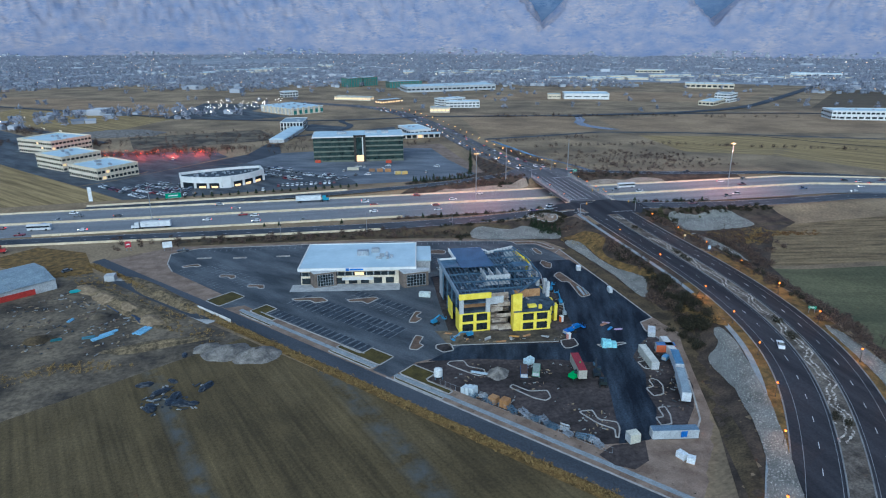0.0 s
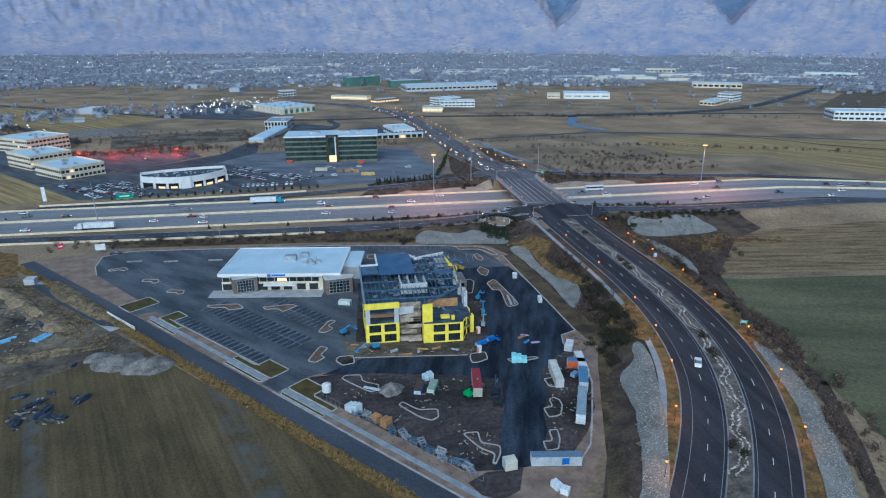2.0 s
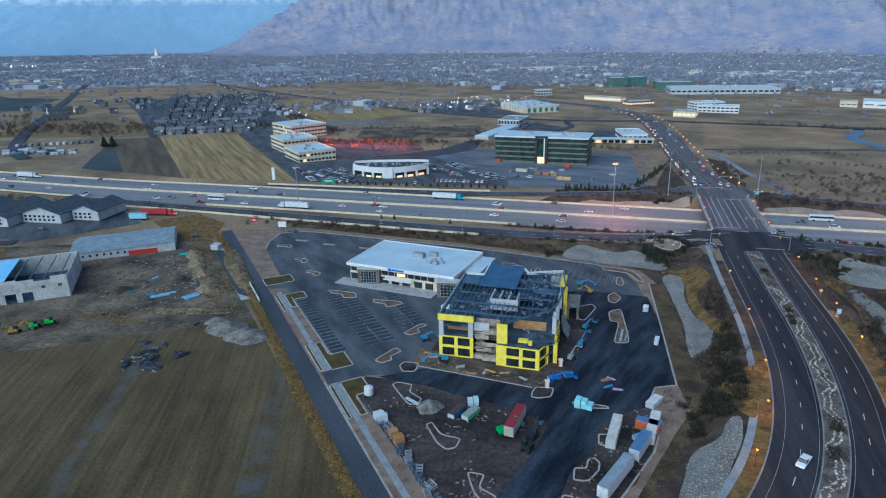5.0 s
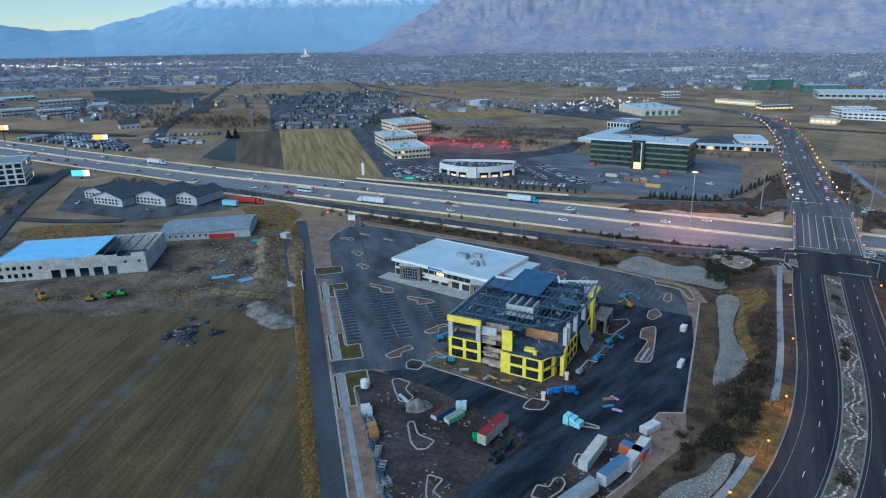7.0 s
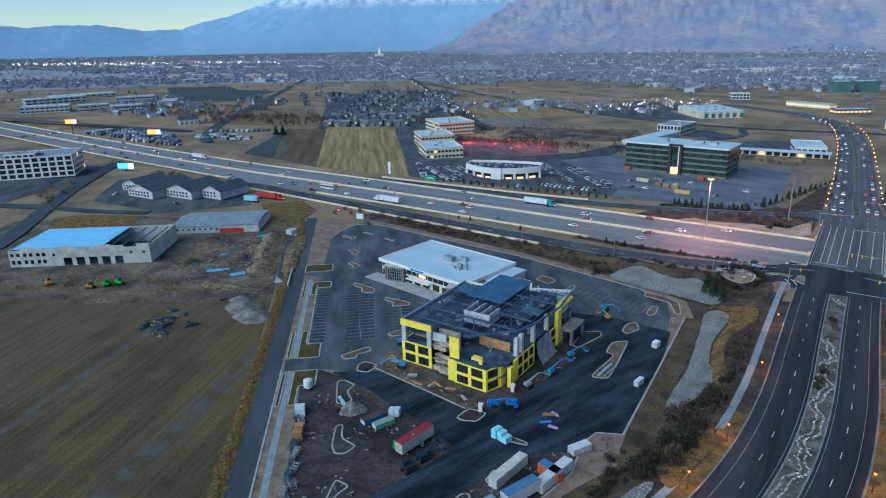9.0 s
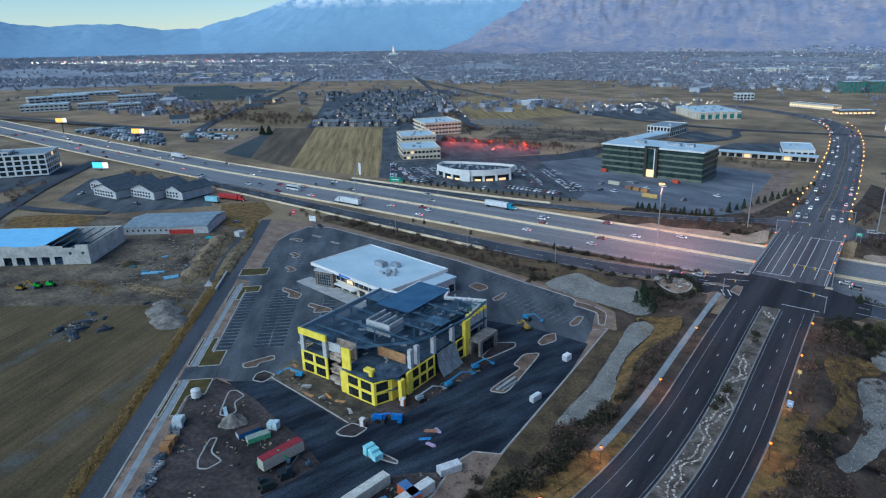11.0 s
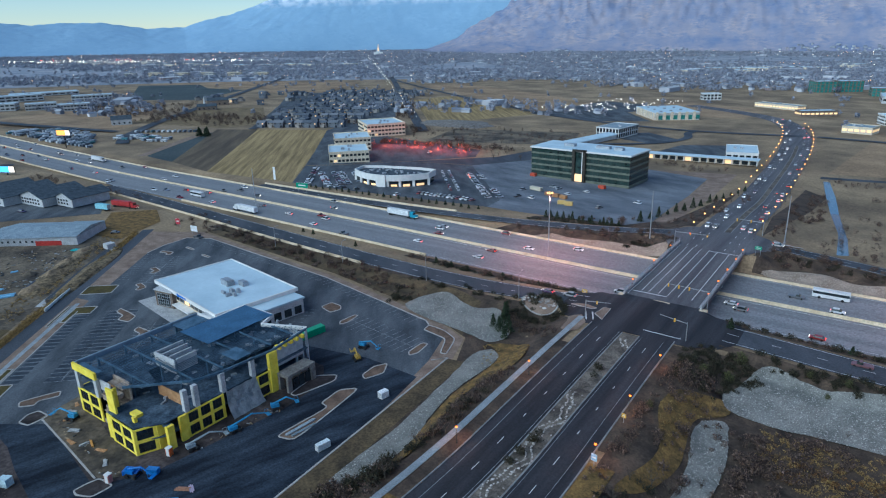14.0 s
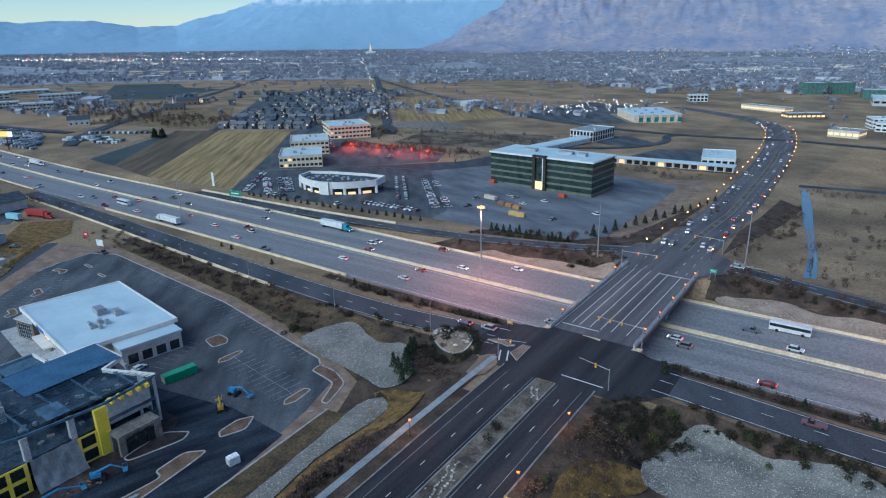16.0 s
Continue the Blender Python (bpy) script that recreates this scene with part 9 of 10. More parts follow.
for x, y, t, w, d, fl, lab in ((-990, 560, 74, 90, 34, 2, "wide white business block with a lit corner"), (-862, 494, 56, 62, 30, 2, "white two storey business block beside the freeway"), (-814, 553, 66, 40, 24, 2, "pale two storey business block beside the freeway"), (-763, 573, 64, 42, 24, 2, "pale two storey business block beside the freeway"), (-900, 660, 60, 60, 26, 2, "white two storey business block beside the freeway"), (-1080, 640, 70, 110, 40, 1, "long pale business shed")):
    office("business_block", lab, x, y, t, w, d, fl, 4.5, "greywall", "whiteroof", 10, 5, units=2)
rows = []
for r in range(6):
    for i in range(9):
        x, y = 2 + i * 11.5 + 5 * (r % 2), 470 + r * 13
        if x < 108 and y < 540 - 0.1 * x and x > 55 - (y - 450) * 0.9:
            rows.append((x, y, x + 5 + (i * 7 + r * 3) % 4, y + 0.4))
line_marks("worn_stall_marks", rows, 0.11, 1.3, "fadedpaint", "pale worn marks across the office car park")
# house, chapel and lit shop by the north street
for x, y, w, d, h, rise, t, lab in ((-549, 534, 22, 14, 6, 4.5, 60, "pale gabled house by the north street"), (-655, 742, 30, 16, 7, 4, 48, "brown gabled chapel hall"), (-606, 690, 26, 14, 5, 3.5, 48, "low brown gabled house")):
    hs = thing("gabled_house", lab, "house", x, y, 0, t)
    part("wall", boxes((0, 0, -0.6, w, d, h)), M["greywall" if x > -560 else "brownbrick"], hs)
    bm = bmesh.new()
    v = [bm.verts.new(q) for q in ((-0.6, -0.6, h), (w + 0.6, -0.6, h), (w + 0.6, d + 0.6, h), (-0.6, d + 0.6, h), (-0.6, d / 2, h + rise), (w + 0.6, d / 2, h + rise))]
    for q in ((0, 1, 5, 4), (2, 3, 4, 5), (0, 4, 3), (1, 2, 5), (3, 2, 1, 0)):
        bm.faces.new([v[i] for i in q])
    part("roof", bm, M["darkroof"], hs)
    for i in range(4):
        part("window", boxes((2 + i * w / 4, -0.08, 1, 4 + i * w / 4, 0.02, 3)), M["glass"], hs)
sp_t = thing("chapel_spire", "slim white chapel spire", "spire", -642, 728, 0)
bm = bmesh.new()
tube(bm, (0, 0, -0.3), (0, 0, 7), 1.6, 1.4, 8), tube(bm, (0, 0, 7), (0, 0, 15), 1.1, 0.06, 8)
part("spire", bm, M["white"], sp_t)
office("lit_shop", "low shop with a warm lit roof edge", -672, 770, 50, 30, 14, 1, 5, "cream", "greyroof", 6, 3, glass="lit_glass", frame_h=0.5, units=0)


sheet("centre_lawn", [(-238, 232), (-230, 244), (-212, 256), (-197, 260), (-186, 248), (-198, 232), (-222, 220)], M["ochre"], 0.05, "ochre lawn by the side road")
sheet("workshop_lawn", [(-156, 318), (-138, 336), (-112, 322), (-100, 292), (-118, 288)], M["ochre"], 0.05, "ochre rough grass beside the workshop")
heap("dirt_mound", -215, 760, 52, 30, 5, "rubble", "broad graded mound of grey brown dirt", 12)


sheet("far_green_field", [(-1160, 930), (-1071, 1022), (-777, 864), (-862, 736)], M["darkfar"], 0.2, "dark green grey field before the apartment blocks")
sheet("far_tan_field", [(-1040, 1148), (-820, 1270), (-667, 1009), (-760, 954)], M["tanfield"], 0.2, "tan field behind the estate")


# ---- houses of the near estate ----
def house_proto(w, d, h, rise, wall, seed):
    top = thing("house", "two storey house with a dark gabled roof", "house")
    part("wall", boxes((-w / 2, -d / 2, -0.3, w / 2, d / 2, h)), M[wall], top)
    bm = bmesh.new()
    e = 0.5
    v = [bm.verts.new(p) for p in ((-w / 2 - e, -d / 2 - e, h), (w / 2 + e, -d / 2 - e, h), (w / 2 + e, d / 2 + e, h), (-w / 2 - e, d / 2 + e, h), (-w / 2 - e, 0, h + rise), (w / 2 + e, 0, h + rise))]
    for q in ((0, 1, 5, 4), (2, 3, 4, 5), (0, 4, 3), (1, 2, 5), (3, 2, 1, 0)):
        bm.faces.new([v[i] for i in q])
    part("roof", bm, M["houseroof"], top)
    for x in (-w * 0.28, w * 0.28):
        for z in (1.0, 3.6):
            part("window", boxes((x - 0.7, -d / 2 - 0.06, z, x + 0.7, -d / 2 + 0.02, z + 1.3)), M["lit_glass"] if (seed + z + x) % 3 < 0.6 else M["glass"], top)
    part("garage", boxes((-w * 0.2, -d / 2 - 3, -0.2, w * 0.35, -d / 2, 2.9)), M[wall], top)
    return top


paint("slate_siding", (0.15, 0.165, 0.19))
M["houseroof"] = islands("estate_roof", [(0.0, (0.055, 0.065, 0.085)), (0.6, (0.1, 0.115, 0.14)), (1.0, (0.18, 0.19, 0.21))], 0.8, "object", fine=2.0)
M["housetan"] = surface("tan_house_siding", (0.22, 0.2, 0.18), (0.36, 0.33, 0.3), 0.3, 2.0, 0.8, 0.1, 0.01)
HS = [house_proto(10, 8, 5.2, 2.4, "p_slate_siding", 0), house_proto(8.5, 7.5, 5.2, 2.2, "housetan", 1), house_proto(12, 8, 5.4, 2.5, "p_slate_siding", 2)]
sheet("estate_streets", [(-392, 612), (-255, 694), (-300, 760), (-420, 905), (-560, 1075), (-740, 985), (-560, 800), (-470, 700)], M["lot"], 0.034, "dark asphalt streets and drives of the estate")
spots = []
for r in range(14):
    for c in range(10):
        x, y = -384 - r * 21 + c * (8.5 + r * 0.55), 622 + r * 30 + c * (5.5 + r * 0.4)
        spots.append((x + nr.uniform(-2, 2), y + nr.uniform(-2, 2), 22 + 90 * (r % 2)))
for i in range(24):
    spots.append((-760 + nr.uniform(0, 200), 780 + nr.uniform(0, 180), nr.uniform(0, 180)))
for i, (x, y, t) in enumerate(spots):
    pr = HS[i % 3]
    m = pose(x, y, 0, 0, 0, t)
    if i < 3:
        pr.matrix_basis = m
    else:
        copy_thing(pr, m)
for o in scene.objects:
    if o.name.startswith("house") and o.parent is None:
        tagged(o, group="houses of the estate")


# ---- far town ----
# distance haze is put into the town ground's pale blue-grey colour
M["hazed_townsoil"] = surface("town_ground", (0.2, 0.228, 0.275), (0.35, 0.35, 0.37), 0.01, 0.1, 0.95, 0.2, 0.1)
sheet("town_ground", [(120 - math.sin(radians(a)) * r, 60 + math.cos(radians(a)) * r) for a, r in [(a, 1620) for a in range(-56, 83, 6)] + [(a, 4700) for a in range(82, -57, -6)]], M["hazed_townsoil"], 0.02, "ground of gardens and streets in the town, blue-grey haze put in its colour")
def open_land(x, y):
    """True where the far plain is farmland rather than town."""
    r = math.hypot(x - 100, y - 60)
    if y < 330 or r < 880:
        return True
    if r < (1650 if x < -420 else 1400):
        return noise.noise(Vector((x * 0.0022 + 3, y * 0.0022, 0))) > (-0.3 if x < -420 else -0.15)
    if x > 150 and r < 1700:
        return noise.noise(Vector((x * 0.0018 + 3, y * 0.0018, 0))) > 0.3
    return noise.noise(Vector((x * 0.0015 + 9, y * 0.0015, 4))) > 0.33


W, TR, LI, LW, BX = [], [], [], [], []
tr = np.random.default_rng(9)
count = 0
while count < 56000:
    az = radians(tr.uniform(-52, 78))
    r = 850 + 3950 * tr.uniform() ** 0.7
    x, y = 120 - math.sin(az) * r, 60 + math.cos(az) * r
    if y < 560 or math.hypot(x, y) > 4800 or abs(near_line(x, y, [(q.x, q.y) for q in ARTERIAL_N[::4]])[0]) < 24:
        count += 0.05
        continue
    if open_land(x, y):
        count += 0.05
        if tr.uniform() < 0.05:
            TR.append((x, y, 0, tr.uniform(2, 4), tr.uniform(4, 8)))
        continue
    count += 1
    pick = tr.uniform()
    if pick < 0.24:
        big = tr.uniform() < 0.035
        w, d, h = (tr.uniform(24, 56), tr.uniform(16, 30), tr.uniform(5, 8)) if big else (tr.uniform(7, 13), tr.uniform(6, 9), tr.uniform(3, 5))
        (BX if big else W).append((x, y, w, d, h, tr.uniform(0, 3.14)))
    else:
        TR.append((x, y, 0, tr.uniform(2.5, 5.5), tr.uniform(6, 11)))
    if tr.uniform() < 0.03 + 0.09 * max(0, noise.noise(Vector((x * 0.004, y * 0.004, 2)))):
        (LI if tr.uniform() < 0.45 else LW).append((x + 8, y - 8, tr.uniform(4, 8), 0.2 + tr.uniform(0.0001, 0.00024) * r))


def town_mesh(rows, gable, slope=lambda x, y: 0.0):
    wv, wf, rv_, rf = [], [], [], []
    for x, y, w, d, h, a in rows:
        c, s = math.cos(a), math.sin(a)
        n = len(wv)
        z0 = slope(x, y)
        P = lambda u, v, z: (x + c * u - s * v, y + s * u + c * v, z + z0)
        wv += [P(-w / 2, -d / 2, -1), P(w / 2, -d / 2, -1), P(w / 2, d / 2, -1), P(-w / 2, d / 2, -1), P(-w / 2, -d / 2, h), P(w / 2, -d / 2, h), P(w / 2, d / 2, h), P(-w / 2, d / 2, h)]
        wf += [(n, n + 1, n + 5, n + 4), (n + 1, n + 2, n + 6, n + 5), (n + 2, n + 3, n + 7, n + 6), (n + 3, n, n + 4, n + 7)]
        n = len(rv_)
        if gable:
            e, t = 0.5, h + d * 0.27
            rv_ += [P(-w / 2 - e, -d / 2 - e, h - 0.1), P(w / 2 + e, -d / 2 - e, h - 0.1), P(w / 2 + e, d / 2 + e, h - 0.1), P(-w / 2 - e, d / 2 + e, h - 0.1), P(-w / 2 - e, 0, t), P(w / 2 + e, 0, t)]
            rf += [(n, n + 1, n + 5, n + 4), (n + 2, n + 3, n + 4, n + 5), (n, n + 4, n + 3), (n + 1, n + 2, n + 5)]
        else:
            rv_ += [P(-w / 2, -d / 2, h), P(w / 2, -d / 2, h), P(w / 2, d / 2, h), P(-w / 2, d / 2, h)]
            rf += [(n, n + 1, n + 2, n + 3)]
    return wv, wf, rv_, rf


# haze put into wall and roof colours: paler and bluer than near houses
M["townwall"] = islands("hazed_town_wall", [(0.0, (0.23, 0.245, 0.28)), (0.55, (0.36, 0.365, 0.4)), (0.92, (0.56, 0.56, 0.58)), (1.0, (0.28, 0.2, 0.19))], 0.85)
M["townroof"] = islands("hazed_town_roof", [(0.0, (0.15, 0.17, 0.215)), (0.45, (0.24, 0.26, 0.31)), (0.85, (0.32, 0.34, 0.37)), (0.96, (0.36, 0.38, 0.4)), (1.0, (0.66, 0.67, 0.69))], 0.8)
M["bigroof"] = islands("store_roof", [(0.0, (0.3, 0.31, 0.34)), (0.6, (0.5, 0.5, 0.52)), (1.0, (0.78, 0.79, 0.8))], 0.7)
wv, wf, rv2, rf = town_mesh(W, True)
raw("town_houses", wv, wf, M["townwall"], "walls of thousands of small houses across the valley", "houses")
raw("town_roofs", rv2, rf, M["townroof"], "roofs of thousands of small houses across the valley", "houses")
wv, wf, rv2, rf = town_mesh(BX, False)
raw("town_stores", wv, wf, M["townwall"], "walls of far flat roofed stores", "stores")
raw("town_store_roofs", rv2, rf, M["bigroof"], "pale flat roofs of far stores", "stores")
# long pale stores where the town meets the fields
SHOPS = []
for x0, y0, x1, y1, n in ((700, 1650, 1400, 1640, 24), (330, 1960, 720, 2140, 14), (-2950, 1560, -1780, 1690, 34), (-1720, 1820, -1500, 2000, 9), (-440, 1900, 60, 2500, 18)):
    for u in tr.uniform(0, 1, n):
        SHOPS.append((x0 + (x1 - x0) * u + tr.uniform(-60, 60), y0 + (y1 - y0) * u + tr.uniform(-90, 90), tr.uniform(28, 80), tr.uniform(18, 36), tr.uniform(5, 8.5), tr.uniform(-0.3, 0.3)))
wv, wf, rv2, rf = town_mesh(SHOPS, False)
raw("edge_stores", wv, wf, M["cream"], "pale walls of long stores at the edge of the town", "stores")
raw("edge_store_roofs", rv2, rf, M["whiteroof"], "flat pale roofs of long stores at the edge of the town", "stores")
# bare twigs tinted pale blue-grey, the haze of distance put in their colour
M["fartree"] = islands("hazed_bare_tree", [(0.0, (0.14, 0.16, 0.21)), (0.5, (0.245, 0.26, 0.31)), (0.85, (0.35, 0.34, 0.37)), (1.0, (0.34, 0.28, 0.28))], 0.95)
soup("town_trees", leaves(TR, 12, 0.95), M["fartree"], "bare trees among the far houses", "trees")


def light_dots(name, rows, mat, label):
    v, f = [], []
    for x, y, z, s in rows:
        n = len(v)
        v += [(x, y, z + s), (x + s, y, z), (x, y + s, z), (x - s, y, z), (x, y - s, z), (x, y, z - s)]
        f += [(n, n + 1, n + 2), (n, n + 2, n + 3), (n, n + 3, n + 4), (n, n + 4, n + 1), (n + 5, n + 2, n + 1), (n + 5, n + 3, n + 2), (n + 5, n + 4, n + 3), (n + 5, n + 1, n + 4)]
    raw(name, v, f, mat, label, "lamps")


M["far_warm"], M["far_white"] = glow("far_warm_lamp", (1.0, 0.5, 0.18), 3.5), glow("far_white_lamp", (1.0, 0.85, 0.65), 3.0)
light_dots("far_lamps", LI, M["far_warm"], "small orange lamps across the far town")
light_dots("far_white_lamps", LW, M["far_white"], "small white lamps across the far town")
store = [(-180 + 110 * u + 30 * v, 900 + 200 * v, 8, 0.5) for u, v in tr.uniform(0, 1, (75, 2))]
for i in range(60):
    f = i / 59
    store.append((-261 - 1900 * f ** 1.3 + tr.uniform(-6, 6), 752 + 2060 * f ** 1.3 + tr.uniform(-6, 6), 6, 0.4 + 0.6 * f))
# the lit shopping strip behind the apartment blocks
strip_lights = [(-2960 + 800 * u + 240 * v, 1410 + 690 * u - 120 * v, 11, tr.uniform(0.9, 2.0)) for u, v in tr.uniform(0, 1, (110, 2))]
light_dots("strip_lamps", strip_lights, M["far_white"], "white lamps of the far shopping strip")
light_dots("strip_signs", [(-2930 + 760 * u, 1460 + 640 * u, 12, 1.7) for u in tr.uniform(0, 1, 16)], M["red_glow"], "red signs of the far shopping strip")
light_dots("car_park_lamps", store, M["far_white"], "white lamps of car parks and of a far avenue")
tl = [(-190 + 105 * tr.uniform(), 596 + 22 * tr.uniform(), 3 + 2 * tr.uniform(), 0.3) for _ in range(26)]
M["tree_lights"] = glow("red_tree_lights", (1.0, 0.16, 0.06), 0.42)
light_dots("string_lights", tl, M["tree_lights"], "red orange lights strung in the car park trees")
for i in range(14):
    plant(BAR, i % 2, -190 + i * 7.6 + nr.uniform(-2, 2), 600 + i * 0.8 + nr.uniform(-4, 4), nr.uniform(0.9, 1.2), 0)
FAIRY = [(-186 + i * 6.2 + nr.uniform(-2, 2), 592 + (i % 3) * 9 + nr.uniform(-3, 3), 1.0, nr.uniform(1.1, 1.9), nr.uniform(3.5, 5.5)) for i in range(17)]
soup("tree_string_lights", leaves(FAIRY, 46, 0.09), M["tree_lights"], "trees wound with glowing red lights in the car park", "lights")
for x, y in ((-176, 598), (-150, 604), (-124, 606), (-100, 608)):
    lt = new("tree_light", bpy.data.lights.new("tree_light", "POINT"))
    lt.data.energy, lt.data.color, lt.data.shadow_soft_size = 7000, (1.0, 0.1, 0.04), 1.5
    lt.matrix_basis = pose(x, y, 5.5)


# pale temple with a spire far up the valley
tm = thing("temple", "pale stone temple with a tall spire, far off", "temple", -2165, 2906, 0, 35)
part("wall", boxes((-24, -14, -1, 24, 14, 16), (-9, -9, 16, 9, 9, 24)), M["white"], tm)
part("roof", boxes((-24.5, -14.5, 16, 24.5, 14.5, 16.6)), M["whiteroof"], tm)
bm = bmesh.new()
tube(bm, (0, 0, 24), (0, 0, 36), 4, 3, 8), tube(bm, (0, 0, 36), (0, 0, 58), 2.4, 0.2, 8)
# no flood lamps stand here: the spire's lit look is its own glow
part("spire", bm, M["lit_glass"], tm, "spire with its floodlight put in as a glow")


# ---- mountains ----
SKYLINE = [(-80, 7.5), (-45, 7.5), (-10, 7.5), (24, 7), (30, 6), (38, 5.2), (44, 4.3), (47.5, 3.1), (51, 1.95), (53, 1.55), (54.6, 1.05), (57.4, 1.0), (60, 1.42), (62.4, 1.5), (65, 1.38), (67, 1.55), (69, 2.0), (76, 2.6), (90, 2.2)]


def skyline(az):
    for (a, e), (b, f) in zip(SKYLINE, SKYLINE[1:]):
        if a <= az <= b:
            return e + (f - e) * (az - a) / (b - a)
    return 2.0


NOTCH = [(-18.7, 0.1, 1.15), (-32.0, 0.3, 1.0), (-45.2, 0.6, 1.0)]


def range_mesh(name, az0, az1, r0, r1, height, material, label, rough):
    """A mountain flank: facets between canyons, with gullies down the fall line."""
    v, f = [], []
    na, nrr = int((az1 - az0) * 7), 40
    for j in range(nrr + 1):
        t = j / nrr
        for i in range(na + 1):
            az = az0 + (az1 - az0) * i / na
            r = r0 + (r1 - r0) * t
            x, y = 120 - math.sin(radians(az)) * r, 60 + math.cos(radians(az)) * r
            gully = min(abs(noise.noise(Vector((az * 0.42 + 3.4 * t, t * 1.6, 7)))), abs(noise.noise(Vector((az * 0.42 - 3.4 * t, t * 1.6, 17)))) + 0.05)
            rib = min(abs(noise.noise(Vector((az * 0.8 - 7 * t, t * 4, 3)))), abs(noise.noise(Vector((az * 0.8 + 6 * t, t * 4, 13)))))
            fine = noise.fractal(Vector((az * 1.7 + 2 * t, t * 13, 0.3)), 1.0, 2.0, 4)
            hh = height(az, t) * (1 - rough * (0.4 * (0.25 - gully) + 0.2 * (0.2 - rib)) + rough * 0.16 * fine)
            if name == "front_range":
                # canyons: straight V cuts through which the haze-coloured range behind shows
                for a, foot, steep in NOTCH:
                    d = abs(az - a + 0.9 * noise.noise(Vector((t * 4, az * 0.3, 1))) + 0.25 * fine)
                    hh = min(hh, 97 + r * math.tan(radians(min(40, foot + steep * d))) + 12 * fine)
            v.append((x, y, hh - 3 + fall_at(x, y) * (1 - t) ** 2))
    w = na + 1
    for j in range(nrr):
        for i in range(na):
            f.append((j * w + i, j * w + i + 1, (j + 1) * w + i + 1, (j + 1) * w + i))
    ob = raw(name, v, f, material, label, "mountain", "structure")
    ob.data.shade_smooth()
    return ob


def far_height(az, t):
    return 4780 * math.tan(radians(skyline(az))) * (t ** 0.75) + 97 * t


def near_height(az, t):
    # the brown front range; its shoulder sinks to the plain towards the west
    e = float(np.interp(az, (-80, 16, 22, 24.5, 27.5, 30, 32.5, 35), (8, 8, 6.4, 4.6, 2.5, 1.2, 0.4, 0.02)))
    return (97 * min(1, e) + 4500 * math.tan(radians(e))) * (t ** 1.5)


def hazed_hill_material(name, low, mid, snow, relief):
    """Scrub and bare rock, air haze put into their colour, snow on the heights."""
    m, nt, p = shader(name, 0.95)
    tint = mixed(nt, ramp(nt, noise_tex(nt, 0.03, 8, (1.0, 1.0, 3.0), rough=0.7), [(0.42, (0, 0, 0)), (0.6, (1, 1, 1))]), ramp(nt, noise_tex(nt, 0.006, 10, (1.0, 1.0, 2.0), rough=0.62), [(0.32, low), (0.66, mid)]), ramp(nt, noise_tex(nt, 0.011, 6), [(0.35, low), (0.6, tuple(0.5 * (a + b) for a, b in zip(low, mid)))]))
    geo = nt.nodes.new("ShaderNodeNewGeometry")
    sep = nt.nodes.new("ShaderNodeSeparateXYZ")
    nt.links.new(geo.outputs["Position"], sep.inputs[0])
    mr = nt.nodes.new("ShaderNodeMapRange")
    mr.inputs[1].default_value, mr.inputs[2].default_value = snow
    nt.links.new(sep.outputs[2], mr.inputs[0])
    mul = nt.nodes.new("ShaderNodeMath")
    mul.operation = "MULTIPLY"
    nt.links.new(mr.outputs[0], mul.inputs[0])
    nt.links.new(ramp(nt, noise_tex(nt, 0.02, 8), [(0.4, (0, 0, 0)), (0.6, (1, 1, 1))]), mul.inputs[1])
    nt.links.new(mixed(nt, mul.outputs[0], tint, (0.7, 0.74, 0.8)), p.inputs["Base Color"])
    bumped(nt, p, noise_tex(nt, 0.03, 8), relief, 12)
    return m


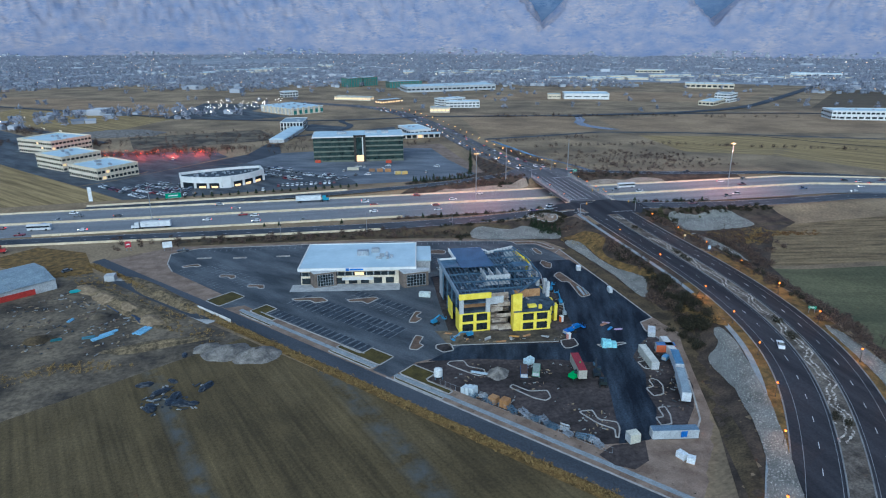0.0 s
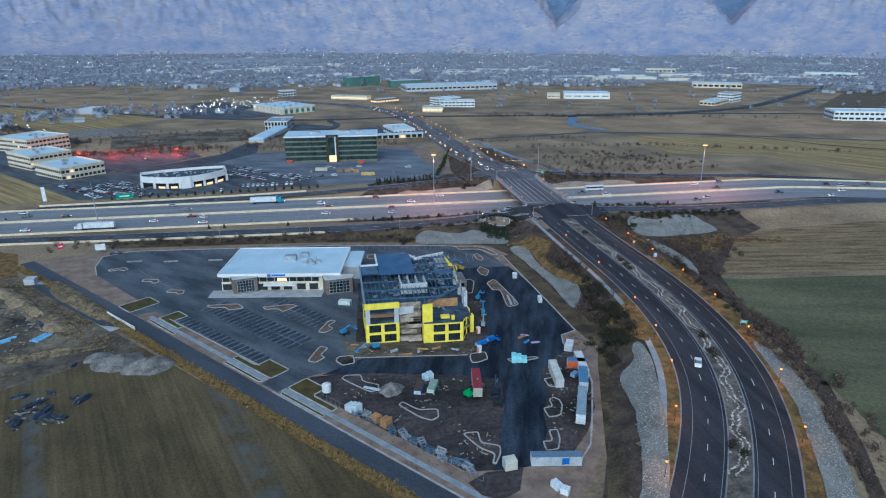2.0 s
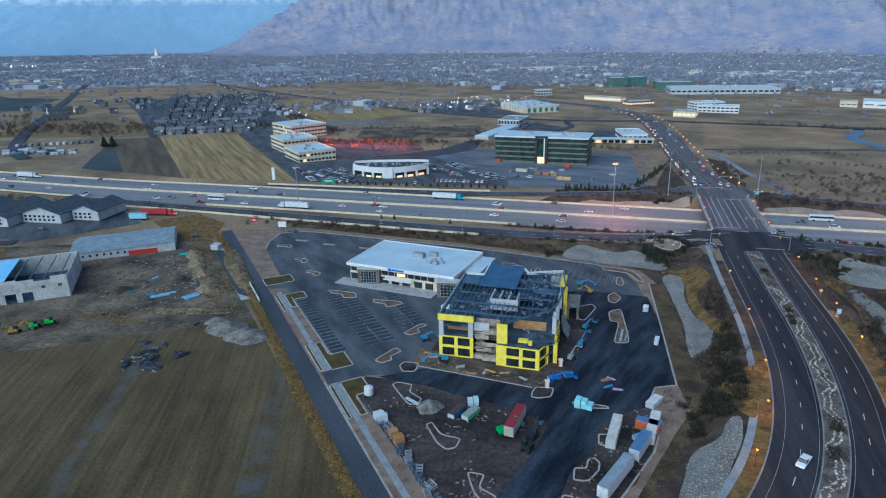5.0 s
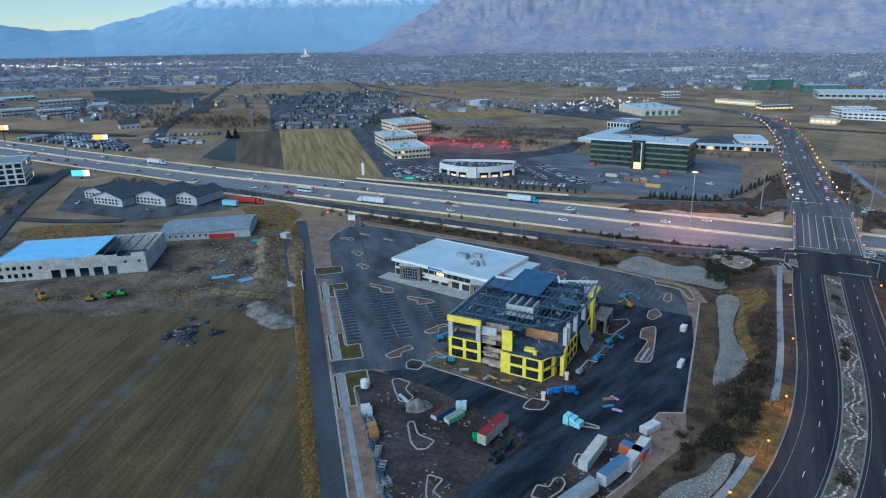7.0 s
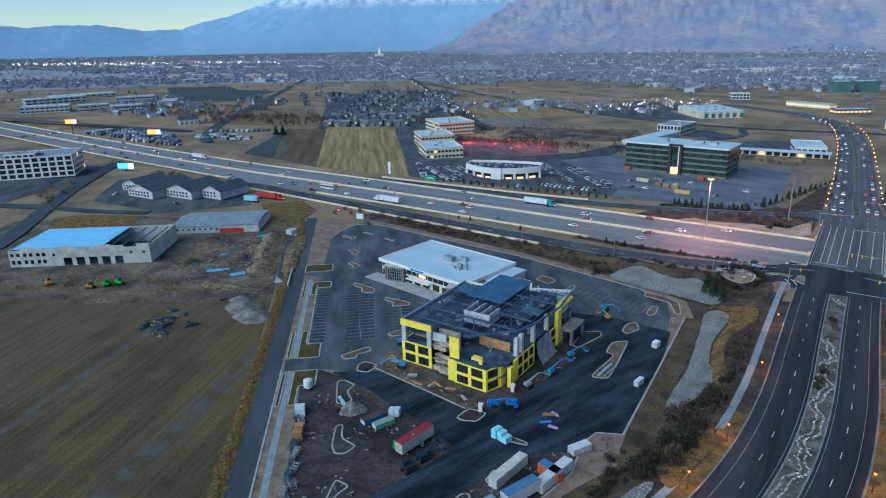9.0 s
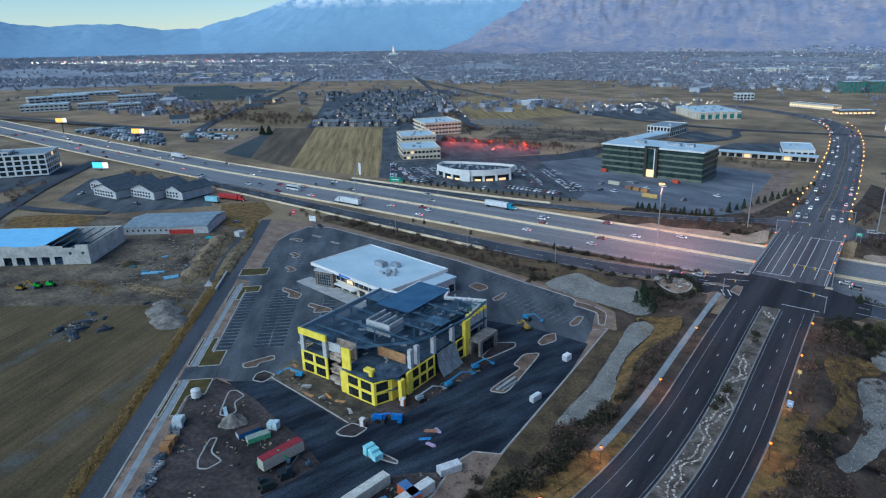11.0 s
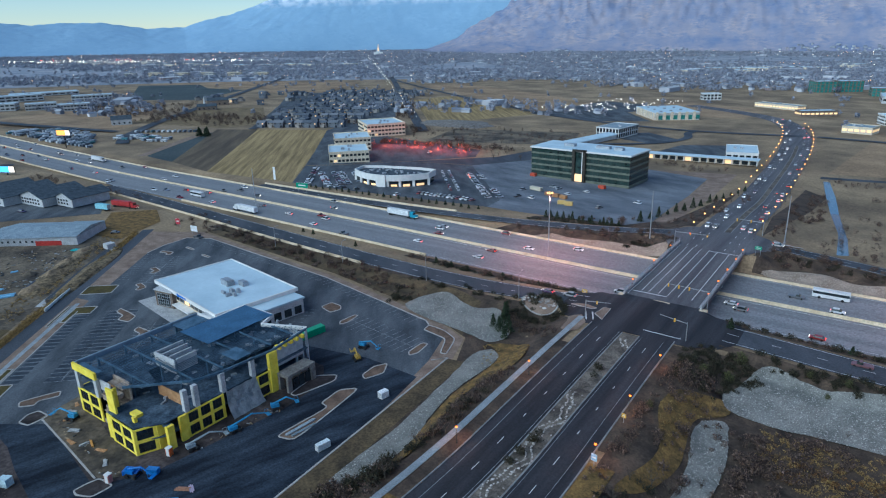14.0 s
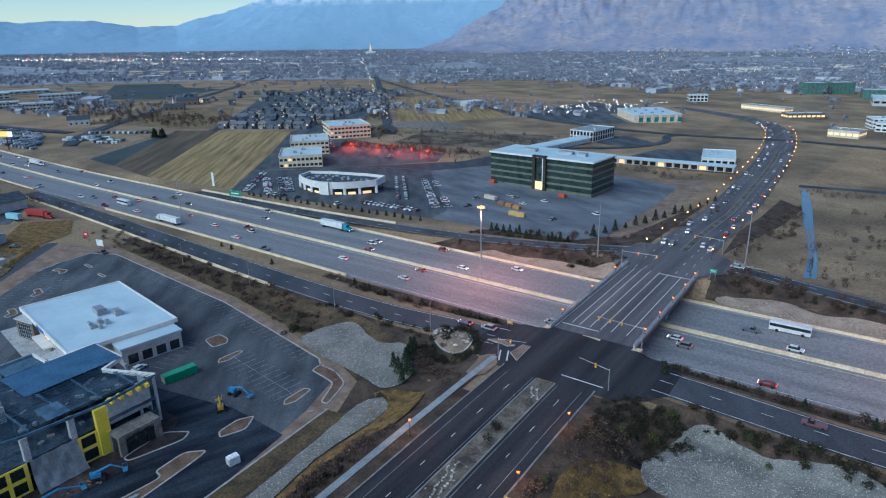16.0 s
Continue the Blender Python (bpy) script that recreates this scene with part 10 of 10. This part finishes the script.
# the far range's blue is distance haze put into its base colour
range_mesh("far_range", 20, 88, 4560, 4860, far_height, hazed_hill_material("hazed_far_range", (0.24, 0.38, 0.53), (0.3, 0.45, 0.59), (285, 340), 0.1), "distant mountain range with snow on top, blue haze put in its colour", 0.14)
# the blue and mauve tones carry air haze in the flank's base colour
range_mesh("front_range", -78, 36, 3800, 4540, near_height, hazed_hill_material("hazed_front_range", (0.15, 0.195, 0.31), (0.4, 0.34, 0.345), (560, 760), 0.18), "mauve brown mountain flank with gullies, haze put in its colour", 0.5)

# canyon depth: a range whose deeper blue is haze put into its colour
range_mesh("back_range", -78, 10, 4880, 4960, lambda az, t: 4900 * math.tan(radians(7.5)) * t ** 0.3 * min(1, max(0, (9 - az) / 14)), hazed_hill_material("hazed_back_range", (0.09, 0.15, 0.27), (0.22, 0.28, 0.4), (900, 1200), 0.1), "range seen through the canyons, blue haze put in its colour", 0.1)


def flank(x, y):
    """Height of the foot of the front range above the plain."""
    r, az = math.hypot(x - 120, y - 60), math.degrees(math.atan2(120 - x, y - 60))
    t = max(0.0, (r - 3800) / 740)
    return near_height(az, t) - 3 - fall_at(x, y) * (1 - (1 - t) ** 2)


# the town climbs the foot of the range
FHR = []
while len(FHR) < 650:
    az = tr.uniform(-56, 26)
    t = tr.uniform() ** 1.6 * 0.12
    if noise.noise(Vector((az * 0.13, 5, 0))) * 0.5 + 0.12 < t * 1.6:
        continue
    r = 3800 + 740 * t
    x, y = 120 - math.sin(radians(az)) * r, 60 + math.cos(radians(az)) * r
    FHR.append((x, y, tr.uniform(8, 15), tr.uniform(7, 11), tr.uniform(4, 7), tr.uniform(0, 3.14)))
wv, wf, rv2, rf = town_mesh(FHR, True, flank)
raw("foothill_houses", wv, wf, M["townwall"], "walls of houses on the foot of the mountains", "houses")
raw("foothill_roofs", rv2, rf, M["townroof"], "roofs of houses on the foot of the mountains", "houses")


# ---- everything settles onto the gently tilted plain ----
for ob in list(scene.objects):
    if ob.parent or ob.type == "CAMERA" or ob == sun or ob.name in ("far_range", "front_range", "back_range"):
        continue
    if ob.type == "MESH" and ob.matrix_basis == Matrix():
        co = np.empty(len(ob.data.vertices) * 3, np.float32)
        ob.data.vertices.foreach_get("co", co)
        co = co.reshape(-1, 3)
        co[:, 2] += plain_fall(co[:, 0].astype(float), co[:, 1].astype(float))
        ob.data.vertices.foreach_set("co", co.ravel())
        ob.data.update()
    else:
        ob.matrix_basis = Matrix.Translation((0, 0, fall_at(*ob.matrix_basis.translation[:2]))) @ ob.matrix_basis
